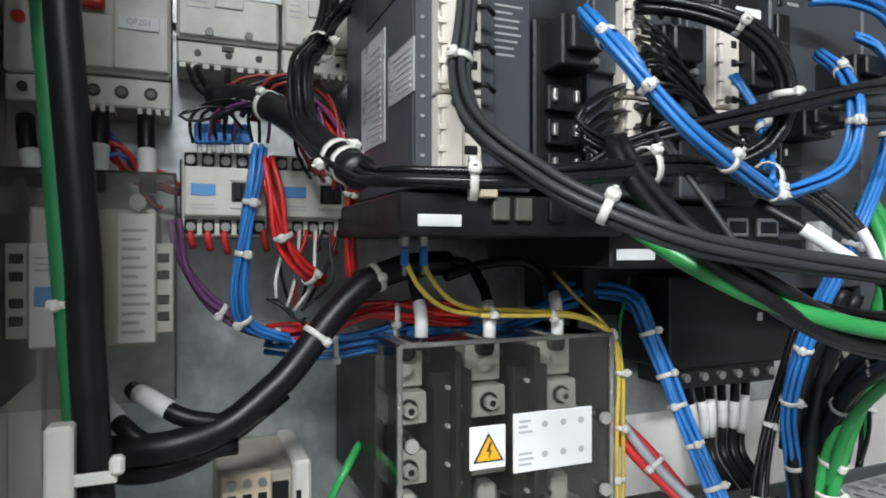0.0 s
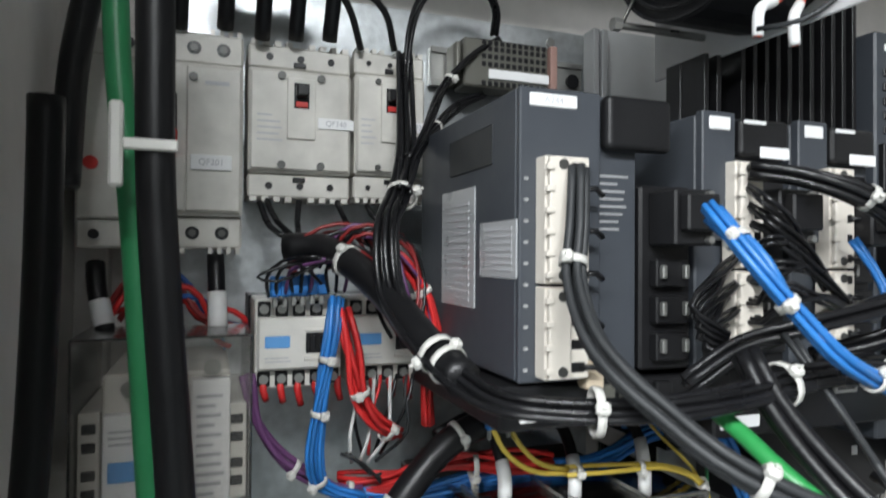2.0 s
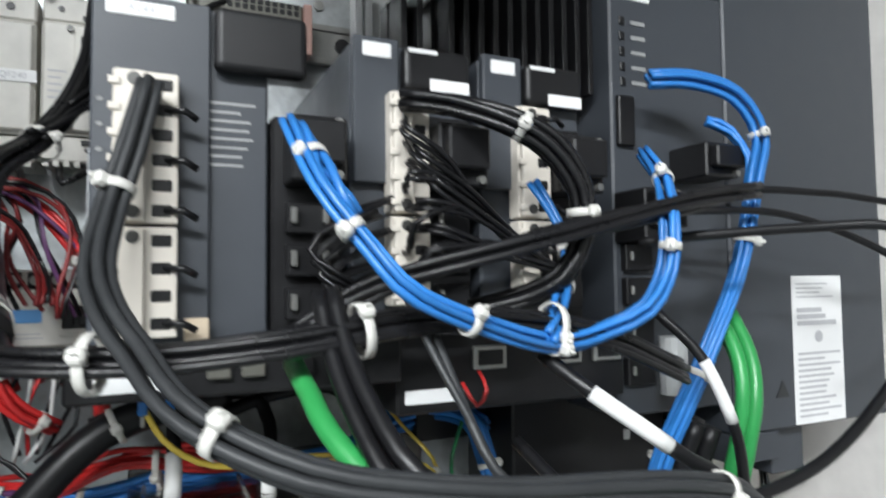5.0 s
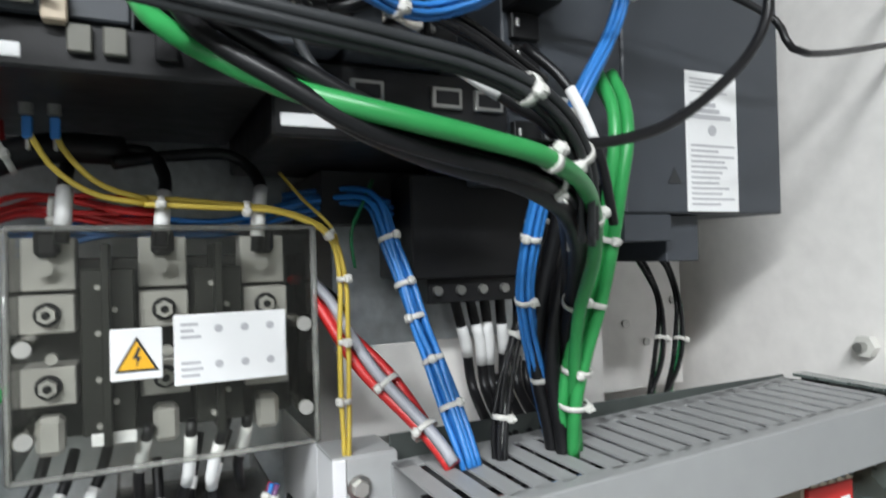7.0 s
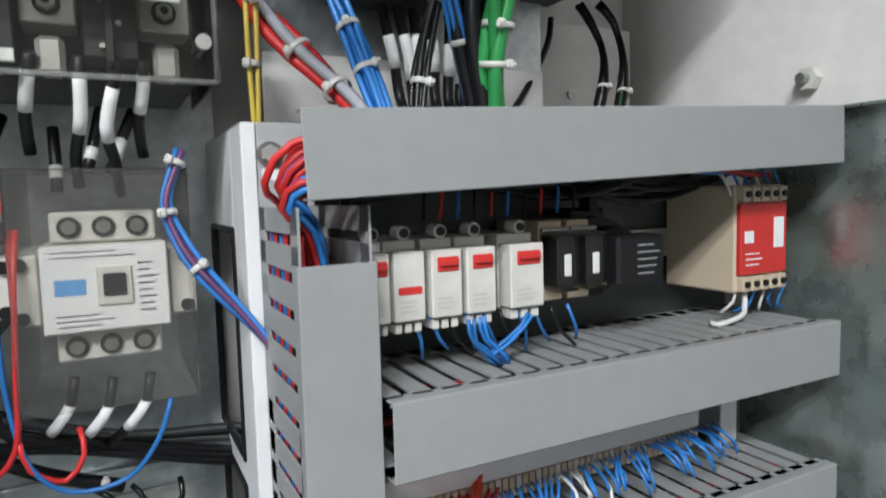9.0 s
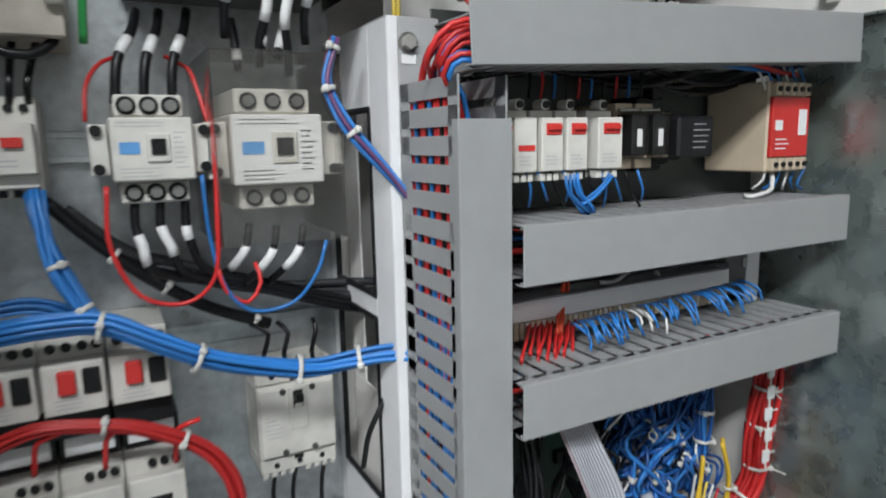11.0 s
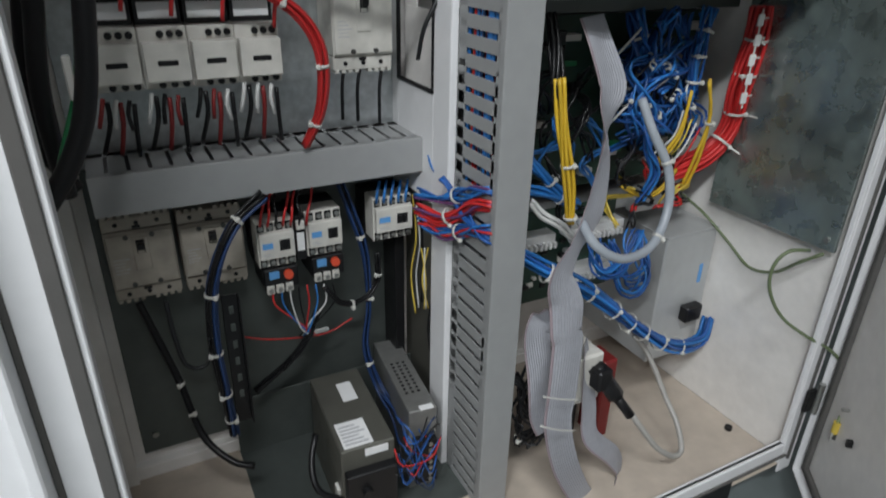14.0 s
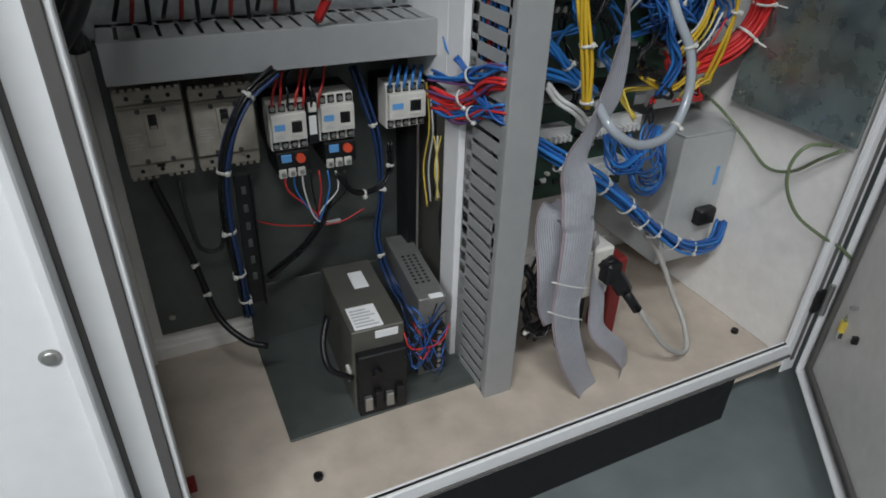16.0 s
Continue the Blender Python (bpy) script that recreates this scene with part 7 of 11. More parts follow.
cable("black_cable", [(0.401, 0.36, 1.755), (0.418, 0.335, 1.735), (0.444, 0.32, 1.714), (0.466, 0.31, 1.697), (0.49, 0.31, 1.683), (0.537, 0.34, 1.642)], 0.0045, M_RUBBER, "black cable with a white marker sleeve", sleeve=((0.2, 0.52),))
cable("black_cable", [(0.541, 0.42, 1.776), (0.56, 0.4, 1.749), (0.571, 0.39, 1.724), (0.587, 0.385, 1.681), (0.611, 0.4, 1.632)], 0.0042, M_RUBBER, "black cable with a white marker sleeve", sleeve=((0.34, 0.68),))
cable("thin_cable", [(0.314, 0.37, 1.802), (0.322, 0.34, 1.763), (0.337, 0.32, 1.724), (0.346, 0.31, 1.698)], 0.0022, M_GREYCABLE, "thin dark grey cable")
cable("thin_cable", [(0.324, 0.37, 1.798), (0.332, 0.335, 1.747), (0.341, 0.31, 1.709), (0.364, 0.3, 1.687)], 0.0026, M_GREYCABLE, "thin dark grey cable")
cable("thin_wire", [(0.397, 0.46, 1.725), (0.404, 0.45, 1.709), (0.412, 0.45, 1.72), (0.411, 0.46, 1.732)], 0.0016, M_RED, "small red wire loop in the shadow")
bundle("drive_leads", [(0.34, 0.43, 1.909), (0.337, 0.415, 1.901), (0.332, 0.4, 1.892), (0.362, 0.405, 1.875), (0.407, 0.42, 1.833)], 2, 0.0018, M_WIREBLACK, "thin black leads from a plug connector", group="drive leads")
bundle("drive_leads", [(0.34, 0.43, 1.895), (0.341, 0.415, 1.887), (0.342, 0.4, 1.876), (0.38, 0.405, 1.854), (0.434, 0.42, 1.819)], 2, 0.0018, M_WIREBLACK, "thin black leads from a plug connector", group="drive leads")
bundle("drive_leads", [(0.34, 0.43, 1.88), (0.346, 0.415, 1.874), (0.354, 0.4, 1.859), (0.399, 0.405, 1.832), (0.462, 0.42, 1.804)], 2, 0.0018, M_WIREBLACK, "thin black leads from a plug connector", group="drive leads")
bundle("drive_leads", [(0.34, 0.43, 1.865), (0.338, 0.415, 1.859), (0.334, 0.4, 1.864), (0.367, 0.405, 1.86), (0.414, 0.42, 1.829)], 2, 0.0018, M_WIREBLACK, "thin black leads from a plug connector", group="drive leads")
bundle("drive_leads", [(0.34, 0.43, 1.85), (0.343, 0.415, 1.846), (0.345, 0.4, 1.847), (0.385, 0.405, 1.839), (0.441, 0.42, 1.815)], 2, 0.0018, M_WIREBLACK, "thin black leads from a plug connector", group="drive leads")
bundle("drive_leads", [(0.341, 0.43, 1.836), (0.348, 0.415, 1.832), (0.357, 0.4, 1.83), (0.404, 0.405, 1.817), (0.47, 0.42, 1.801)], 2, 0.0018, M_WIREBLACK, "thin black leads from a plug connector", group="drive leads")
bundle("drive_leads", [(0.341, 0.43, 1.821), (0.34, 0.415, 1.818), (0.337, 0.4, 1.835), (0.371, 0.405, 1.846), (0.42, 0.42, 1.826)], 2, 0.0018, M_WIREBLACK, "thin black leads from a plug connector", group="drive leads")
bundle("drive_leads", [(0.341, 0.43, 1.806), (0.344, 0.415, 1.804), (0.348, 0.4, 1.818), (0.39, 0.405, 1.824), (0.448, 0.42, 1.812)], 2, 0.0018, M_WIREBLACK, "thin black leads from a plug connector", group="drive leads")
bundle("drive_leads", [(0.336, 0.43, 1.855), (0.294, 0.41, 1.837), (0.274, 0.41, 1.818), (0.297, 0.4, 1.799)], 2, 0.0018, M_WIREBLACK, "thin black leads beside a drive", group="drive leads")
bundle("drive_leads", [(0.325, 0.43, 1.843), (0.294, 0.41, 1.829), (0.277, 0.41, 1.811), (0.297, 0.4, 1.796)], 2, 0.0018, M_WIREBLACK, "thin black leads beside a drive", group="drive leads")
bundle("drive_leads", [(0.336, 0.43, 1.834), (0.294, 0.41, 1.82), (0.28, 0.41, 1.803), (0.297, 0.4, 1.792)], 2, 0.0018, M_WIREBLACK, "thin black leads beside a drive", group="drive leads")
bundle("drive_leads", [(0.325, 0.43, 1.823), (0.294, 0.41, 1.811), (0.283, 0.41, 1.796), (0.297, 0.4, 1.789)], 2, 0.0018, M_WIREBLACK, "thin black leads beside a drive", group="drive leads")
bundle("drive_leads", [(0.336, 0.43, 1.814), (0.294, 0.41, 1.803), (0.286, 0.41, 1.788), (0.297, 0.4, 1.785)], 2, 0.0018, M_WIREBLACK, "thin black leads beside a drive", group="drive leads")
bundle("drive_leads", [(0.325, 0.43, 1.803), (0.294, 0.41, 1.794), (0.289, 0.41, 1.781), (0.297, 0.4, 1.782)], 2, 0.0018, M_WIREBLACK, "thin black leads beside a drive", group="drive leads")
cable("fan_lead", [(0.38, 0.42, 2.062), (0.34, 0.4, 2.037), (0.315, 0.39, 2.023), (0.313, 0.39, 2.004)], 0.0035, M_ORANGE, "orange fan lead with a white end sleeve", sleeve=((0.55, 1.05),), step=0.003, group="fan leads")
cable("fan_lead", [(0.394, 0.42, 2.064), (0.363, 0.4, 2.037), (0.346, 0.39, 2.021), (0.347, 0.39, 2.002)], 0.0035, M_ORANGE, "orange fan lead with a white end sleeve", sleeve=((0.55, 1.05),), step=0.003, group="fan leads")
cable("fan_cable", [(0.366, 0.338, 2.115), (0.361, 0.335, 2.082), (0.347, 0.335, 2.049), (0.326, 0.335, 2.018), (0.303, 0.345, 1.999), (0.292, 0.37, 2.000)], 0.0018, M_GREYCABLE, "thin grey fan cable hanging in front of the fan")
bundle("duct_wires", [(0.451, 0.43, 1.394), (0.432, 0.435, 1.391), (0.418, 0.445, 1.37), (0.442, 0.48, 1.335), (0.448, 0.49, 1.15), (0.45, 0.485, 0.9), (0.45, 0.48, 0.66)], 7, 0.0028, M_RED, "red and blue wires packed in the tall duct", mats=[M_RED, M_RED, M_BLUE], wob=1.0)
bundle("duct_wires", [(0.446, 0.425, 1.372), (0.431, 0.43, 1.374), (0.42, 0.44, 1.358), (0.445, 0.45, 1.32), (0.45, 0.452, 1.15), (0.45, 0.455, 0.9), (0.45, 0.455, 0.66)], 6, 0.0026, M_BLUE, "blue and red wires packed in the tall duct", mats=[M_BLUE, M_BLUE, M_RED, M_BLUE], wob=1.0)
bundle("duct_wires", [(0.46, 0.45, 1.393), (0.441, 0.46, 1.392), (0.446, 0.52, 1.355), (0.446, 0.525, 1.2), (0.447, 0.515, 0.95), (0.447, 0.51, 0.7)], 5, 0.0028, M_RED, "red wires at the back of the tall duct", mats=[M_RED, M_RED, M_PURPLE], wob=1.0)
# bundles added in the level ducts so their slots look dark inside
bundle("duct_wires", [(0.48, 0.47, 1.386), (0.647, 0.49, 1.378), (0.813, 0.44999999999999996, 1.386), (0.98, 0.47, 1.386)], 9, 0.0034, M_WIREBLACK, "added dark and blue wires filling a duct's shaded inside", mats=[M_WIREBLACK, M_BLUE, M_WIREBLACK, M_RED] , wob=0.7)
bundle("duct_wires", [(0.48, 0.5, 1.376), (0.73, 0.505, 1.3739999999999999), (0.98, 0.5, 1.376)], 7, 0.004, M_WIREBLACK, "added dark wires filling a duct's shaded inside", wob=1.5)
bundle("duct_wires", [(0.49, 0.47, 1.18), (0.657, 0.49, 1.172), (0.823, 0.44999999999999996, 1.18), (0.99, 0.47, 1.18)], 9, 0.0034, M_WIREBLACK, "added dark and blue wires filling a duct's shaded inside", mats=[M_WIREBLACK, M_BLUE, M_WIREBLACK, M_RED] , wob=0.7)
bundle("duct_wires", [(0.49, 0.5, 1.17), (0.74, 0.505, 1.168), (0.99, 0.5, 1.17)], 7, 0.004, M_WIREBLACK, "added dark wires filling a duct's shaded inside", wob=1.5)
bundle("duct_wires", [(0.49, 0.47, 1.022), (0.657, 0.49, 1.014), (0.823, 0.44999999999999996, 1.022), (0.99, 0.47, 1.022)], 9, 0.0034, M_WIREBLACK, "added dark and blue wires filling a duct's shaded inside", mats=[M_WIREBLACK, M_BLUE, M_WIREBLACK, M_RED] , wob=0.7)
bundle("duct_wires", [(0.49, 0.5, 1.012), (0.74, 0.505, 1.01), (0.99, 0.5, 1.012)], 7, 0.004, M_WIREBLACK, "added dark wires filling a duct's shaded inside", wob=1.5)
bundle("duct_wires", [(-0.09, 0.7, 0.725), (0.08, 0.72, 0.717), (0.25, 0.6799999999999999, 0.725), (0.42, 0.7, 0.725)], 9, 0.0034, M_WIREBLACK, "added dark and blue wires filling a duct's shaded inside", mats=[M_WIREBLACK, M_BLUE, M_WIREBLACK, M_RED] , wob=0.7)
bundle("duct_wires", [(-0.09, 0.73, 0.715), (0.165, 0.735, 0.713), (0.42, 0.73, 0.715)], 7, 0.004, M_WIREBLACK, "added dark wires filling a duct's shaded inside", wob=1.5)

# wiring between cover and top duct
bundle("blue_loom", [(0.396, 0.66, 1.668), (0.432, 0.64, 1.671), (0.462, 0.605, 1.671), (0.473, 0.585, 1.66), (0.48, 0.575, 1.627), (0.49, 0.56, 1.582), (0.497, 0.545, 1.541), (0.506, 0.535, 1.511), (0.518, 0.5, 1.442), (0.521, 0.49, 1.42)], 7, 0.0032, M_BLUE, "blue wire loom dropping into the duct", ties=(0.4, 0.52, 0.63, 0.74, 0.87), tail=0.012)
bundle("red_cable_pair", [(0.396, 0.62, 1.592), (0.419, 0.6, 1.564), (0.444, 0.57, 1.522), (0.47, 0.545, 1.483), (0.491, 0.51, 1.446), (0.502, 0.49, 1.425)], 3, 0.0055, M_RED, "red and grey cables slanting into the duct", mats=[M_RED, M_RED, M_GREYFLAT], category="cable", ties=(0.6, 0.85))
cable("black_cable", [(0.4, 0.66, 1.597), (0.438, 0.63, 1.562), (0.435, 0.6, 1.538), (0.453, 0.57, 1.504)], 0.009, M_RUBBER, "heavy black cable behind the yellow wires")
cable("motor_cable", [(0.563, 0.585, 1.604), (0.563, 0.612, 1.594), (0.571, 0.62, 1.566), (0.577, 0.62, 1.539), (0.585, 0.62, 1.507), (0.592, 0.62, 1.46), (0.586, 0.57, 1.425), (0.58, 0.52, 1.395)], 0.0058, M_RUBBER, "black motor lead with a white marker sleeve", sleeve=((0.33, 0.50),), group="motor leads")
cable("motor_cable", [(0.586, 0.585, 1.604), (0.586, 0.612, 1.594), (0.59, 0.62, 1.566), (0.595, 0.62, 1.541), (0.603, 0.62, 1.509), (0.607, 0.62, 1.46), (0.601, 0.57, 1.425), (0.595, 0.52, 1.395)], 0.0058, M_RUBBER, "black motor lead with a white marker sleeve", sleeve=((0.33, 0.50),), group="motor leads")
cable("motor_cable", [(0.608, 0.585, 1.601), (0.608, 0.612, 1.591), (0.609, 0.62, 1.566), (0.611, 0.62, 1.543), (0.614, 0.62, 1.509), (0.616, 0.62, 1.46), (0.61, 0.57, 1.425), (0.604, 0.52, 1.395)], 0.0058, M_RUBBER, "black motor lead with a white marker sleeve", sleeve=((0.33, 0.50),), group="motor leads")
cable("motor_cable", [(0.633, 0.585, 1.599), (0.633, 0.612, 1.589), (0.631, 0.62, 1.57), (0.63, 0.62, 1.548), (0.633, 0.62, 1.507), (0.634, 0.62, 1.46), (0.628, 0.57, 1.425), (0.622, 0.52, 1.395)], 0.0058, M_RUBBER, "black motor lead with a white marker sleeve", sleeve=((0.33, 0.50),), group="motor leads")
cable("motor_cable", [(0.653, 0.585, 1.594), (0.653, 0.612, 1.584), (0.653, 0.62, 1.568), (0.653, 0.62, 1.547), (0.652, 0.62, 1.512), (0.65, 0.62, 1.46), (0.644, 0.57, 1.425), (0.638, 0.52, 1.395)], 0.0058, M_RUBBER, "black motor lead with a white marker sleeve", sleeve=((0.33, 0.50),), group="motor leads")
cable("motor_cable", [(0.671, 0.585, 1.592), (0.671, 0.612, 1.582), (0.671, 0.62, 1.566), (0.671, 0.62, 1.543), (0.668, 0.62, 1.508), (0.664, 0.62, 1.46), (0.658, 0.57, 1.425), (0.652, 0.52, 1.395)], 0.0058, M_RUBBER, "black motor lead with a white marker sleeve", sleeve=((0.33, 0.50),), group="motor leads")
bundle("motor_lead_loom", [(0.606, 0.49, 1.639), (0.598, 0.495, 1.608), (0.584, 0.5, 1.555), (0.567, 0.5, 1.5), (0.554, 0.495, 1.45), (0.55, 0.49, 1.415)], 5, 0.0028, M_WIREBLACK, "black and white leads tied into the duct", mats=[M_WIREBLACK, M_WIREBLACK, M_WHITEWIRE, M_WIREBLACK, M_WIREBLACK], ties=(0.0, 0.5, 0.85), tail=0.012)
bundle("earth_leads", [(0.874, 0.67, 1.606), (0.886, 0.66, 1.581), (0.894, 0.645, 1.535), (0.868, 0.62, 1.474), (0.832, 0.6, 1.425)], 3, 0.0032, M_WIREBLACK, "black and green earth leads on the pale plate", mats=[M_WIREBLACK, M_DKGREEN, M_WIREBLACK], ties=(0.62,), group="earth leads")
bundle("earth_leads", [(0.906, 0.67, 1.61), (0.922, 0.66, 1.587), (0.929, 0.645, 1.532), (0.900, 0.62, 1.47), (0.856, 0.6, 1.42)], 3, 0.0032, M_WIREBLACK, "black and green earth leads on the pale plate", mats=[M_WIREBLACK, M_DKGREEN, M_WIREBLACK], ties=(0.62,), group="earth leads")
cable("thin_wire", [(0.836, 0.68, 1.587), (0.823, 0.67, 1.552), (0.788, 0.66, 1.5), (0.735, 0.62, 1.457)], 0.004, M_RUBBER, "short black lead on the pale plate")
cable("thin_wire", [(0.384, 0.62, 1.694), (0.403, 0.6, 1.665), (0.424, 0.58, 1.638), (0.425, 0.56, 1.612)], 0.0018, M_PALEYELLOW, "thin yellow green wire above the clear cover")
cable("thin_wire", [(0.473, 0.6, 1.687), (0.457, 0.59, 1.659), (0.443, 0.58, 1.632), (0.446, 0.58, 1.599)], 0.0018, M_DKGREEN, "thin green wire above the clear cover")

# left bay, middle
bundle("blue_loom", [(-0.104, 0.66, 1.108), (-0.026, 0.64, 1.11), (0.03, 0.62, 1.118), (0.068, 0.615, 1.121), (0.116, 0.61, 1.118), (0.166, 0.6, 1.093), (0.225, 0.597, 1.065), (0.316, 0.597, 1.041), (0.368, 0.59, 1.043), (0.411, 0.57, 1.05), (0.443, 0.545, 1.052)], 10, 0.0031, M_BLUE, "thick blue wire loom crossing to the tall duct", ties=(0.12, 0.38, 0.56, 0.74, 0.88), tail=0.012)
bundle("blue_loom", [(0.07, 0.66, 1.253), (0.074, 0.645, 1.22), (0.087, 0.63, 1.17), (0.103, 0.62, 1.135), (0.121, 0.61, 1.114)], 7, 0.003, M_BLUE, "blue wires joining the crossing loom", ties=(0.6, 0.85))
bundle("blue_wires", [(0.003, 0.7, 1.125), (0.054, 0.7, 1.13), (0.1, 0.7, 1.111), (0.125, 0.7, 1.081), (0.183, 0.71, 1.054)], 6, 0.003, M_BLUE, "blue wires behind the crossing loom")
bundle("red_loom", [(-0.009, 0.625, 1.0), (0.047, 0.615, 1.021), (0.109, 0.61, 1.015), (0.152, 0.609, 1.001), (0.201, 0.609, 0.969), (0.227, 0.609, 0.928), (0.233, 0.61, 0.882), (0.227, 0.62, 0.825), (0.207, 0.64, 0.769)], 7, 0.0028, M_RED, "red wire loom arching down into the duct", ties=(0.32, 0.48, 0.72, 0.9), tail=0.01)
cable("red_lead", [(0.068, 0.615, 1.014), (0.049, 0.62, 1.007), (0.044, 0.63, 0.989), (0.041, 0.635, 0.966)], 0.0028, M_RED, "red lead dropping to a motor contactor", group="red leads")
cable("red_lead", [(0.131, 0.615, 1.007), (0.112, 0.62, 1.0), (0.107, 0.63, 0.981), (0.105, 0.635, 0.957)], 0.0028, M_RED, "red lead dropping to a motor contactor", group="red leads")
cable("red_lead", [(0.201, 0.615, 0.999), (0.18, 0.62, 0.992), (0.176, 0.63, 0.972), (0.174, 0.635, 0.947)], 0.0028, M_RED, "red lead dropping to a motor contactor", group="red leads")
cable("red_lead", [(0.01, 0.615, 1.02), (-0.008, 0.62, 1.014), (-0.014, 0.63, 0.996), (-0.018, 0.635, 0.974)], 0.0028, M_RED, "red lead dropping to a motor contactor", group="red leads")
cable("contactor_lead", [(0.15, 0.63, 1.338), (0.153, 0.63, 1.368), (0.158, 0.635, 1.388), (0.172, 0.65, 1.413), (0.178, 0.67, 1.436)], 0.005, M_RUBBER, "black contactor lead with a white marker sleeve", sleeve=((0.5, 0.78),), group="contactor leads")
cable("contactor_lead", [(0.176, 0.63, 1.338), (0.179, 0.63, 1.369), (0.184, 0.635, 1.389), (0.195, 0.65, 1.414), (0.201, 0.67, 1.437)], 0.005, M_RUBBER, "black contactor lead with a white marker sleeve", sleeve=((0.5, 0.78),), group="contactor leads")
cable("contactor_lead", [(0.203, 0.63, 1.338), (0.205, 0.63, 1.37), (0.21, 0.635, 1.39), (0.222, 0.65, 1.416), (0.229, 0.67, 1.44)], 0.005, M_RUBBER, "black contactor lead with a white marker sleeve", sleeve=((0.5, 0.78),), group="contactor leads")
cable("contactor_lead", [(0.159, 0.63, 1.244), (0.157, 0.63, 1.215), (0.162, 0.625, 1.195), (0.175, 0.63, 1.163), (0.265, 0.66, 1.133), (0.41, 0.7, 1.076), (0.498, 0.71, 1.062)], 0.0048, M_RUBBER, "black contactor lead with a white marker sleeve", sleeve=((0.09, 0.19),), group="contactor leads")
cable("contactor_lead", [(0.183, 0.63, 1.243), (0.181, 0.63, 1.213), (0.189, 0.625, 1.192), (0.203, 0.63, 1.159), (0.271, 0.66, 1.137), (0.41, 0.7, 1.083), (0.498, 0.71, 1.067)], 0.0048, M_RUBBER, "black contactor lead with a white marker sleeve", sleeve=((0.09, 0.19),), group="contactor leads")
cable("contactor_lead", [(0.207, 0.63, 1.242), (0.206, 0.63, 1.211), (0.208, 0.625, 1.197), (0.222, 0.63, 1.163), (0.276, 0.66, 1.14), (0.411, 0.7, 1.089), (0.498, 0.71, 1.071)], 0.0048, M_RUBBER, "black contactor lead with a white marker sleeve", sleeve=((0.09, 0.19),), group="contactor leads")
cable("contactor_lead", [(0.27, 0.62, 1.373), (0.27, 0.63, 1.404), (0.269, 0.64, 1.428)], 0.0048, M_RUBBER, "short lead with a white marker sleeve", sleeve=((0.2, 0.75),), group="contactor leads")
cable("contactor_lead", [(0.294, 0.62, 1.389), (0.301, 0.63, 1.42), (0.307, 0.64, 1.446)], 0.0048, M_RUBBER, "short lead with a white marker sleeve", sleeve=((0.2, 0.75),), group="contactor leads")
cable("contactor_lead", [(0.311, 0.62, 1.387), (0.322, 0.63, 1.418), (0.333, 0.64, 1.445)], 0.0048, M_RUBBER, "short lead with a white marker sleeve", sleeve=((0.2, 0.75),), group="contactor leads")
cable("contactor_lead", [(0.272, 0.63, 1.209), (0.267, 0.63, 1.184), (0.255, 0.635, 1.165), (0.234, 0.66, 1.14)], 0.0045, M_RUBBER, "short lead with a white marker sleeve", sleeve=((0.25, 0.75),), group="contactor leads")
cable("contactor_lead", [(0.302, 0.63, 1.204), (0.297, 0.63, 1.178), (0.285, 0.635, 1.159), (0.264, 0.66, 1.133)], 0.0045, M_RUBBER, "short lead with a white marker sleeve", sleeve=((0.25, 0.75),), group="contactor leads")
cable("contactor_lead", [(0.333, 0.63, 1.204), (0.328, 0.63, 1.178), (0.316, 0.635, 1.159), (0.295, 0.66, 1.133)], 0.0045, M_RUBBER, "short lead with a white marker sleeve", sleeve=((0.25, 0.75),), group="contactor leads")
cable("thin_wire", [(0.134, 0.61, 1.258), (0.132, 0.61, 1.197), (0.155, 0.61, 1.145), (0.197, 0.61, 1.132), (0.227, 0.6, 1.159), (0.233, 0.595, 1.225), (0.236, 0.6, 1.3), (0.238, 0.62, 1.341)], 0.0024, M_RED, "red control wire hanging in a loop")
cable("thin_wire", [(0.23, 0.6, 1.17), (0.237, 0.6, 1.142), (0.261, 0.61, 1.124), (0.276, 0.61, 1.145), (0.273, 0.62, 1.166)], 0.0024, M_RED, "red control wire hanging in a loop")
cable("thin_wire", [(0.222, 0.6, 1.266), (0.225, 0.6, 1.201), (0.237, 0.6, 1.145), (0.265, 0.605, 1.115), (0.309, 0.6, 1.12), (0.335, 0.59, 1.154), (0.347, 0.59, 1.188)], 0.0022, M_BLUE, "blue control wire hanging in a loop")
cable("thin_wire", [(0.122, 0.62, 1.321), (0.126, 0.63, 1.357), (0.142, 0.65, 1.381), (0.161, 0.66, 1.388)], 0.0022, M_RED, "red control wire beside a contactor")
cable("thin_wire", [(0.238, 0.62, 1.306), (0.228, 0.64, 1.36), (0.222, 0.65, 1.378), (0.202, 0.66, 1.39)], 0.0022, M_RED, "red control wire beside a contactor")
bundle("violet_loom", [(0.365, 0.58, 1.406), (0.352, 0.575, 1.363), (0.359, 0.57, 1.334), (0.373, 0.56, 1.305), (0.396, 0.55, 1.274), (0.421, 0.54, 1.242), (0.437, 0.53, 1.217)], 4, 0.0026, M_BLUE, "red and blue wires entering the tall duct", mats=[M_BLUE, M_RED, M_BLUE, M_PURPLE], ties=(0.05, 0.28, 0.5), tail=0.01)
cable("black_cable", [(0.075, 0.7, 1.241), (0.113, 0.7, 1.198), (0.169, 0.7, 1.146), (0.231, 0.7, 1.103), (0.303, 0.71, 1.069)], 0.0075, M_RUBBER, "black sleeved cable slanting to the small breaker", ties=(0.3, 0.55, 0.95), tail=0.008)
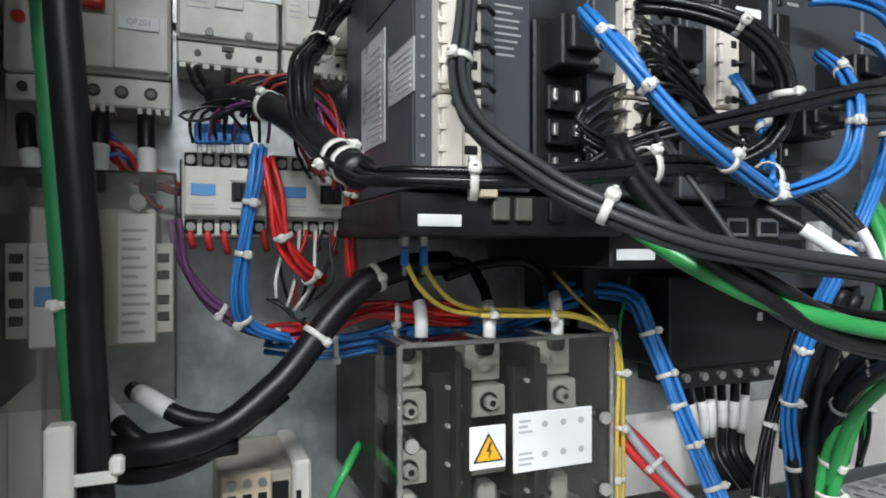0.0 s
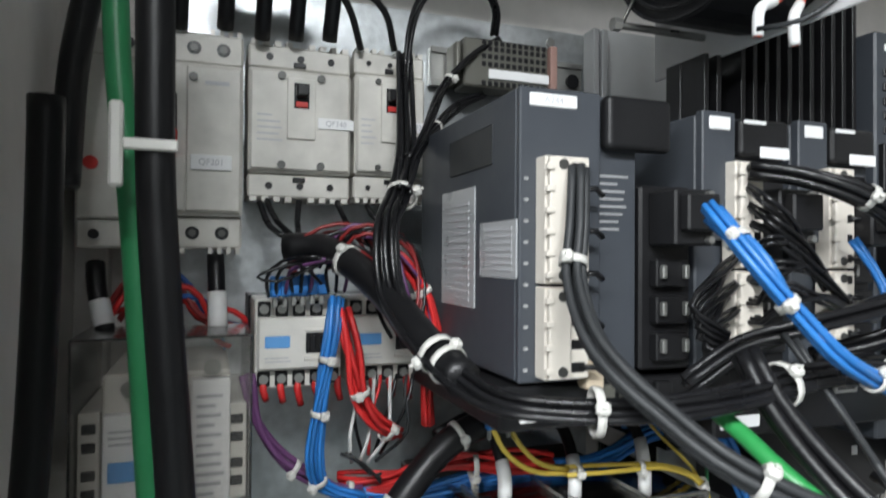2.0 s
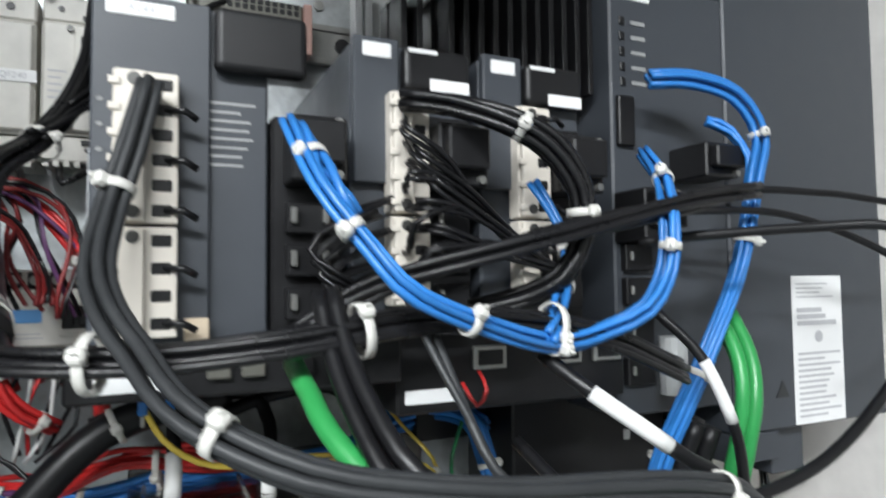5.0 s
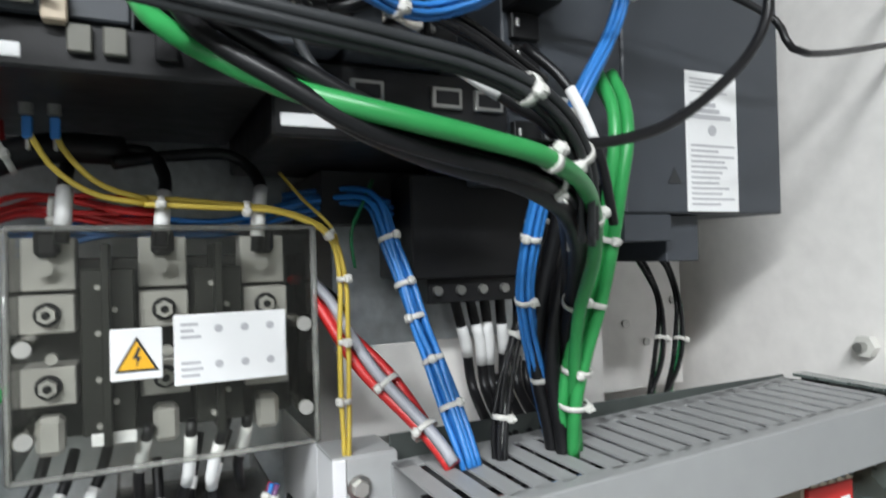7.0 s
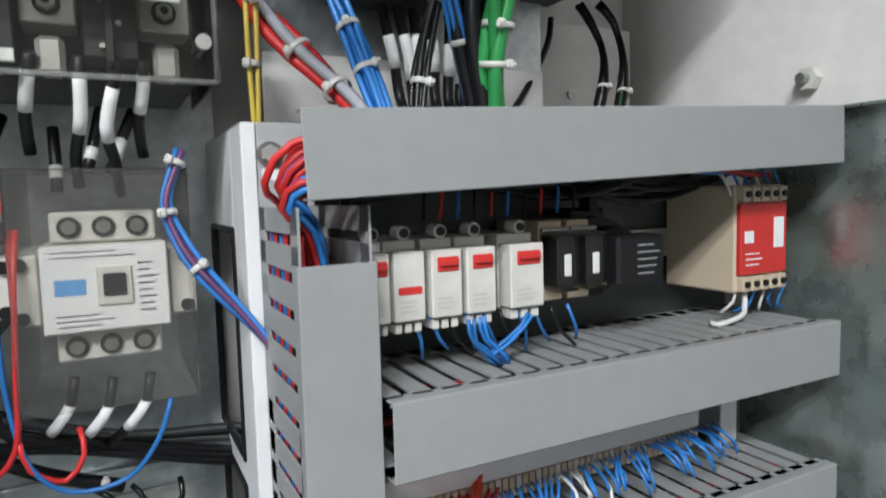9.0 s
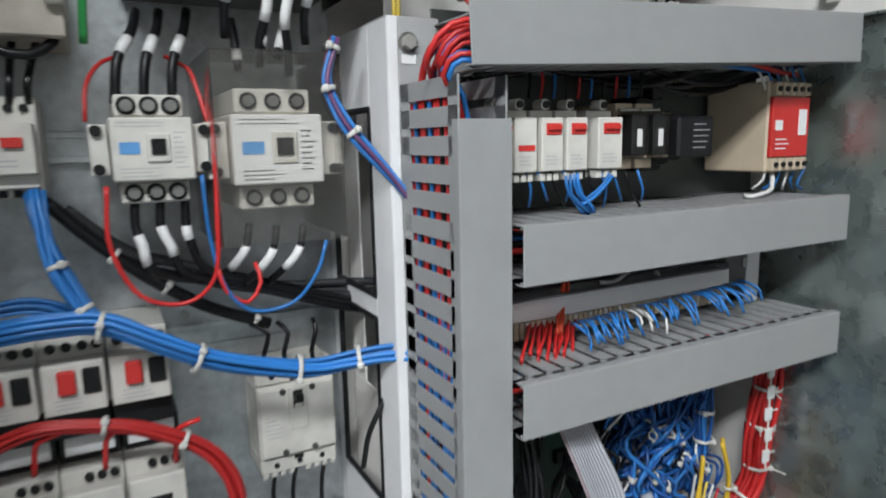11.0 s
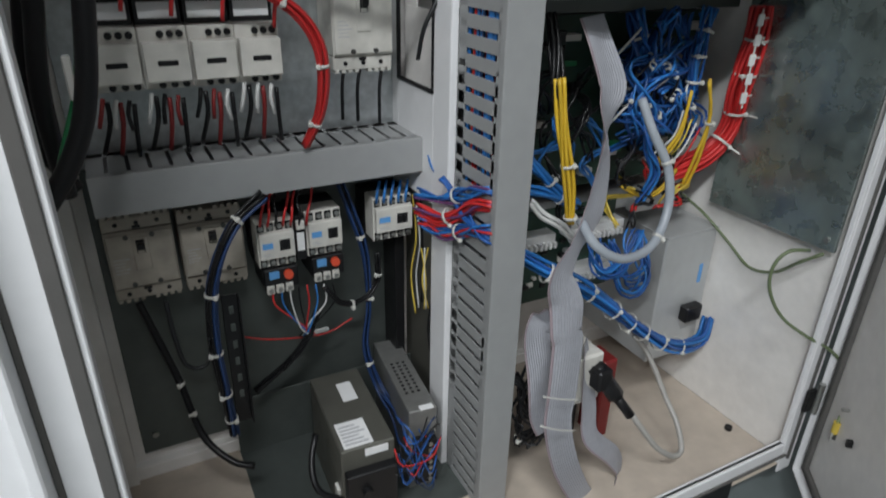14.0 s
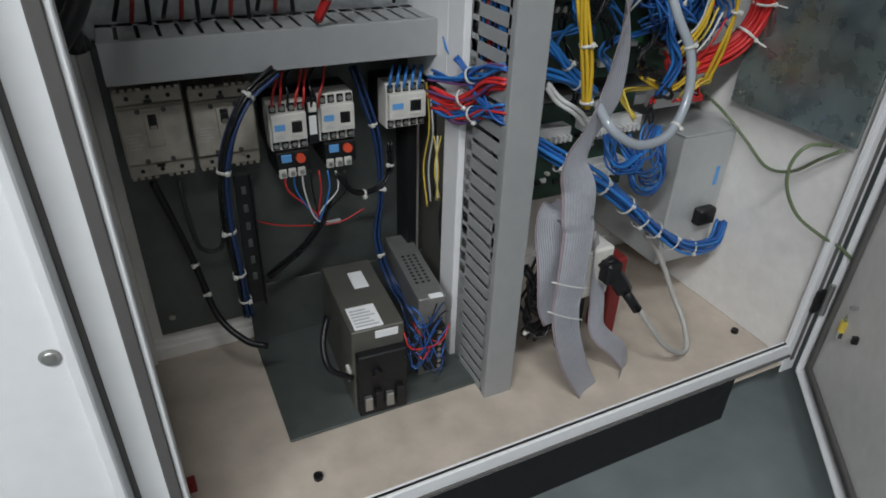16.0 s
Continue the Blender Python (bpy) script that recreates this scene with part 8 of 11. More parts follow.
bundle("grey_cables", [(0.089, 0.72, 1.227), (0.143, 0.72, 1.174), (0.214, 0.72, 1.148), (0.328, 0.72, 1.11), (0.479, 0.7, 1.093)], 3, 0.006, M_GREYCABLE, "dark grey cables passing through the partition", category="cable")
cable("thin_wire", [(0.297, 0.7, 1.001), (0.29, 0.69, 1.035), (0.297, 0.69, 1.06), (0.277, 0.7, 1.075)], 0.003, M_WIREBLACK, "black lead into the small breaker", group="small leads")
cable("thin_wire", [(0.299, 0.705, 0.876), (0.292, 0.7, 0.844), (0.29, 0.7, 0.788)], 0.003, M_WIREBLACK, "black lead from the small breaker into the duct", group="small leads")
cable("thin_wire", [(0.322, 0.7, 0.999), (0.315, 0.69, 1.033), (0.322, 0.69, 1.058), (0.311, 0.7, 1.072)], 0.003, M_WIREBLACK, "black lead into the small breaker", group="small leads")
cable("thin_wire", [(0.326, 0.705, 0.872), (0.318, 0.7, 0.839), (0.317, 0.7, 0.783)], 0.003, M_WIREBLACK, "black lead from the small breaker into the duct", group="small leads")
cable("thin_wire", [(0.359, 0.7, 0.995), (0.351, 0.69, 1.03), (0.358, 0.69, 1.055), (0.357, 0.7, 1.07)], 0.003, M_WIREBLACK, "black lead into the small breaker", group="small leads")
cable("thin_wire", [(0.364, 0.705, 0.866), (0.357, 0.7, 0.833), (0.356, 0.7, 0.775)], 0.003, M_WIREBLACK, "black lead from the small breaker into the duct", group="small leads")
cable("thin_wire", [(0.433, 0.62, 1.016), (0.415, 0.6, 0.985), (0.392, 0.6, 0.942), (0.386, 0.61, 0.894)], 0.0035, M_RUBBER, "black wire bowing in the partition opening")
cable("motor_lead", [(-0.059, 0.655, 0.862), (-0.064, 0.65, 0.844), (-0.07, 0.655, 0.823)], 0.003, M_DARKRED, "short lead from a motor contactor", group="motor leads")
cable("motor_lead", [(-0.055, 0.66, 0.856), (-0.056, 0.66, 0.827), (-0.071, 0.69, 0.777)], 0.0034, M_WIREBLACK, "dark lead dropping into the duct", group="motor leads")
cable("motor_lead", [(-0.043, 0.655, 0.859), (-0.048, 0.65, 0.841), (-0.05, 0.655, 0.82)], 0.003, M_WHITEWIRE, "short lead from a motor contactor", group="motor leads")
cable("motor_lead", [(-0.039, 0.66, 0.854), (-0.04, 0.66, 0.825), (-0.049, 0.69, 0.773)], 0.0034, M_DARKRED, "dark lead dropping into the duct", group="motor leads")
cable("motor_lead", [(-0.027, 0.655, 0.857), (-0.032, 0.65, 0.839), (-0.029, 0.655, 0.816)], 0.003, M_WIREBLACK, "short lead from a motor contactor", group="motor leads")
cable("motor_lead", [(-0.022, 0.66, 0.851), (-0.024, 0.66, 0.822), (-0.026, 0.69, 0.769)], 0.0034, M_WIREBLACK, "dark lead dropping into the duct", group="motor leads")
cable("motor_lead", [(0.002, 0.655, 0.864), (-0.002, 0.65, 0.846), (-0.008, 0.655, 0.824)], 0.003, M_WHITEWIRE, "short lead from a motor contactor", group="motor leads")
cable("motor_lead", [(0.007, 0.66, 0.859), (0.006, 0.66, 0.829), (-0.006, 0.69, 0.777)], 0.0034, M_WIREBLACK, "dark lead dropping into the duct", group="motor leads")
cable("motor_lead", [(0.019, 0.655, 0.862), (0.014, 0.65, 0.843), (0.013, 0.655, 0.821)], 0.003, M_WIREBLACK, "short lead from a motor contactor", group="motor leads")
cable("motor_lead", [(0.024, 0.66, 0.856), (0.023, 0.66, 0.826), (0.018, 0.69, 0.773)], 0.0034, M_DARKRED, "dark lead dropping into the duct", group="motor leads")
cable("motor_lead", [(0.036, 0.655, 0.859), (0.032, 0.65, 0.84), (0.035, 0.655, 0.817)], 0.003, M_DARKRED, "short lead from a motor contactor", group="motor leads")
cable("motor_lead", [(0.042, 0.66, 0.854), (0.041, 0.66, 0.823), (0.042, 0.69, 0.768)], 0.0034, M_WIREBLACK, "dark lead dropping into the duct", group="motor leads")
cable("motor_lead", [(0.067, 0.655, 0.867), (0.063, 0.65, 0.848), (0.057, 0.655, 0.826)], 0.003, M_WIREBLACK, "short lead from a motor contactor", group="motor leads")
cable("motor_lead", [(0.073, 0.66, 0.861), (0.073, 0.66, 0.83), (0.063, 0.69, 0.778)], 0.0034, M_WIREBLACK, "dark lead dropping into the duct", group="motor leads")
cable("motor_lead", [(0.085, 0.655, 0.864), (0.081, 0.65, 0.845), (0.08, 0.655, 0.822)], 0.003, M_DARKRED, "short lead from a motor contactor", group="motor leads")
cable("motor_lead", [(0.092, 0.66, 0.858), (0.091, 0.66, 0.827), (0.088, 0.69, 0.773)], 0.0034, M_DARKRED, "dark lead dropping into the duct", group="motor leads")
cable("motor_lead", [(0.104, 0.655, 0.862), (0.099, 0.65, 0.842), (0.104, 0.655, 0.818)], 0.003, M_WHITEWIRE, "short lead from a motor contactor", group="motor leads")
cable("motor_lead", [(0.11, 0.66, 0.856), (0.11, 0.66, 0.824), (0.115, 0.69, 0.768)], 0.0034, M_WIREBLACK, "dark lead dropping into the duct", group="motor leads")
cable("motor_lead", [(0.128, 0.655, 0.87), (0.124, 0.65, 0.851), (0.119, 0.655, 0.828)], 0.003, M_WHITEWIRE, "short lead from a motor contactor", group="motor leads")
cable("motor_lead", [(0.135, 0.66, 0.865), (0.135, 0.66, 0.833), (0.128, 0.69, 0.779)], 0.0034, M_WIREBLACK, "dark lead dropping into the duct", group="motor leads")
cable("motor_lead", [(0.148, 0.655, 0.868), (0.143, 0.65, 0.848), (0.143, 0.655, 0.824)], 0.003, M_WHITEWIRE, "short lead from a motor contactor", group="motor leads")
cable("motor_lead", [(0.155, 0.66, 0.862), (0.155, 0.66, 0.83), (0.155, 0.69, 0.775)], 0.0034, M_DARKRED, "dark lead dropping into the duct", group="motor leads")
cable("motor_lead", [(0.167, 0.655, 0.865), (0.163, 0.65, 0.845), (0.168, 0.655, 0.821)], 0.003, M_WHITEWIRE, "short lead from a motor contactor", group="motor leads")
cable("motor_lead", [(0.175, 0.66, 0.859), (0.175, 0.66, 0.827), (0.183, 0.69, 0.77)], 0.0034, M_WIREBLACK, "dark lead dropping into the duct", group="motor leads")
cable("thin_wire", [(-0.01, 0.672, 1.336), (-0.006, 0.665, 1.355), (-0.007, 0.68, 1.381), (-0.006, 0.7, 1.411)], 0.0036, M_WIREBLACK, "black lead into a motor switch", group="switch leads")
cable("thin_wire", [(0.002, 0.672, 1.338), (0.003, 0.665, 1.355), (0.007, 0.68, 1.381), (0.01, 0.7, 1.412)], 0.0036, M_WIREBLACK, "black lead into a motor switch", group="switch leads")
cable("thin_wire", [(0.017, 0.672, 1.34), (0.021, 0.665, 1.356), (0.024, 0.68, 1.382), (0.03, 0.7, 1.413)], 0.0036, M_WIREBLACK, "black lead into a motor switch", group="switch leads")
cable("thin_wire", [(0.042, 0.672, 1.337), (0.043, 0.665, 1.357), (0.045, 0.68, 1.383), (0.047, 0.7, 1.414)], 0.0036, M_WIREBLACK, "black lead into a motor switch", group="switch leads")
cable("thin_wire", [(0.057, 0.672, 1.339), (0.06, 0.665, 1.357), (0.062, 0.68, 1.384), (0.066, 0.7, 1.415)], 0.0036, M_WIREBLACK, "black lead into a motor switch", group="switch leads")
cable("thin_wire", [(0.074, 0.672, 1.341), (0.075, 0.665, 1.358), (0.081, 0.68, 1.385), (0.089, 0.7, 1.417)], 0.0036, M_WIREBLACK, "black lead into a motor switch", group="switch leads")
cable("black_cable", [(0.031, 0.66, 1.404), (0.051, 0.65, 1.39), (0.079, 0.65, 1.385), (0.101, 0.66, 1.399), (0.11, 0.67, 1.426)], 0.005, M_RUBBER, "black cable looping above the motor switches")

# left bay, bottom
bundle("blue_black_loom", [(0.134, 0.64, 0.7), (0.079, 0.62, 0.662), (0.037, 0.6, 0.585), (0.026, 0.6, 0.491), (0.03, 0.6, 0.394), (0.037, 0.62, 0.272)], 7, 0.0032, M_WIREBLACK, "dark blue and black loom with white ties bowing down", mats=[M_WIREBLACK, M_NAVY, M_WIREBLACK, M_WIREBLACK, M_NAVY], ties=(0.12, 0.38, 0.6, 0.78, 0.93), tail=0.01)
cable("black_cable", [(-0.07, 0.72, 0.514), (-0.052, 0.7, 0.446), (-0.032, 0.68, 0.362), (-0.014, 0.64, 0.273), (0.023, 0.6, 0.233), (0.057, 0.58, 0.224)], 0.006, M_RUBBER, "black cable sagging to the floor plate", ties=(0.45, 0.6), tail=0.006)
cable("black_cable", [(-0.029, 0.73, 0.502), (-0.027, 0.72, 0.442), (-0.016, 0.72, 0.37), (0.018, 0.72, 0.362), (0.032, 0.73, 0.413)], 0.004, M_GREYCABLE, "grey looped cable under the breakers")
cable("thin_wire", [(0.131, 0.68, 0.629), (0.134, 0.675, 0.652), (0.145, 0.69, 0.669), (0.152, 0.7, 0.693)], 0.0022, M_RED, "thin lead above a contactor", group="thin wires")
cable("thin_wire", [(0.143, 0.68, 0.627), (0.147, 0.675, 0.65), (0.152, 0.69, 0.669), (0.164, 0.7, 0.692)], 0.0022, M_RED, "thin lead above a contactor", group="thin wires")
cable("thin_wire", [(0.156, 0.68, 0.626), (0.159, 0.675, 0.649), (0.159, 0.69, 0.668), (0.177, 0.7, 0.691)], 0.0022, M_WIREBLACK, "thin lead above a contactor", group="thin wires")
cable("thin_wire", [(0.169, 0.68, 0.624), (0.172, 0.675, 0.647), (0.183, 0.69, 0.665), (0.19, 0.7, 0.69)], 0.0022, M_RED, "thin lead above a contactor", group="thin wires")
cable("thin_wire", [(0.182, 0.68, 0.623), (0.185, 0.675, 0.646), (0.191, 0.69, 0.665), (0.203, 0.7, 0.689)], 0.0022, M_RED, "thin lead above a contactor", group="thin wires")
cable("thin_wire", [(0.196, 0.68, 0.621), (0.198, 0.675, 0.644), (0.198, 0.69, 0.664), (0.216, 0.7, 0.687)], 0.0022, M_WIREBLACK, "thin lead above a contactor", group="thin wires")
cable("thin_wire", [(0.209, 0.68, 0.619), (0.211, 0.675, 0.643), (0.223, 0.69, 0.661), (0.23, 0.7, 0.686)], 0.0022, M_RED, "thin lead above a contactor", group="thin wires")
cable("thin_wire", [(0.338, 0.68, 0.637), (0.338, 0.675, 0.658), (0.349, 0.69, 0.673)], 0.0026, M_BLUE, "blue lead above a contactor", group="thin wires")
cable("thin_wire", [(0.352, 0.68, 0.636), (0.352, 0.675, 0.657), (0.362, 0.69, 0.672)], 0.0026, M_BLUE, "blue lead above a contactor", group="thin wires")
cable("thin_wire", [(0.365, 0.68, 0.634), (0.366, 0.675, 0.656), (0.376, 0.69, 0.67)], 0.0026, M_BLUE, "blue lead above a contactor", group="thin wires")
cable("thin_wire", [(0.38, 0.68, 0.633), (0.38, 0.675, 0.654), (0.39, 0.69, 0.669)], 0.0026, M_BLUE, "blue lead above a contactor", group="thin wires")
cable("thin_wire", [(0.394, 0.68, 0.631), (0.394, 0.675, 0.653), (0.404, 0.69, 0.668)], 0.0026, M_BLUE, "blue lead above a contactor", group="thin wires")
cable("thin_wire", [(0.142, 0.68, 0.513), (0.142, 0.68, 0.477), (0.175, 0.68, 0.437), (0.212, 0.69, 0.389)], 0.0016, M_RED, "thin lead under an overload relay", group="thin wires")
cable("thin_wire", [(0.157, 0.68, 0.51), (0.157, 0.68, 0.474), (0.18, 0.68, 0.427), (0.208, 0.69, 0.39)], 0.0016, M_BLUE, "thin lead under an overload relay", group="thin wires")
cable("thin_wire", [(0.171, 0.68, 0.508), (0.172, 0.68, 0.471), (0.184, 0.68, 0.416), (0.203, 0.69, 0.39)], 0.0016, M_WHITEWIRE, "thin lead under an overload relay", group="thin wires")
cable("thin_wire", [(0.186, 0.68, 0.505), (0.187, 0.68, 0.469), (0.191, 0.68, 0.434), (0.199, 0.69, 0.391)], 0.0016, M_WIREBLACK, "thin lead under an overload relay", group="thin wires")
cable("thin_wire", [(0.201, 0.68, 0.503), (0.203, 0.68, 0.466), (0.195, 0.68, 0.423), (0.195, 0.69, 0.392)], 0.0016, M_RED, "thin lead under an overload relay", group="thin wires")
cable("thin_wire", [(0.217, 0.68, 0.5), (0.218, 0.68, 0.463), (0.2, 0.68, 0.413), (0.19, 0.69, 0.393)], 0.0016, M_BLUE, "thin lead under an overload relay", group="thin wires")
cable("thin_wire", [(0.232, 0.68, 0.497), (0.234, 0.68, 0.46), (0.206, 0.68, 0.43), (0.186, 0.69, 0.394)], 0.0016, M_WHITEWIRE, "thin lead under an overload relay", group="thin wires")
cable("thin_wire", [(0.248, 0.68, 0.495), (0.25, 0.68, 0.457), (0.211, 0.68, 0.42), (0.182, 0.69, 0.395)], 0.0016, M_WIREBLACK, "thin lead under an overload relay", group="thin wires")
bundle("black_wires", [(0.221, 0.69, 0.44), (0.195, 0.69, 0.386), (0.148, 0.69, 0.335), (0.092, 0.69, 0.296)], 4, 0.003, M_WIREBLACK, "black leads slanting across the zinc plate")
bundle("black_wires", [(0.232, 0.68, 0.494), (0.262, 0.68, 0.449), (0.309, 0.69, 0.441), (0.343, 0.7, 0.472), (0.347, 0.7, 0.529)], 3, 0.0028, M_WIREBLACK, "black wire loop with white ties", ties=(0.4, 0.8), tail=0.008)
cable("thin_wire", [(0.075, 0.69, 0.424), (0.135, 0.7, 0.394), (0.231, 0.7, 0.379), (0.289, 0.7, 0.398)], 0.0014, M_RED, "thin red wire across the zinc plate")
bundle("dark_blue_loom", [(0.284, 0.715, 0.672), (0.298, 0.71, 0.625), (0.320, 0.70, 0.532), (0.324, 0.70, 0.416), (0.312, 0.69, 0.33), (0.325, 0.66, 0.25), (0.336, 0.6, 0.22), (0.340, 0.56, 0.178)], 6, 0.0024, M_WIREBLACK, "dark blue loom running to the power supply", mats=[M_WIREBLACK, M_NAVY, M_NAVY], ties=(0.2, 0.45, 0.7), fan=0.03)
cable("thin_wire", [(0.318, 0.56, 0.254), (0.328, 0.53, 0.225), (0.314, 0.51, 0.21), (0.339, 0.5, 0.196)], 0.0013, M_MIDBLUE, "thin wire at the power supply", group="thin wires")
cable("thin_wire", [(0.323, 0.56, 0.247), (0.338, 0.53, 0.215), (0.321, 0.51, 0.204), (0.346, 0.5, 0.202)], 0.0013, M_MIDBLUE, "thin wire at the power supply", group="thin wires")
cable("thin_wire", [(0.327, 0.56, 0.241), (0.348, 0.53, 0.205), (0.328, 0.51, 0.198), (0.353, 0.5, 0.208)], 0.0013, M_RED, "thin wire at the power supply", group="thin wires")
cable("thin_wire", [(0.332, 0.56, 0.234), (0.329, 0.53, 0.204), (0.335, 0.51, 0.191), (0.36, 0.5, 0.214)], 0.0013, M_MIDBLUE, "thin wire at the power supply", group="thin wires")
cable("thin_wire", [(0.337, 0.56, 0.227), (0.338, 0.53, 0.194), (0.342, 0.51, 0.184), (0.338, 0.5, 0.229)], 0.0013, M_MIDBLUE, "thin wire at the power supply", group="thin wires")
cable("thin_wire", [(0.342, 0.56, 0.22), (0.348, 0.53, 0.184), (0.35, 0.51, 0.178), (0.345, 0.5, 0.235)], 0.0013, M_MIDBLUE, "thin wire at the power supply", group="thin wires")
cable("thin_wire", [(0.347, 0.56, 0.213), (0.329, 0.53, 0.183), (0.357, 0.51, 0.171), (0.352, 0.5, 0.24)], 0.0013, M_RED, "thin wire at the power supply", group="thin wires")
cable("thin_wire", [(0.351, 0.56, 0.206), (0.338, 0.53, 0.173), (0.364, 0.51, 0.164), (0.359, 0.5, 0.246)], 0.0013, M_MIDBLUE, "thin wire at the power supply", group="thin wires")
cable("thin_wire", [(0.356, 0.56, 0.199), (0.348, 0.53, 0.163), (0.372, 0.51, 0.157), (0.338, 0.5, 0.261)], 0.0013, M_MIDBLUE, "thin wire at the power supply", group="thin wires")
cable("black_cable", [(0.157, 0.53, 0.298), (0.138, 0.5, 0.264), (0.139, 0.47, 0.231), (0.175, 0.46, 0.204)], 0.0055, M_RUBBER, "black lead beside the control unit")
cable("thin_wire", [(0.398, 0.62, 0.562), (0.408, 0.62, 0.495), (0.41, 0.63, 0.426)], 0.0016, M_PALEYELLOW, "thin pale wire behind the post", group="thin wires")
cable("thin_wire", [(0.405, 0.62, 0.561), (0.405, 0.62, 0.495), (0.414, 0.63, 0.425)], 0.0016, M_WHITEWIRE, "thin pale wire behind the post", group="thin wires")
cable("thin_wire", [(0.412, 0.62, 0.56), (0.401, 0.62, 0.496), (0.419, 0.63, 0.424)], 0.0016, M_PALEYELLOW, "thin pale wire behind the post", group="thin wires")
cable("black_cable", [(0.431, 0.64, 0.435), (0.425, 0.64, 0.362), (0.441, 0.64, 0.251)], 0.003, M_RUBBER, "black wire behind the post")
bundle("mixed_loom", [(0.374, 0.59, 0.655), (0.394, 0.545, 0.652), (0.408, 0.505, 0.672), (0.413, 0.46, 0.700), (0.424, 0.428, 0.712)], 9, 0.0026, M_RED, "red and violet wires crossing to the tall duct", mats=[M_RED, M_RED, M_PURPLE, M_RED], ties=(0.42,), wob=0.6)
bundle("mixed_loom", [(0.376, 0.59, 0.682), (0.396, 0.545, 0.684), (0.409, 0.50, 0.705), (0.413, 0.45, 0.727), (0.424, 0.430, 0.732)], 8, 0.0024, M_BLUE, "blue wires crossing to the tall duct", mats=[M_BLUE, M_MIDBLUE, M_BLUE, M_PURPLE], ties=(0.5,), wob=0.8)
bundle("mixed_loom", [(0.378, 0.585, 0.634), (0.396, 0.542, 0.630), (0.408, 0.50, 0.642), (0.413, 0.45, 0.664), (0.424, 0.426, 0.674)], 9, 0.0024, M_BLUE, "blue and violet wires spilling over the slotted duct", mats=[M_MIDBLUE, M_BLUE, M_RED, M_PURPLE], ties=(0.55,), wob=0.9)
bundle("mixed_loom", [(0.395, 0.542, 0.720), (0.408, 0.51, 0.690), (0.413, 0.47, 0.665), (0.413, 0.44, 0.655), (0.424, 0.425, 0.655)], 5, 0.0022, M_MIDBLUE, "deep blue wires spilling over the slotted duct", wob=0.9)
bundle("blue_wires", [(0.42, 0.62, 0.735), (0.422, 0.6, 0.708), (0.433, 0.56, 0.694), (0.461, 0.52, 0.707)], 5, 0.0028, M_BLUE, "blue wires behind the post", wob=0.8)

# right bay, wires at relays and terminal strip
cable("thin_wire", [(0.523, 0.455, 1.263), (0.53, 0.455, 1.243), (0.538, 0.47, 1.223)], 0.0016, M_BLUE, "blue lead dropping into the duct", group="relay leads")
cable("thin_wire", [(0.552, 0.49, 1.339), (0.554, 0.49, 1.36), (0.557, 0.5, 1.379)], 0.0016, M_WIREBLACK, "lead rising into the duct", group="relay leads")
cable("thin_wire", [(0.539, 0.455, 1.262), (0.547, 0.455, 1.242), (0.563, 0.47, 1.228)], 0.0016, M_BLUE, "blue lead dropping into the duct", group="relay leads")
cable("thin_wire", [(0.568, 0.49, 1.339), (0.571, 0.49, 1.36), (0.574, 0.5, 1.38)], 0.0016, M_RED, "lead rising into the duct", group="relay leads")
cable("thin_wire", [(0.555, 0.455, 1.262), (0.563, 0.455, 1.241), (0.588, 0.47, 1.22)], 0.0016, M_WIREBLACK, "blue lead dropping into the duct", group="relay leads")
cable("thin_wire", [(0.586, 0.49, 1.339), (0.588, 0.49, 1.361), (0.591, 0.5, 1.38)], 0.0016, M_BLUE, "lead rising into the duct", group="relay leads")
cable("thin_wire", [(0.572, 0.455, 1.261), (0.58, 0.455, 1.24), (0.589, 0.47, 1.226)], 0.0016, M_BLUE, "blue lead dropping into the duct", group="relay leads")
cable("thin_wire", [(0.603, 0.49, 1.339), (0.605, 0.49, 1.361), (0.609, 0.5, 1.381)], 0.0016, M_WIREBLACK, "lead rising into the duct", group="relay leads")
cable("thin_wire", [(0.589, 0.455, 1.26), (0.598, 0.455, 1.239), (0.616, 0.47, 1.218)], 0.0016, M_BLUE, "blue lead dropping into the duct", group="relay leads")
cable("thin_wire", [(0.621, 0.49, 1.34), (0.623, 0.49, 1.362), (0.627, 0.5, 1.382)], 0.0016, M_RED, "lead rising into the duct", group="relay leads")
cable("thin_wire", [(0.607, 0.455, 1.26), (0.615, 0.455, 1.238), (0.642, 0.47, 1.223)], 0.0016, M_WIREBLACK, "blue lead dropping into the duct", group="relay leads")
cable("thin_wire", [(0.639, 0.49, 1.34), (0.641, 0.49, 1.362), (0.645, 0.5, 1.382)], 0.0016, M_BLUE, "lead rising into the duct", group="relay leads")
cable("thin_wire", [(0.625, 0.455, 1.259), (0.634, 0.455, 1.238), (0.644, 0.47, 1.216)], 0.0016, M_BLUE, "blue lead dropping into the duct", group="relay leads")
cable("thin_wire", [(0.658, 0.49, 1.34), (0.66, 0.49, 1.363), (0.664, 0.5, 1.383)], 0.0016, M_WIREBLACK, "lead rising into the duct", group="relay leads")
cable("thin_wire", [(0.643, 0.455, 1.258), (0.652, 0.455, 1.237), (0.672, 0.47, 1.221)], 0.0016, M_BLUE, "blue lead dropping into the duct", group="relay leads")
cable("thin_wire", [(0.677, 0.49, 1.34), (0.679, 0.49, 1.363), (0.684, 0.5, 1.384)], 0.0016, M_RED, "lead rising into the duct", group="relay leads")
cable("thin_wire", [(0.662, 0.455, 1.257), (0.671, 0.455, 1.236), (0.702, 0.47, 1.213)], 0.0016, M_WIREBLACK, "blue lead dropping into the duct", group="relay leads")
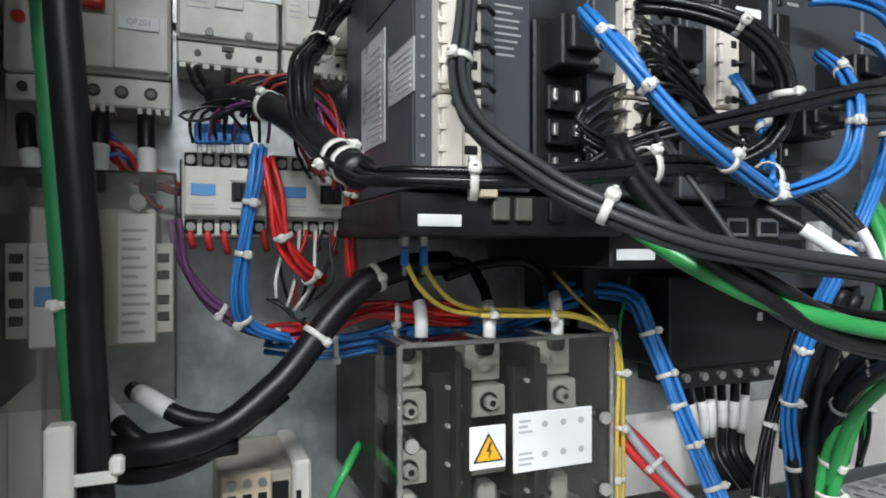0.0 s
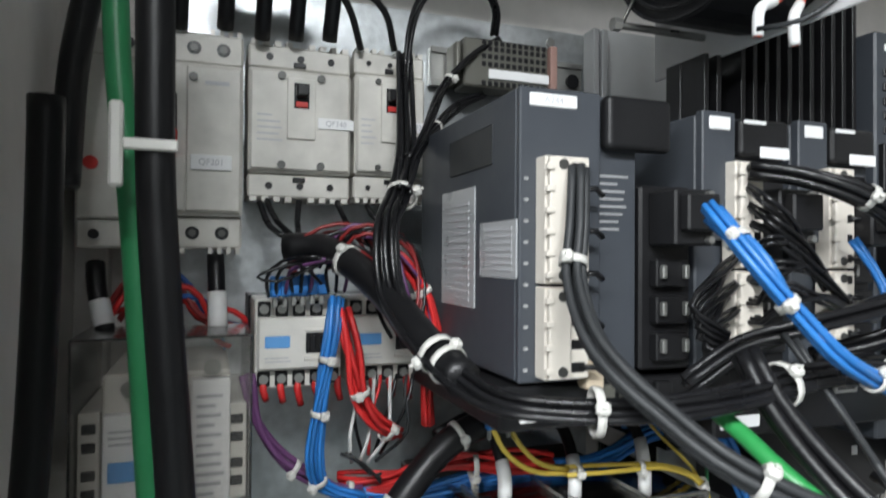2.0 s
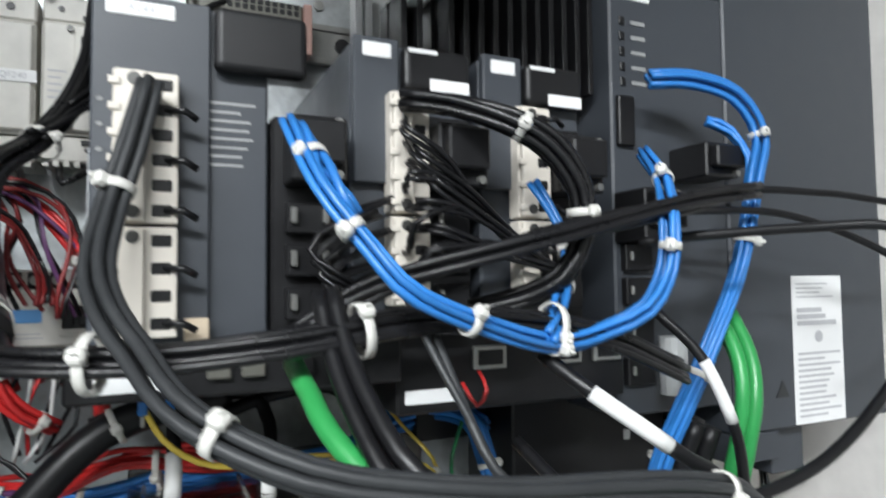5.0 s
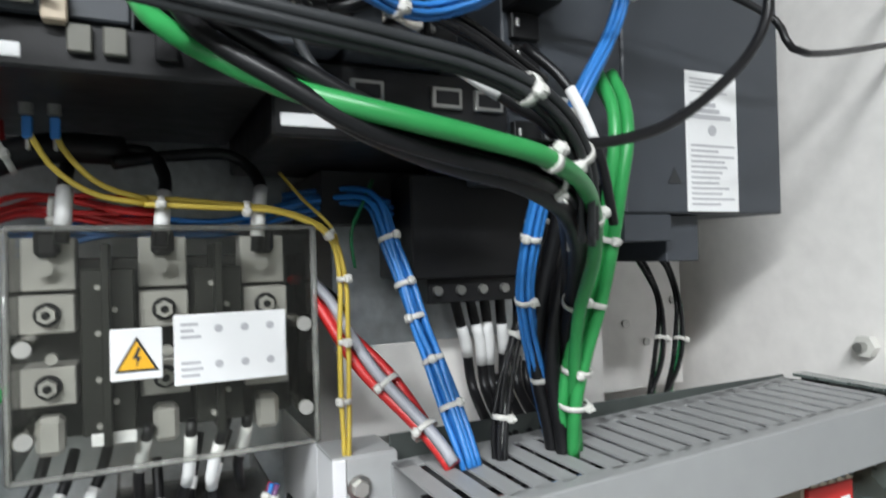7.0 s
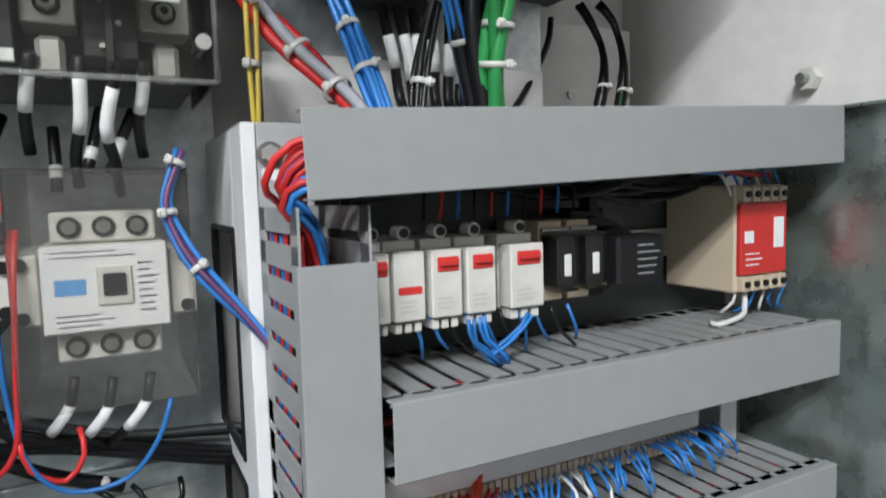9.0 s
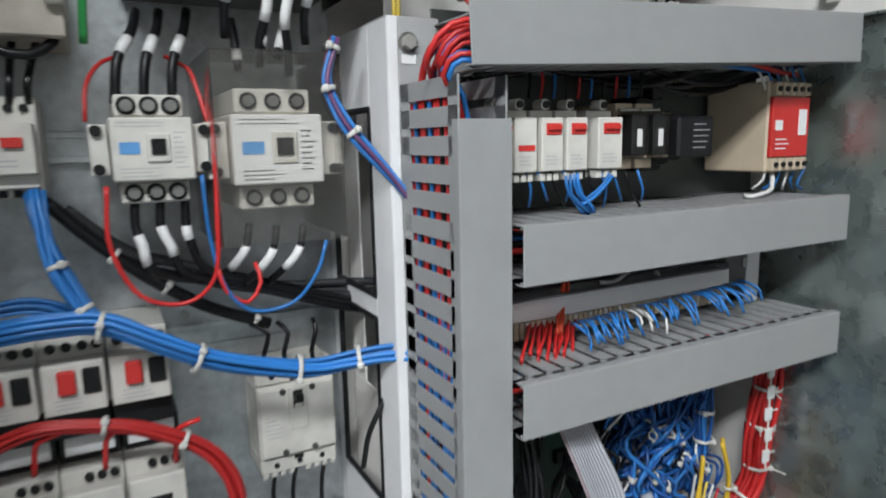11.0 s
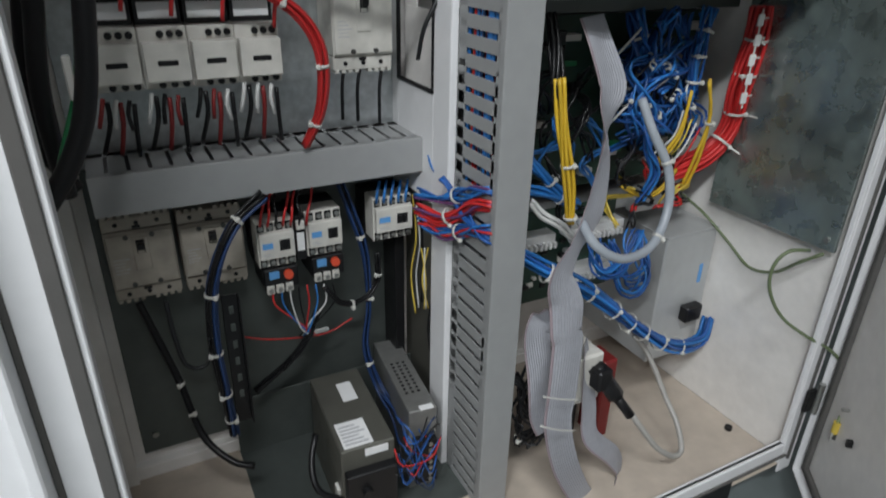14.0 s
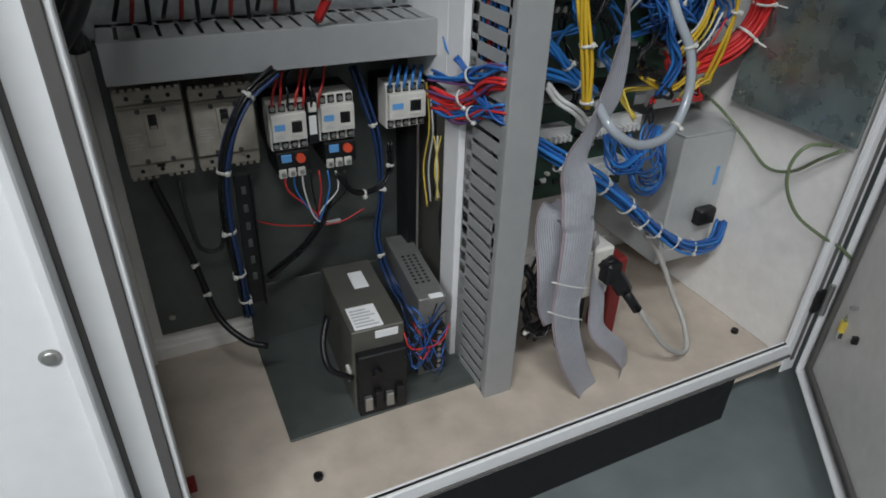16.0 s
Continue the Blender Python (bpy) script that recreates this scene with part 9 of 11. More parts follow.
cable("thin_wire", [(0.697, 0.49, 1.341), (0.699, 0.49, 1.364), (0.703, 0.5, 1.385)], 0.0016, M_BLUE, "lead rising into the duct", group="relay leads")
cable("thin_wire", [(0.681, 0.455, 1.257), (0.691, 0.455, 1.234), (0.703, 0.47, 1.219)], 0.0016, M_BLUE, "blue lead dropping into the duct", group="relay leads")
cable("thin_wire", [(0.717, 0.49, 1.341), (0.719, 0.49, 1.364), (0.724, 0.5, 1.385)], 0.0016, M_WIREBLACK, "lead rising into the duct", group="relay leads")
bundle("blue_leads", [(0.575, 0.45, 1.256), (0.579, 0.45, 1.235), (0.604, 0.45, 1.212)], 3, 0.0018, M_BLUE, "blue leads under the miniature breakers")
bundle("blue_leads", [(0.585, 0.45, 1.257), (0.591, 0.45, 1.237), (0.612, 0.45, 1.214)], 3, 0.0018, M_BLUE, "blue leads under the miniature breakers")
bundle("blue_leads", [(0.635, 0.45, 1.254), (0.619, 0.45, 1.235), (0.595, 0.45, 1.223)], 3, 0.0018, M_BLUE, "blue leads under the miniature breakers")
cable("thin_wire", [(0.909, 0.46, 1.352), (0.895, 0.46, 1.373), (0.894, 0.48, 1.384)], 0.0016, M_WHITEWIRE, "lead over the safety relay", group="relay leads")
cable("thin_wire", [(0.918, 0.46, 1.252), (0.914, 0.46, 1.235), (0.906, 0.47, 1.222)], 0.0016, M_WHITEWIRE, "lead under the safety relay", group="relay leads")
cable("thin_wire", [(0.924, 0.46, 1.356), (0.911, 0.46, 1.376), (0.916, 0.48, 1.387)], 0.0016, M_BLUE, "lead over the safety relay", group="relay leads")
cable("thin_wire", [(0.935, 0.46, 1.252), (0.929, 0.46, 1.228), (0.927, 0.47, 1.221)], 0.0016, M_BLUE, "lead under the safety relay", group="relay leads")
cable("thin_wire", [(0.941, 0.46, 1.352), (0.927, 0.46, 1.378), (0.939, 0.48, 1.39)], 0.0016, M_BLUE, "lead over the safety relay", group="relay leads")
cable("thin_wire", [(0.952, 0.46, 1.251), (0.943, 0.46, 1.234), (0.949, 0.47, 1.22)], 0.0016, M_BLUE, "lead under the safety relay", group="relay leads")
cable("thin_wire", [(0.957, 0.46, 1.357), (0.943, 0.46, 1.381), (0.963, 0.48, 1.393)], 0.0016, M_WHITEWIRE, "lead over the safety relay", group="relay leads")
cable("thin_wire", [(0.969, 0.46, 1.251), (0.958, 0.46, 1.227), (0.971, 0.47, 1.219)], 0.0016, M_WHITEWIRE, "lead under the safety relay", group="relay leads")
cable("thin_wire", [(0.975, 0.46, 1.353), (0.959, 0.46, 1.384), (0.987, 0.48, 1.396)], 0.0016, M_BLUE, "lead over the safety relay", group="relay leads")
cable("thin_wire", [(0.986, 0.46, 1.25), (0.972, 0.46, 1.233), (0.994, 0.47, 1.218)], 0.0016, M_BLUE, "lead under the safety relay", group="relay leads")
cable("thin_wire", [(0.991, 0.46, 1.358), (0.976, 0.46, 1.386), (1.011, 0.48, 1.399)], 0.0016, M_BLUE, "lead over the safety relay", group="relay leads")
cable("thin_wire", [(1.004, 0.46, 1.249), (0.988, 0.46, 1.226), (1.017, 0.47, 1.216)], 0.0016, M_BLUE, "lead under the safety relay", group="relay leads")
cable("thin_wire", [(0.93, 0.46, 1.248), (0.919, 0.45, 1.223), (0.879, 0.45, 1.215), (0.879, 0.46, 1.216)], 0.003, M_WHITEWIRE, "white lead looping under the safety relay")
bundle("red_leads", [(0.559, 0.5, 1.079), (0.543, 0.48, 1.07), (0.514, 0.45, 1.057)], 2, 0.0019, M_RED, "red leads from the terminal strip", group="strip leads")
bundle("red_leads", [(0.567, 0.5, 1.078), (0.551, 0.48, 1.068), (0.526, 0.45, 1.063)], 2, 0.0019, M_RED, "red leads from the terminal strip", group="strip leads")
bundle("red_leads", [(0.576, 0.5, 1.078), (0.559, 0.48, 1.067), (0.537, 0.45, 1.053)], 2, 0.0019, M_RED, "red leads from the terminal strip", group="strip leads")
bundle("red_leads", [(0.584, 0.5, 1.077), (0.567, 0.48, 1.066), (0.537, 0.45, 1.061)], 2, 0.0019, M_RED, "red leads from the terminal strip", group="strip leads")
bundle("red_leads", [(0.592, 0.5, 1.077), (0.575, 0.48, 1.064), (0.549, 0.45, 1.051)], 2, 0.0019, M_RED, "red leads from the terminal strip", group="strip leads")
bundle("red_leads", [(0.601, 0.5, 1.076), (0.584, 0.48, 1.063), (0.56, 0.45, 1.056)], 2, 0.0019, M_RED, "red leads from the terminal strip", group="strip leads")
bundle("red_leads", [(0.609, 0.5, 1.075), (0.592, 0.48, 1.061), (0.56, 0.45, 1.048)], 2, 0.0019, M_RED, "red leads from the terminal strip", group="strip leads")
bundle("red_leads", [(0.618, 0.5, 1.075), (0.601, 0.48, 1.06), (0.572, 0.45, 1.054)], 2, 0.0019, M_RED, "red leads from the terminal strip", group="strip leads")
bundle("red_leads", [(0.627, 0.5, 1.074), (0.609, 0.48, 1.059), (0.585, 0.45, 1.044)], 2, 0.0019, M_RED, "red leads from the terminal strip", group="strip leads")
cable("strip_lead", [(0.606, 0.478, 1.079), (0.593, 0.452, 1.084), (0.597, 0.435, 1.075), (0.594, 0.43, 1.061)], 0.0016, M_BLUE, "lead from the terminal strip into the duct", group="strip leads")
cable("strip_lead", [(0.612, 0.478, 1.08), (0.6, 0.452, 1.087), (0.594, 0.435, 1.082), (0.593, 0.43, 1.072)], 0.0016, M_BLUE, "lead from the terminal strip into the duct", group="strip leads")
cable("strip_lead", [(0.618, 0.478, 1.08), (0.61, 0.452, 1.086), (0.605, 0.435, 1.08), (0.611, 0.43, 1.069)], 0.0016, M_BLUE, "lead from the terminal strip into the duct", group="strip leads")
cable("strip_lead", [(0.624, 0.478, 1.08), (0.615, 0.452, 1.085), (0.609, 0.435, 1.079), (0.616, 0.43, 1.066)], 0.0016, M_BLUE, "lead from the terminal strip into the duct", group="strip leads")
cable("strip_lead", [(0.63, 0.478, 1.08), (0.615, 0.452, 1.086), (0.604, 0.435, 1.08), (0.606, 0.43, 1.067)], 0.0016, M_BLUE, "lead from the terminal strip into the duct", group="strip leads")
cable("strip_lead", [(0.636, 0.478, 1.081), (0.625, 0.452, 1.086), (0.621, 0.435, 1.081), (0.623, 0.43, 1.071)], 0.0016, M_BLUE, "lead from the terminal strip into the duct", group="strip leads")
cable("strip_lead", [(0.642, 0.478, 1.081), (0.624, 0.452, 1.09), (0.615, 0.435, 1.084), (0.616, 0.43, 1.074)], 0.0016, M_BLUE, "lead from the terminal strip into the duct", group="strip leads")
cable("strip_lead", [(0.648, 0.478, 1.081), (0.638, 0.452, 1.083), (0.634, 0.435, 1.077), (0.638, 0.43, 1.06)], 0.0016, M_BLUE, "lead from the terminal strip into the duct", group="strip leads")
cable("strip_lead", [(0.654, 0.478, 1.082), (0.645, 0.452, 1.086), (0.632, 0.435, 1.086), (0.637, 0.43, 1.077)], 0.0016, M_BLUE, "lead from the terminal strip into the duct", group="strip leads")
cable("strip_lead", [(0.661, 0.478, 1.082), (0.644, 0.452, 1.09), (0.638, 0.435, 1.083), (0.642, 0.43, 1.071)], 0.0016, M_BLUE, "lead from the terminal strip into the duct", group="strip leads")
cable("strip_lead", [(0.667, 0.478, 1.083), (0.652, 0.452, 1.089), (0.64, 0.435, 1.078), (0.643, 0.43, 1.06)], 0.0016, M_BLUE, "lead from the terminal strip into the duct", group="strip leads")
cable("strip_lead", [(0.673, 0.478, 1.082), (0.658, 0.452, 1.089), (0.647, 0.435, 1.081), (0.65, 0.43, 1.065)], 0.0016, M_BLUE, "lead from the terminal strip into the duct", group="strip leads")
cable("strip_lead", [(0.68, 0.478, 1.083), (0.667, 0.452, 1.087), (0.653, 0.435, 1.084), (0.657, 0.43, 1.074)], 0.0016, M_BLUE, "lead from the terminal strip into the duct", group="strip leads")
cable("strip_lead", [(0.686, 0.478, 1.083), (0.675, 0.452, 1.09), (0.673, 0.435, 1.086), (0.671, 0.43, 1.078)], 0.0016, M_WHITEWIRE, "lead from the terminal strip into the duct", group="strip leads")
cable("strip_lead", [(0.693, 0.478, 1.083), (0.682, 0.452, 1.086), (0.669, 0.435, 1.081), (0.675, 0.43, 1.065)], 0.0016, M_BLUE, "lead from the terminal strip into the duct", group="strip leads")
cable("strip_lead", [(0.699, 0.478, 1.084), (0.691, 0.452, 1.086), (0.688, 0.435, 1.081), (0.688, 0.43, 1.069)], 0.0016, M_WHITEWIRE, "lead from the terminal strip into the duct", group="strip leads")
cable("strip_lead", [(0.705, 0.478, 1.084), (0.694, 0.452, 1.087), (0.684, 0.435, 1.088), (0.688, 0.43, 1.08)], 0.0016, M_WHITEWIRE, "lead from the terminal strip into the duct", group="strip leads")
cable("strip_lead", [(0.712, 0.478, 1.085), (0.698, 0.452, 1.093), (0.691, 0.435, 1.087), (0.695, 0.43, 1.077)], 0.0016, M_BLUE, "lead from the terminal strip into the duct", group="strip leads")
cable("strip_lead", [(0.719, 0.478, 1.085), (0.702, 0.452, 1.089), (0.695, 0.435, 1.084), (0.697, 0.43, 1.071)], 0.0016, M_BLUE, "lead from the terminal strip into the duct", group="strip leads")
cable("strip_lead", [(0.725, 0.478, 1.085), (0.712, 0.452, 1.093), (0.709, 0.435, 1.088), (0.708, 0.43, 1.081)], 0.0016, M_BLUE, "lead from the terminal strip into the duct", group="strip leads")
cable("strip_lead", [(0.732, 0.478, 1.086), (0.717, 0.452, 1.087), (0.715, 0.435, 1.078), (0.712, 0.43, 1.061)], 0.0016, M_WHITEWIRE, "lead from the terminal strip into the duct", group="strip leads")
cable("strip_lead", [(0.739, 0.478, 1.086), (0.723, 0.452, 1.091), (0.72, 0.435, 1.086), (0.72, 0.43, 1.074)], 0.0016, M_BLUE, "lead from the terminal strip into the duct", group="strip leads")
cable("strip_lead", [(0.746, 0.478, 1.086), (0.736, 0.452, 1.092), (0.727, 0.435, 1.089), (0.732, 0.43, 1.081)], 0.0016, M_BLUE, "lead from the terminal strip into the duct", group="strip leads")
cable("strip_lead", [(0.753, 0.478, 1.087), (0.736, 0.452, 1.092), (0.732, 0.435, 1.09), (0.73, 0.43, 1.082)], 0.0016, M_BLUE, "lead from the terminal strip into the duct", group="strip leads")
cable("strip_lead", [(0.76, 0.478, 1.087), (0.738, 0.452, 1.094), (0.722, 0.435, 1.091), (0.722, 0.43, 1.081)], 0.0016, M_BLUE, "lead from the terminal strip into the duct", group="strip leads")
cable("strip_lead", [(0.766, 0.478, 1.088), (0.741, 0.452, 1.093), (0.728, 0.435, 1.089), (0.729, 0.43, 1.076)], 0.0016, M_BLUE, "lead from the terminal strip into the duct", group="strip leads")
cable("strip_lead", [(0.773, 0.478, 1.088), (0.759, 0.452, 1.089), (0.756, 0.435, 1.082), (0.761, 0.43, 1.064)], 0.0016, M_BLUE, "lead from the terminal strip into the duct", group="strip leads")
cable("strip_lead", [(0.78, 0.478, 1.088), (0.762, 0.452, 1.096), (0.756, 0.435, 1.089), (0.759, 0.43, 1.079)], 0.0016, M_BLUE, "lead from the terminal strip into the duct", group="strip leads")
cable("strip_lead", [(0.788, 0.478, 1.089), (0.764, 0.452, 1.098), (0.763, 0.435, 1.092), (0.759, 0.43, 1.085)], 0.0016, M_BLUE, "lead from the terminal strip into the duct", group="strip leads")
cable("strip_lead", [(0.795, 0.478, 1.089), (0.776, 0.452, 1.093), (0.766, 0.435, 1.083), (0.767, 0.43, 1.065)], 0.0016, M_BLUE, "lead from the terminal strip into the duct", group="strip leads")
cable("strip_lead", [(0.802, 0.478, 1.089), (0.799, 0.452, 1.093), (0.797, 0.435, 1.087), (0.809, 0.43, 1.074)], 0.0016, M_BLUE, "lead from the terminal strip into the duct", group="strip leads")
cable("strip_lead", [(0.81, 0.478, 1.09), (0.798, 0.452, 1.096), (0.801, 0.435, 1.091), (0.803, 0.43, 1.083)], 0.0016, M_BLUE, "lead from the terminal strip into the duct", group="strip leads")
cable("strip_lead", [(0.817, 0.478, 1.09), (0.815, 0.452, 1.092), (0.823, 0.435, 1.088), (0.831, 0.43, 1.078)], 0.0016, M_BLUE, "lead from the terminal strip into the duct", group="strip leads")
cable("strip_lead", [(0.825, 0.478, 1.091), (0.815, 0.452, 1.094), (0.811, 0.435, 1.088), (0.811, 0.43, 1.076)], 0.0016, M_BLUE, "lead from the terminal strip into the duct", group="strip leads")
cable("strip_lead", [(0.833, 0.478, 1.091), (0.821, 0.452, 1.092), (0.816, 0.435, 1.084), (0.822, 0.43, 1.067)], 0.0016, M_BLUE, "lead from the terminal strip into the duct", group="strip leads")
cable("strip_lead", [(0.84, 0.478, 1.091), (0.827, 0.452, 1.098), (0.821, 0.435, 1.092), (0.826, 0.43, 1.082)], 0.0016, M_BLUE, "lead from the terminal strip into the duct", group="strip leads")
cable("strip_lead", [(0.847, 0.478, 1.092), (0.838, 0.452, 1.097), (0.842, 0.435, 1.09), (0.849, 0.43, 1.078)], 0.0016, M_BLUE, "lead from the terminal strip into the duct", group="strip leads")
cable("strip_lead", [(0.855, 0.478, 1.092), (0.849, 0.452, 1.093), (0.852, 0.435, 1.09), (0.86, 0.43, 1.079)], 0.0016, M_BLUE, "lead from the terminal strip into the duct", group="strip leads")
cable("strip_lead", [(0.863, 0.478, 1.092), (0.852, 0.452, 1.094), (0.845, 0.435, 1.085), (0.851, 0.43, 1.067)], 0.0016, M_BLUE, "lead from the terminal strip into the duct", group="strip leads")
cable("strip_lead", [(0.87, 0.478, 1.093), (0.863, 0.452, 1.099), (0.865, 0.435, 1.09), (0.866, 0.43, 1.08)], 0.0016, M_BLUE, "lead from the terminal strip into the duct", group="strip leads")
cable("strip_lead", [(0.878, 0.478, 1.093), (0.868, 0.452, 1.096), (0.855, 0.435, 1.095), (0.864, 0.43, 1.085)], 0.0016, M_BLUE, "lead from the terminal strip into the duct", group="strip leads")
cable("strip_lead", [(0.887, 0.478, 1.094), (0.874, 0.452, 1.096), (0.868, 0.435, 1.095), (0.873, 0.43, 1.087)], 0.0016, M_BLUE, "lead from the terminal strip into the duct", group="strip leads")
cable("strip_lead", [(0.895, 0.478, 1.095), (0.877, 0.452, 1.102), (0.881, 0.435, 1.096), (0.883, 0.43, 1.089)], 0.0016, M_BLUE, "lead from the terminal strip into the duct", group="strip leads")
cable("strip_lead", [(0.903, 0.478, 1.094), (0.884, 0.452, 1.099), (0.884, 0.435, 1.092), (0.886, 0.43, 1.079)], 0.0016, M_BLUE, "lead from the terminal strip into the duct", group="strip leads")
bundle("orange_lead", [(0.629, 0.52, 1.118), (0.609, 0.5, 1.089), (0.589, 0.48, 1.069)], 3, 0.0026, M_ORANGE, "orange leads crossing the terminal strip")
cable("thin_wire", [(0.685, 0.52, 1.111), (0.709, 0.52, 1.108), (0.745, 0.53, 1.117)], 0.003, M_WHITEWIRE, "white lead hanging over the terminal strip")
cable("thin_wire", [(0.785, 0.52, 1.114), (0.807, 0.52, 1.092), (0.845, 0.53, 1.104)], 0.003, M_WHITEWIRE, "white lead hanging over the terminal strip")

# right bay, bottom
bundle("red_loom", [(1.012, 0.5, 0.967), (1.013, 0.5, 0.918), (1.011, 0.51, 0.827), (1.017, 0.52, 0.746), (0.978, 0.53, 0.69), (0.888, 0.55, 0.652)], 16, 0.0042, M_RED, "thick red wire loom with white ties", ties=(0.15, 0.32, 0.5, 0.68), wob=0.4, tail=0.02)
bundle("yellow_loom", [(0.530, 0.438, 0.886), (0.538, 0.43, 0.824), (0.558, 0.428, 0.735), (0.572, 0.428, 0.656)], 7, 0.0032, M_YELLOW, "bright yellow wire loom hanging down", ties=(0.6, 0.97), tail=0.015)
bundle("black_loom", [(0.537, 0.48, 0.97), (0.535, 0.46, 0.922), (0.533, 0.445, 0.880), (0.538, 0.442, 0.84)], 7, 0.0034, M_WIREBLACK, "black wires above the yellow loom")
mk = thing("marker_tags", (0.985, 0.478, 0.800), "white wire marker tags hanging beside a red loom", "wire marker")
for k in range(5):
    part("tag", nb((-0.006 + 0.003 * (k % 2), 0.008 + 0.003 * (k % 2), -0.002, 0.002, k * 0.034, k * 0.034 + 0.020), bev=0.0008), M_SLEEVE, mk)
    part("tie", nb((0.006, 0.022, -0.001, 0.001, k * 0.034 + 0.012, k * 0.034 + 0.015)), M_TIE, mk)
part("thread", nb((0.000, 0.004, -0.001, 0.001, -0.01, 0.165)), M_TIE, mk)
bundle("yellow_loom", [(0.871, 0.5, 0.829), (0.865, 0.5, 0.753), (0.838, 0.52, 0.694)], 2, 0.0032, M_YELLOW, "yellow wires in front of the board")
bundle("yellow_loom", [(0.913, 0.5, 0.844), (0.933, 0.5, 0.774), (0.934, 0.51, 0.7), (0.933, 0.53, 0.626)], 2, 0.0034, M_YELLOW, "yellow wires beside the red loom", ties=(0.4,))
cable("thin_wire", [(0.884, 0.52, 0.788), (0.869, 0.52, 0.739), (0.829, 0.54, 0.693)], 0.002, M_WHITEWIRE, "thin wire in front of the board", group="thin wires")
cable("thin_wire", [(0.897, 0.52, 0.778), (0.88, 0.52, 0.731), (0.845, 0.54, 0.683)], 0.002, M_RED, "thin wire in front of the board", group="thin wires")
cable("thin_wire", [(0.91, 0.52, 0.769), (0.892, 0.52, 0.723), (0.861, 0.54, 0.672)], 0.002, M_PALEYELLOW, "thin wire in front of the board", group="thin wires")
cable("thin_wire", [(0.924, 0.52, 0.76), (0.903, 0.52, 0.715), (0.877, 0.54, 0.661)], 0.002, M_WHITEWIRE, "thin wire in front of the board", group="thin wires")
cable("thin_wire", [(0.937, 0.52, 0.75), (0.915, 0.52, 0.707), (0.894, 0.54, 0.65)], 0.002, M_RED, "thin wire in front of the board", group="thin wires")
bundle("yellow_loom", [(0.756, 0.52, 0.664), (0.81, 0.52, 0.632), (0.851, 0.52, 0.633), (0.895, 0.52, 0.671)], 2, 0.003, M_YELLOW, "yellow wires low on the board")
cable("spiral_tube", [(0.717, 0.46, 0.836), (0.725, 0.43, 0.785), (0.745, 0.405, 0.73), (0.744, 0.39, 0.664), (0.699, 0.37, 0.614), (0.624, 0.355, 0.613), (0.57, 0.36, 0.645), (0.568, 0.4, 0.673)], 0.0078, M_TUBE, "clear grey spiral tube in a loop over blue wires", ties=(0.25, 0.55), seg=12, tail=0.006)
bundle("blue_loom", [(0.515, 0.5, 0.578), (0.568, 0.47, 0.546), (0.641, 0.46, 0.502), (0.708, 0.45, 0.449), (0.793, 0.45, 0.377), (0.893, 0.45, 0.311), (0.988, 0.46, 0.292), (1.026, 0.48, 0.324)], 11, 0.0036, M_BLUE, "thick blue wire loom closely tied", ties=(0.12, 0.28, 0.4, 0.5, 0.6, 0.7, 0.8), wob=0.4, tail=0.008, mats=[M_BLUE, M_MIDBLUE])
bundle("blue_loom", [(0.516, 0.5, 0.754), (0.557, 0.49, 0.719), (0.609, 0.49, 0.668)], 7, 0.003, M_BLUE, "blue wires leaving the tall duct", ties=(0.6,))
bundle("blue_loom", [(0.512, 0.5, 0.703), (0.561, 0.49, 0.687), (0.643, 0.5, 0.651)], 7, 0.0032, M_BLUE, "blue wires leaving the tall duct", ties=(0.7,))
bundle("white_cables", [(0.528, 0.48, 0.679), (0.565, 0.47, 0.646), (0.609, 0.46, 0.61)], 2, 0.004, M_WHITEWIRE, "pale cables behind the yellow loom")
cable("white_cable", [(0.715, 0.36, 0.264), (0.734, 0.345, 0.231), (0.769, 0.33, 0.182), (0.813, 0.325, 0.147), (0.841, 0.33, 0.142), (0.853, 0.345, 0.156), (0.864, 0.375, 0.18), (0.864, 0.41, 0.212), (0.858, 0.45, 0.265), (0.842, 0.47, 0.306), (0.816, 0.48, 0.339)], 0.0056, M_DATAGREY, "pale data cable looping over the base tray")
cable("earth_cable", [(0.966, 0.56, 0.598), (1.024, 0.54, 0.55), (1.038, 0.48, 0.508), (1.038, 0.42, 0.477), (1.03, 0.36, 0.495), (1.02, 0.31, 0.542), (1.023, 0.275, 0.574)], 0.0032, M_EARTH, "green yellow earth cable along the side wall")
cable("earth_cable", [(0.996, 0.285, 0.582), (0.943, 0.29, 0.588), (0.928, 0.3, 0.556), (0.939, 0.3, 0.505), (0.981, 0.29, 0.445), (1.02, 0.26, 0.411), (1.063, 0.235, 0.384), (1.087, 0.21, 0.349), (1.071, 0.18, 0.302), (1.035, 0.165, 0.271)], 0.0032, M_EARTH, "green yellow earth cable bridging to the door")
bundle("blue_mess", [(0.765, 0.56, 0.96), (0.78, 0.54, 0.885), (0.765, 0.56, 0.818), (0.833, 0.55, 0.741)], 9, 0.0028, M_BLUE, "tangled blue wires in front of the board", wob=2.2, ties=(0.2, 0.5, 0.8), fan=0.03, mats=[M_BLUE, M_MIDBLUE, M_MIDBLUE])
bundle("blue_mess", [(0.85, 0.55, 0.958), (0.811, 0.53, 0.883), (0.873, 0.54, 0.806), (0.846, 0.56, 0.711)], 9, 0.0028, M_BLUE, "tangled blue wires in front of the board", wob=2.2, ties=(0.3, 0.6), fan=0.03, mats=[M_BLUE, M_MIDBLUE, M_MIDBLUE])
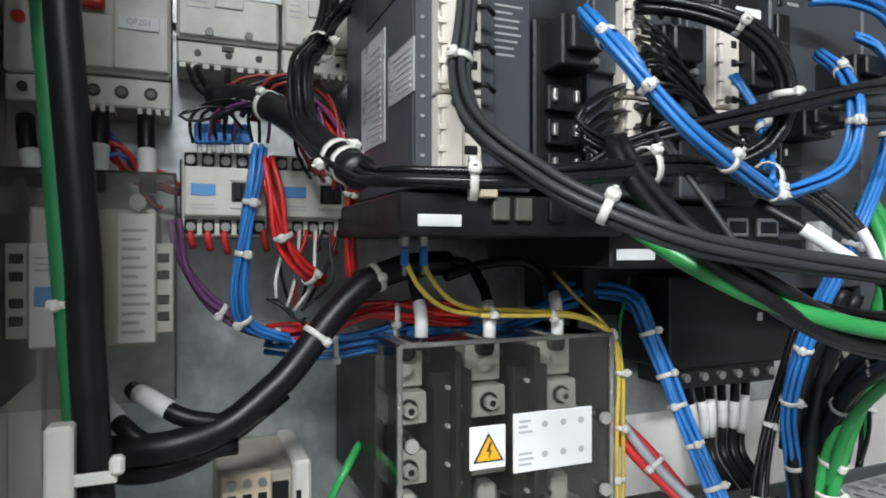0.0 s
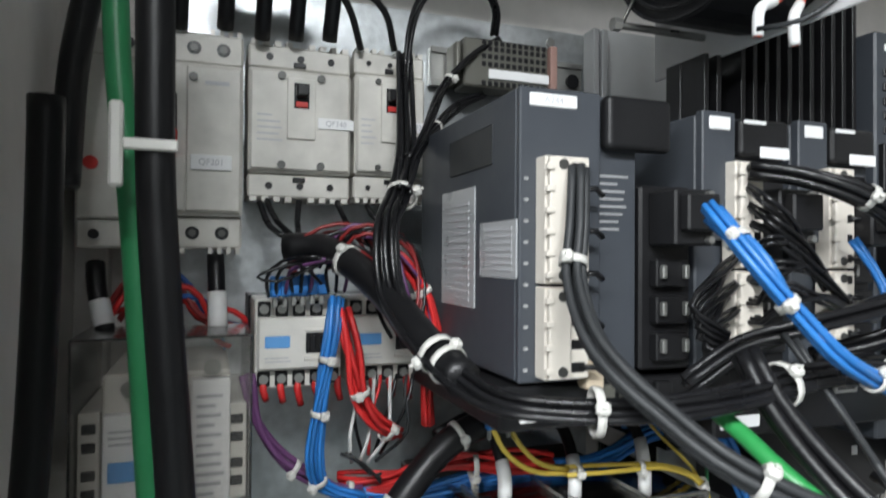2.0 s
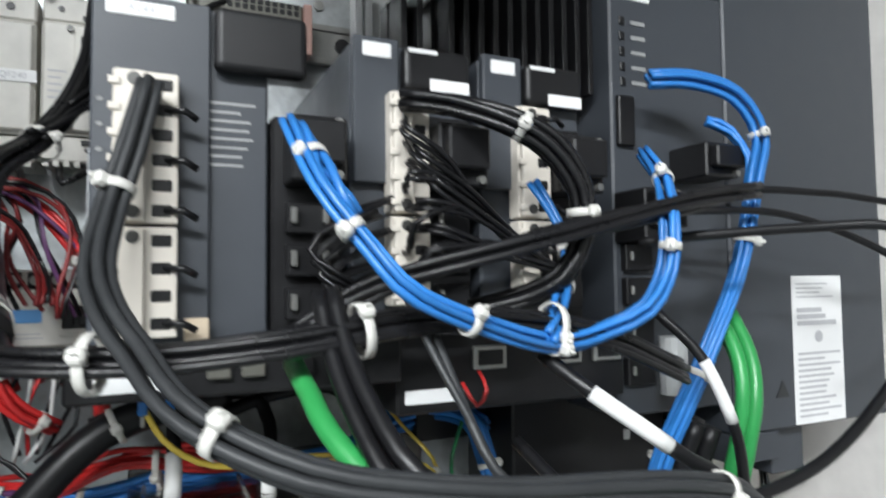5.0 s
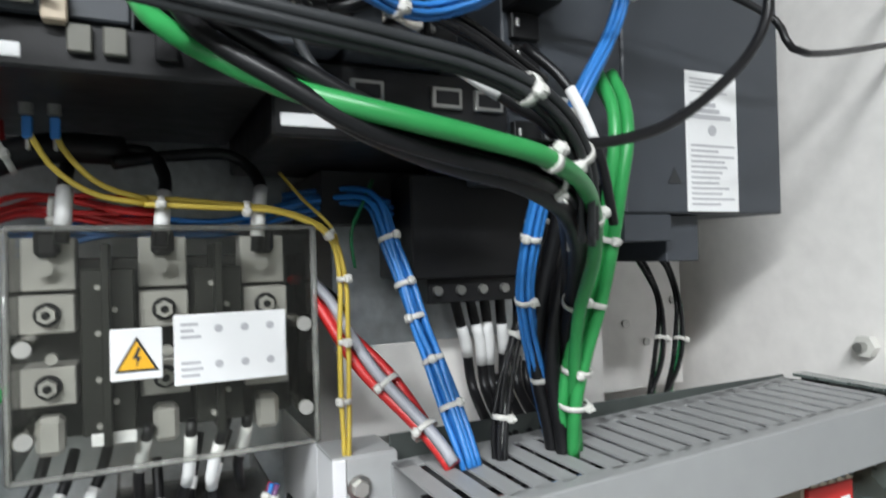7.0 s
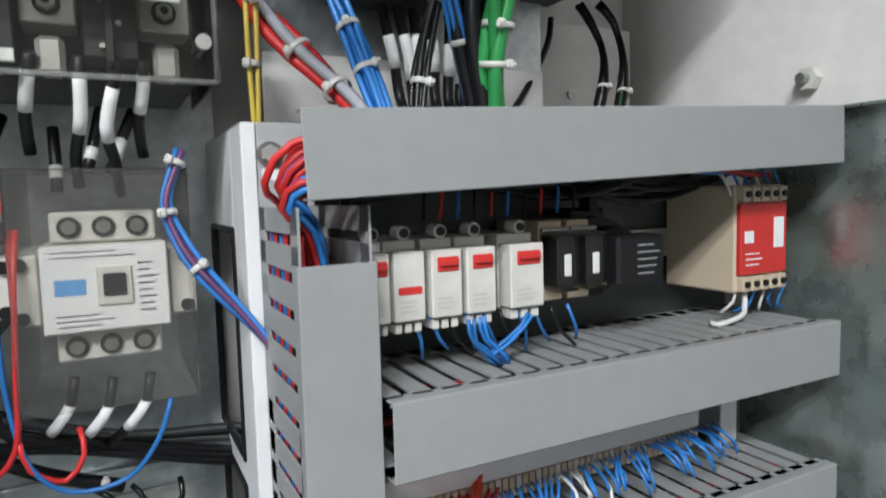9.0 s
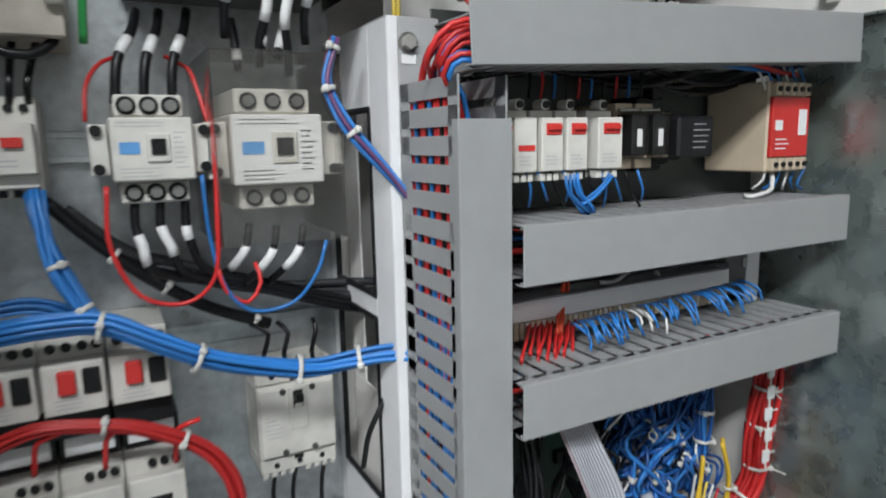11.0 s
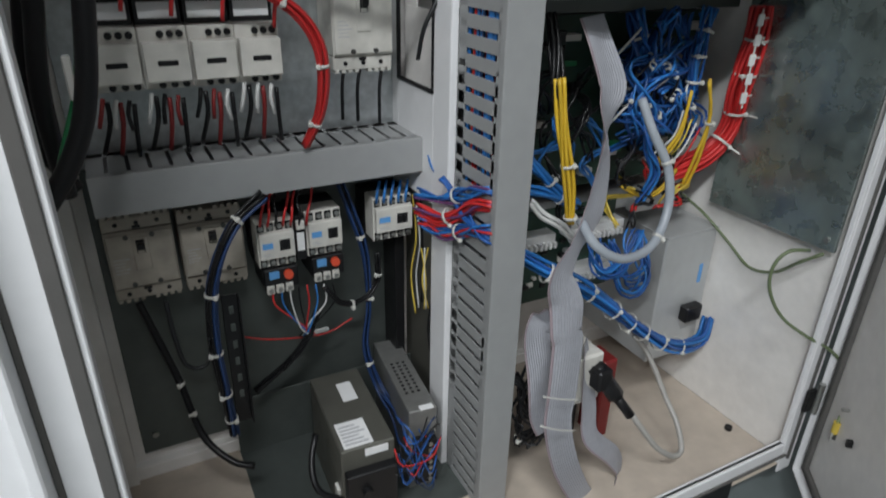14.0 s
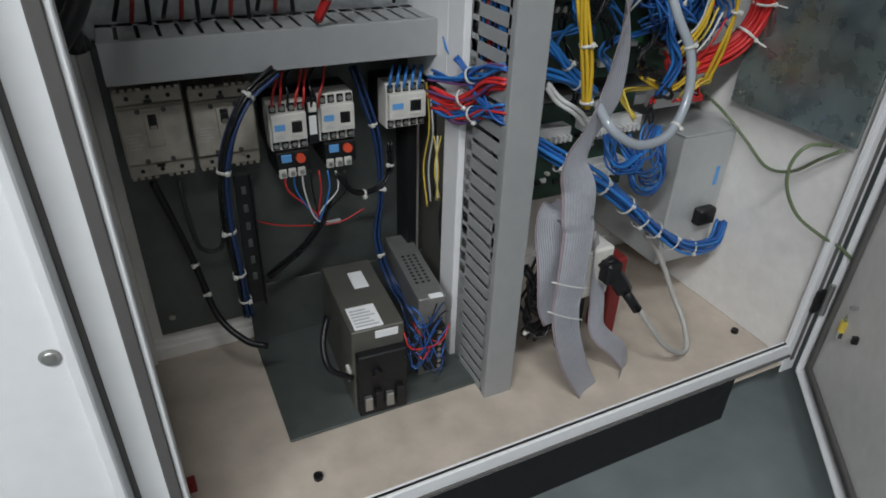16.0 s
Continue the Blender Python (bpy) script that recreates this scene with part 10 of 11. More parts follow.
bundle("blue_mess", [(0.932, 0.54, 0.962), (0.909, 0.53, 0.892), (0.906, 0.53, 0.815), (0.907, 0.55, 0.739)], 10, 0.0028, M_BLUE, "blue wires tied beside the red loom", wob=1.0, ties=(0.2, 0.4, 0.6, 0.8), mats=[M_BLUE, M_MIDBLUE, M_MIDBLUE])
bundle("blue_mess", [(0.904, 0.56, 0.951), (0.917, 0.55, 0.886), (0.874, 0.56, 0.845), (0.797, 0.57, 0.864)], 8, 0.0026, M_BLUE, "tangled blue wires in front of the board", wob=2.5, ties=(0.5,), fan=0.03, mats=[M_BLUE, M_MIDBLUE, M_MIDBLUE])
bundle("blue_mess", [(0.717, 0.53, 0.554), (0.723, 0.5, 0.502), (0.791, 0.5, 0.503), (0.818, 0.53, 0.557)], 8, 0.0026, M_BLUE, "blue wires looping from comb connectors", wob=2.0, mats=[M_BLUE, M_MIDBLUE, M_MIDBLUE])
bundle("blue_mess", [(0.752, 0.53, 0.543), (0.779, 0.49, 0.462), (0.834, 0.5, 0.472), (0.835, 0.53, 0.543)], 8, 0.0026, M_BLUE, "blue wires looping from comb connectors", wob=2.0, mats=[M_BLUE, M_MIDBLUE, M_MIDBLUE])
bundle("blue_mess", [(0.788, 0.52, 0.786), (0.79, 0.5, 0.734), (0.818, 0.5, 0.683), (0.807, 0.52, 0.617)], 5, 0.003, M_BLUE, "blue wires beside the spiral tube", wob=0.8, mats=[M_BLUE, M_MIDBLUE, M_MIDBLUE])
cable("thin_wire", [(0.922, 0.55, 0.83), (0.882, 0.52, 0.823), (0.938, 0.55, 0.741)], 0.002, M_WHITEWIRE, "thin wire end in front of the board", group="thin wires")
cable("thin_wire", [(0.78, 0.55, 0.84), (0.781, 0.52, 0.827), (0.787, 0.55, 0.754)], 0.002, M_WIREBLACK, "thin wire end in front of the board", group="thin wires")
cable("thin_wire", [(0.951, 0.55, 0.798), (0.864, 0.52, 0.806), (1.048, 0.55, 0.665)], 0.002, M_BLUE, "thin wire end in front of the board", group="thin wires")
cable("thin_wire", [(0.794, 0.55, 0.88), (0.755, 0.52, 0.858), (0.826, 0.55, 0.816)], 0.002, M_WIREBLACK, "thin wire end in front of the board", group="thin wires")
cable("thin_wire", [(0.788, 0.55, 0.941), (0.75, 0.52, 0.935), (0.715, 0.55, 0.873)], 0.002, M_WHITEWIRE, "thin wire end in front of the board", group="thin wires")
cable("thin_wire", [(0.875, 0.55, 0.841), (0.885, 0.52, 0.794), (0.944, 0.55, 0.705)], 0.002, M_WIREBLACK, "thin wire end in front of the board", group="thin wires")
cable("thin_wire", [(0.912, 0.55, 0.823), (0.88, 0.52, 0.814), (0.821, 0.55, 0.735)], 0.002, M_BLUE, "thin wire end in front of the board", group="thin wires")
cable("thin_wire", [(0.805, 0.55, 0.932), (0.793, 0.52, 0.927), (0.821, 0.55, 0.853)], 0.002, M_WIREBLACK, "thin wire end in front of the board", group="thin wires")
cable("thin_wire", [(0.799, 0.55, 0.821), (0.734, 0.52, 0.8), (0.727, 0.55, 0.762)], 0.002, M_WHITEWIRE, "thin wire end in front of the board", group="thin wires")
cable("thin_wire", [(0.836, 0.55, 0.898), (0.771, 0.52, 0.868), (0.75, 0.55, 0.824)], 0.002, M_WIREBLACK, "thin wire end in front of the board", group="thin wires")
cable("thin_wire", [(0.859, 0.55, 0.887), (0.838, 0.52, 0.878), (0.941, 0.55, 0.762)], 0.002, M_BLUE, "thin wire end in front of the board", group="thin wires")
cable("thin_wire", [(0.837, 0.55, 0.872), (0.857, 0.52, 0.846), (0.85, 0.55, 0.775)], 0.002, M_WIREBLACK, "thin wire end in front of the board", group="thin wires")
cable("thin_wire", [(0.842, 0.55, 0.858), (0.833, 0.52, 0.85), (0.756, 0.55, 0.792)], 0.002, M_WHITEWIRE, "thin wire end in front of the board", group="thin wires")
cable("thin_wire", [(0.801, 0.55, 0.859), (0.797, 0.52, 0.821), (0.747, 0.55, 0.799)], 0.002, M_WIREBLACK, "thin wire end in front of the board", group="thin wires")
bundle("blue_mess", [(0.904, 0.558, 0.888), (0.905, 0.54, 0.861), (0.949, 0.569, 0.794), (0.795, 0.526, 0.799), (0.841, 0.511, 0.751)], 3, 0.0026, M_BLUE, "tangled blue wires in front of the board", wob=1.5, ties=(0.5,), mats=[M_BLUE, M_MIDBLUE, M_MIDBLUE])
bundle("blue_mess", [(0.796, 0.52, 0.95), (0.815, 0.55, 0.911), (0.753, 0.567, 0.887), (0.773, 0.574, 0.843), (0.861, 0.572, 0.79)], 3, 0.0026, M_BLUE, "tangled blue wires in front of the board", wob=1.5, ties=(0.3, 0.7), mats=[M_BLUE, M_MIDBLUE, M_MIDBLUE])
bundle("blue_mess", [(0.807, 0.555, 0.906), (0.884, 0.529, 0.859), (0.797, 0.519, 0.854), (0.796, 0.549, 0.806), (0.777, 0.532, 0.755)], 3, 0.0026, M_BLUE, "tangled blue wires in front of the board", wob=1.5, ties=(0.5,), mats=[M_BLUE, M_MIDBLUE, M_MIDBLUE])
bundle("blue_mess", [(0.786, 0.541, 0.9), (0.85, 0.573, 0.853), (0.762, 0.565, 0.814), (0.736, 0.534, 0.786), (0.784, 0.513, 0.789)], 3, 0.0026, M_BLUE, "tangled blue wires in front of the board", wob=1.5, ties=(0.3, 0.7), mats=[M_BLUE, M_MIDBLUE, M_MIDBLUE])
bundle("blue_mess", [(0.757, 0.57, 0.885), (0.817, 0.533, 0.851), (0.755, 0.517, 0.818), (0.837, 0.566, 0.742), (0.705, 0.516, 0.734)], 3, 0.0026, M_BLUE, "tangled blue wires in front of the board", wob=1.5, ties=(0.5,), mats=[M_BLUE, M_MIDBLUE, M_MIDBLUE])
bundle("blue_mess", [(0.876, 0.57, 0.901), (0.792, 0.531, 0.887), (0.74, 0.52, 0.87), (0.81, 0.52, 0.786), (0.759, 0.545, 0.742)], 3, 0.0026, M_BLUE, "tangled blue wires in front of the board", wob=1.5, ties=(0.3, 0.7), mats=[M_BLUE, M_MIDBLUE, M_MIDBLUE])
bundle("blue_mess", [(0.811, 0.54, 0.949), (0.824, 0.57, 0.911), (0.774, 0.564, 0.875), (0.799, 0.572, 0.82), (0.813, 0.517, 0.789)], 3, 0.0026, M_BLUE, "tangled blue wires in front of the board", wob=1.5, ties=(0.5,), mats=[M_BLUE, M_MIDBLUE, M_MIDBLUE])
bundle("blue_mess", [(0.846, 0.539, 0.952), (0.909, 0.573, 0.895), (0.823, 0.557, 0.878), (0.809, 0.536, 0.857), (0.809, 0.574, 0.805)], 3, 0.0026, M_BLUE, "tangled blue wires in front of the board", wob=1.5, ties=(0.3, 0.7), mats=[M_BLUE, M_MIDBLUE, M_MIDBLUE])
bundle("blue_mess", [(0.884, 0.516, 0.911), (0.915, 0.566, 0.852), (0.927, 0.56, 0.807), (0.98, 0.559, 0.758), (0.903, 0.528, 0.735)], 3, 0.0026, M_BLUE, "tangled blue wires in front of the board", wob=1.5, ties=(0.5,), mats=[M_BLUE, M_MIDBLUE, M_MIDBLUE])
bundle("blue_mess", [(0.877, 0.571, 0.886), (0.813, 0.511, 0.87), (0.849, 0.554, 0.825), (0.843, 0.552, 0.763), (0.89, 0.552, 0.739)], 3, 0.0026, M_BLUE, "tangled blue wires in front of the board", wob=1.5, ties=(0.3, 0.7), mats=[M_BLUE, M_MIDBLUE, M_MIDBLUE])
bundle("blue_mess", [(0.878, 0.567, 0.881), (0.937, 0.572, 0.824), (0.861, 0.521, 0.818), (0.936, 0.541, 0.737), (0.939, 0.557, 0.696)], 3, 0.0026, M_BLUE, "tangled blue wires in front of the board", wob=1.5, ties=(0.5,), mats=[M_BLUE, M_MIDBLUE, M_MIDBLUE])
bundle("blue_mess", [(0.769, 0.537, 0.907), (0.792, 0.551, 0.859), (0.776, 0.52, 0.851), (0.752, 0.524, 0.796), (0.775, 0.513, 0.756)], 3, 0.0026, M_BLUE, "tangled blue wires in front of the board", wob=1.5, ties=(0.3, 0.7), mats=[M_BLUE, M_MIDBLUE, M_MIDBLUE])
bundle("blue_mess", [(0.75, 0.531, 0.958), (0.749, 0.512, 0.932), (0.826, 0.55, 0.875), (0.865, 0.569, 0.835), (0.755, 0.528, 0.82)], 3, 0.0026, M_BLUE, "tangled blue wires in front of the board", wob=1.5, ties=(0.5,), mats=[M_BLUE, M_MIDBLUE, M_MIDBLUE])
bundle("blue_mess", [(0.811, 0.512, 0.965), (0.822, 0.545, 0.927), (0.82, 0.572, 0.875), (0.877, 0.563, 0.837), (0.812, 0.519, 0.826)], 3, 0.0026, M_BLUE, "tangled blue wires in front of the board", wob=1.5, ties=(0.3, 0.7), mats=[M_BLUE, M_MIDBLUE, M_MIDBLUE])
bundle("blue_mess", [(0.91, 0.55, 0.906), (0.794, 0.51, 0.888), (0.808, 0.55, 0.841), (0.835, 0.568, 0.789), (0.825, 0.525, 0.775)], 3, 0.0026, M_BLUE, "tangled blue wires in front of the board", wob=1.5, ties=(0.5,), mats=[M_BLUE, M_MIDBLUE, M_MIDBLUE])
bundle("blue_mess", [(0.8, 0.569, 0.877), (0.836, 0.574, 0.837), (0.784, 0.531, 0.818), (0.85, 0.529, 0.766), (0.807, 0.55, 0.751)], 3, 0.0026, M_BLUE, "tangled blue wires in front of the board", wob=1.5, ties=(0.3, 0.7), mats=[M_BLUE, M_MIDBLUE, M_MIDBLUE])
bundle("dark_wires", [(0.635, 0.501, 0.881), (0.668, 0.556, 0.83), (0.651, 0.516, 0.816), (0.619, 0.518, 0.757)], 3, 0.0028, M_WIREBLACK, "loose dark wires behind the yellow loom", wob=1.2)
bundle("dark_wires", [(0.69, 0.545, 0.811), (0.638, 0.518, 0.791), (0.665, 0.518, 0.761), (0.67, 0.522, 0.72)], 3, 0.0028, M_WIREBLACK, "loose dark wires behind the yellow loom", wob=1.2)
bundle("dark_wires", [(0.658, 0.527, 0.79), (0.725, 0.533, 0.733), (0.662, 0.526, 0.711), (0.712, 0.538, 0.657)], 3, 0.0028, M_BLUE, "loose dark wires behind the yellow loom", wob=1.2)
bundle("dark_wires", [(0.669, 0.551, 0.688), (0.658, 0.55, 0.658), (0.646, 0.542, 0.612), (0.675, 0.547, 0.587)], 3, 0.0028, M_WIREBLACK, "loose dark wires behind the yellow loom", wob=1.2)
bundle("dark_wires", [(0.704, 0.53, 0.901), (0.701, 0.535, 0.873), (0.715, 0.514, 0.851), (0.746, 0.54, 0.775)], 3, 0.0028, M_WIREBLACK, "loose dark wires behind the yellow loom", wob=1.2)
bundle("dark_wires", [(0.629, 0.542, 0.754), (0.554, 0.513, 0.743), (0.614, 0.543, 0.672), (0.592, 0.555, 0.661)], 3, 0.0028, M_BLUE, "loose dark wires behind the yellow loom", wob=1.2)
bundle("dark_wires", [(0.607, 0.537, 0.791), (0.575, 0.523, 0.776), (0.588, 0.535, 0.743), (0.61, 0.508, 0.682)], 3, 0.0028, M_WIREBLACK, "loose dark wires behind the yellow loom", wob=1.2)
bundle("dark_wires", [(0.669, 0.556, 0.854), (0.644, 0.542, 0.835), (0.624, 0.53, 0.799), (0.679, 0.537, 0.752)], 3, 0.0028, M_WIREBLACK, "loose dark wires behind the yellow loom", wob=1.2)
bundle("dark_wires", [(0.607, 0.531, 0.809), (0.595, 0.522, 0.785), (0.65, 0.543, 0.738), (0.644, 0.54, 0.715)], 3, 0.0028, M_BLUE, "loose dark wires behind the yellow loom", wob=1.2)
bundle("dark_wires", [(0.615, 0.553, 0.913), (0.607, 0.548, 0.886), (0.549, 0.503, 0.867), (0.586, 0.541, 0.803)], 3, 0.0028, M_WIREBLACK, "loose dark wires behind the yellow loom", wob=1.2)
bundle("dark_wires", [(0.844, 0.549, 0.706), (0.747, 0.521, 0.709), (0.773, 0.537, 0.679), (0.757, 0.508, 0.669)], 3, 0.0024, M_WIREBLACK, "loose wires low on the board", wob=1.2)
bundle("dark_wires", [(0.952, 0.551, 0.628), (0.909, 0.534, 0.616), (0.9, 0.506, 0.609), (0.833, 0.502, 0.613)], 3, 0.0024, M_RED, "loose wires low on the board", wob=1.2)
bundle("dark_wires", [(0.929, 0.528, 0.661), (0.944, 0.526, 0.627), (0.886, 0.509, 0.639), (0.877, 0.523, 0.599)], 3, 0.0024, M_PALEYELLOW, "loose wires low on the board", wob=1.2)
bundle("dark_wires", [(0.856, 0.51, 0.715), (0.883, 0.529, 0.679), (0.858, 0.522, 0.641), (0.969, 0.54, 0.583)], 3, 0.0024, M_WIREBLACK, "loose wires low on the board", wob=1.2)
bundle("dark_wires", [(0.789, 0.517, 0.653), (0.834, 0.51, 0.614), (0.797, 0.514, 0.617), (0.835, 0.558, 0.544)], 3, 0.0024, M_WIREBLACK, "loose wires low on the board", wob=1.2)
bundle("dark_wires", [(0.821, 0.544, 0.693), (0.815, 0.514, 0.687), (0.842, 0.539, 0.621), (0.785, 0.5, 0.617)], 3, 0.0024, M_RED, "loose wires low on the board", wob=1.2)
bundle("dark_wires", [(0.758, 0.533, 0.669), (0.798, 0.521, 0.638), (0.754, 0.554, 0.623), (0.746, 0.503, 0.585)], 3, 0.0024, M_PALEYELLOW, "loose wires low on the board", wob=1.2)
bundle("dark_wires", [(0.763, 0.515, 0.741), (0.755, 0.503, 0.725), (0.735, 0.511, 0.683), (0.797, 0.532, 0.655)], 3, 0.0024, M_WIREBLACK, "loose wires low on the board", wob=1.2)

# grey ribbon cable
ribbon([(0.595, 0.46, 0.967), (0.604, 0.44, 0.926), (0.615, 0.42, 0.876), (0.605, 0.41, 0.847), (0.602, 0.405, 0.804), (0.6, 0.4, 0.75), (0.588, 0.395, 0.682), (0.558, 0.39, 0.631), (0.533, 0.385, 0.584), (0.542, 0.378, 0.536), (0.545, 0.372, 0.48), (0.55, 0.372, 0.465), (0.545, 0.365, 0.365), (0.54, 0.36, 0.302), (0.563, 0.355, 0.208), (0.606, 0.35, 0.118), (0.649, 0.347, 0.056)], 0.056, [30, 30, 25, 42, 74, 58, 48, 58, 45, 5, 15, 12, 10, 15, 25, 50, 65], "wide grey ribbon cable twisting and hanging to the base tray")
ribbon([(0.565, 0.43, 0.48), (0.523, 0.42, 0.473), (0.526, 0.41, 0.393), (0.53, 0.4, 0.309), (0.546, 0.39, 0.262)], 0.048, [10, 20, 25, 20, 10], "wide grey ribbon cable behind the first")
ribbon([(0.633, 0.42, 0.413), (0.639, 0.41, 0.349), (0.645, 0.4, 0.274), (0.645, 0.385, 0.216), (0.698, 0.372, 0.156), (0.718, 0.366, 0.116), (0.697, 0.356, 0.076), (0.664, 0.35, 0.048)], 0.042, [60, 55, 50, 40, 30, 55, 60, 40], "grey ribbon cable folding back up from the tray")
cable("nylon_strap", [(0.48, 0.335, 0.405), (0.518, 0.335, 0.386), (0.563, 0.34, 0.365)], 0.0014, M_TIE, "nylon strap round the ribbon cables")
cable("nylon_strap", [(0.476, 0.33, 0.35), (0.517, 0.33, 0.325), (0.558, 0.335, 0.304)], 0.0014, M_TIE, "nylon strap round the ribbon cables")

# wires at the front of the floor units
cable("thin_wire", [(0.287, 0.456, 0.25), (0.292, 0.436, 0.235), (0.325, 0.436, 0.296), (0.345, 0.456, 0.284)], 0.0013, M_MIDBLUE, "thin wire looping between the floor units", group="floor unit wires")
cable("thin_wire", [(0.3, 0.474, 0.249), (0.315, 0.454, 0.214), (0.319, 0.454, 0.247), (0.343, 0.474, 0.249)], 0.0013, M_MIDBLUE, "thin wire looping between the floor units", group="floor unit wires")
cable("thin_wire", [(0.291, 0.473, 0.321), (0.292, 0.453, 0.297), (0.325, 0.453, 0.279), (0.354, 0.473, 0.27)], 0.0013, M_NAVY, "thin wire looping between the floor units", group="floor unit wires")
cable("thin_wire", [(0.289, 0.455, 0.243), (0.296, 0.435, 0.225), (0.305, 0.435, 0.234), (0.326, 0.455, 0.23)], 0.0013, M_RED, "thin wire looping between the floor units", group="floor unit wires")
cable("thin_wire", [(0.29, 0.464, 0.299), (0.302, 0.444, 0.288), (0.312, 0.444, 0.207), (0.335, 0.464, 0.221)], 0.0013, M_MIDBLUE, "thin wire looping between the floor units", group="floor unit wires")
cable("thin_wire", [(0.287, 0.474, 0.271), (0.288, 0.454, 0.241), (0.319, 0.454, 0.288), (0.342, 0.474, 0.308)], 0.0013, M_WIREBLACK, "thin wire looping between the floor units", group="floor unit wires")
cable("thin_wire", [(0.282, 0.47, 0.226), (0.292, 0.45, 0.197), (0.328, 0.45, 0.285), (0.353, 0.47, 0.277)], 0.0013, M_MIDBLUE, "thin wire looping between the floor units", group="floor unit wires")
cable("thin_wire", [(0.286, 0.463, 0.324), (0.297, 0.443, 0.316), (0.333, 0.443, 0.209), (0.356, 0.463, 0.224)], 0.0013, M_MIDBLUE, "thin wire looping between the floor units", group="floor unit wires")
cable("thin_wire", [(0.284, 0.475, 0.248), (0.295, 0.455, 0.215), (0.34, 0.455, 0.154), (0.36, 0.475, 0.166)], 0.0013, M_NAVY, "thin wire looping between the floor units", group="floor unit wires")
cable("thin_wire", [(0.296, 0.474, 0.28), (0.301, 0.454, 0.266), (0.337, 0.454, 0.238), (0.356, 0.474, 0.238)], 0.0013, M_RED, "thin wire looping between the floor units", group="floor unit wires")
cable("thin_wire", [(0.291, 0.475, 0.219), (0.293, 0.455, 0.187), (0.349, 0.455, 0.255), (0.371, 0.475, 0.255)], 0.0013, M_MIDBLUE, "thin wire looping between the floor units", group="floor unit wires")
cable("thin_wire", [(0.272, 0.466, 0.242), (0.275, 0.446, 0.224), (0.335, 0.446, 0.303), (0.362, 0.466, 0.291)], 0.0013, M_WIREBLACK, "thin wire looping between the floor units", group="floor unit wires")
cable("thin_wire", [(0.289, 0.455, 0.31), (0.29, 0.435, 0.3), (0.311, 0.435, 0.301), (0.341, 0.455, 0.317)], 0.0013, M_MIDBLUE, "thin wire looping between the floor units", group="floor unit wires")
cable("thin_wire", [(0.281, 0.462, 0.288), (0.292, 0.442, 0.271), (0.329, 0.442, 0.18), (0.356, 0.462, 0.192)], 0.0013, M_MIDBLUE, "thin wire looping between the floor units", group="floor unit wires")
cable("thin_wire", [(0.279, 0.456, 0.266), (0.281, 0.436, 0.26), (0.33, 0.436, 0.332), (0.35, 0.456, 0.319)], 0.0013, M_NAVY, "thin wire looping between the floor units", group="floor unit wires")
cable("thin_wire", [(0.273, 0.462, 0.274), (0.28, 0.442, 0.249), (0.334, 0.442, 0.245), (0.363, 0.462, 0.265)], 0.0013, M_RED, "thin wire looping between the floor units", group="floor unit wires")
cable("thin_wire", [(0.418, 0.7, 0.634), (0.421, 0.69, 0.55), (0.415, 0.7, 0.465), (0.42, 0.69, 0.381)], 0.0018, M_PALEYELLOW, "loose wire in the lower partition opening", group="opening wires")
cable("thin_wire", [(0.426, 0.7, 0.612), (0.429, 0.69, 0.538), (0.426, 0.7, 0.463), (0.427, 0.69, 0.392)], 0.0018, M_WHITEWIRE, "loose wire in the lower partition opening", group="opening wires")
cable("thin_wire", [(0.434, 0.7, 0.633), (0.436, 0.69, 0.527), (0.437, 0.7, 0.461), (0.434, 0.69, 0.403)], 0.0018, M_WIREBLACK, "loose wire in the lower partition opening", group="opening wires")
cable("thin_wire", [(0.443, 0.7, 0.61), (0.443, 0.69, 0.515), (0.448, 0.7, 0.459), (0.442, 0.69, 0.414)], 0.0018, M_PALEYELLOW, "loose wire in the lower partition opening", group="opening wires")
cable("thin_wire", [(0.45, 0.7, 0.631), (0.451, 0.69, 0.504), (0.459, 0.7, 0.457), (0.449, 0.69, 0.426)], 0.0018, M_WHITEWIRE, "loose wire in the lower partition opening", group="opening wires")

# dark leads piled behind the ribbon cables
bundle("dark_tangle", [(0.521, 0.47, 0.345), (0.536, 0.45, 0.316), (0.526, 0.46, 0.267), (0.541, 0.44, 0.243), (0.52, 0.45, 0.201), (0.561, 0.44, 0.209), (0.567, 0.47, 0.241), (0.541, 0.48, 0.296)], 4, 0.0030, M_WIREBLACK, "black leads tangled low behind the ribbon cables", wob=1.6, ties=(0.5,))
bundle("dark_tangle", [(0.566, 0.48, 0.353), (0.526, 0.45, 0.293), (0.554, 0.44, 0.225), (0.542, 0.45, 0.18)], 4, 0.0032, M_WIREBLACK, "black leads hanging beside the tall duct", wob=1.2)
bundle("dark_tangle", [(0.592, 0.42, 0.241), (0.552, 0.43, 0.205), (0.531, 0.45, 0.218), (0.532, 0.47, 0.265)], 3, 0.0030, M_WIREBLACK, "black leads lying behind the ribbon cables", wob=1.2)
cap = thing("red_plug", (-0.114, 0.426, 0.112), "small red plastic plug lying in the tray corner", "plug")
part("body", bx(bmesh.new(), -0.008, 0.008, -0.008, 0.008, -0.012, 0.012, bev=0.002, seg=2), M_DARKRED, cap)
lug = thing("earth_lug", (1.035, 0.165, 0.271), "yellow sleeved earth lug bolted to the door", "cable lug")
part("sleeve", cy(bmesh.new(), (0.0, 0.0, -0.010), "z", 0.0065, 0.024, 12), M_PALEYELLOW, lug, "yellow sleeve")
part("tongue", nb((-0.007, 0.007, -0.002, 0.002, -0.038, -0.020), bev=0.001), M_TINNED, lug)
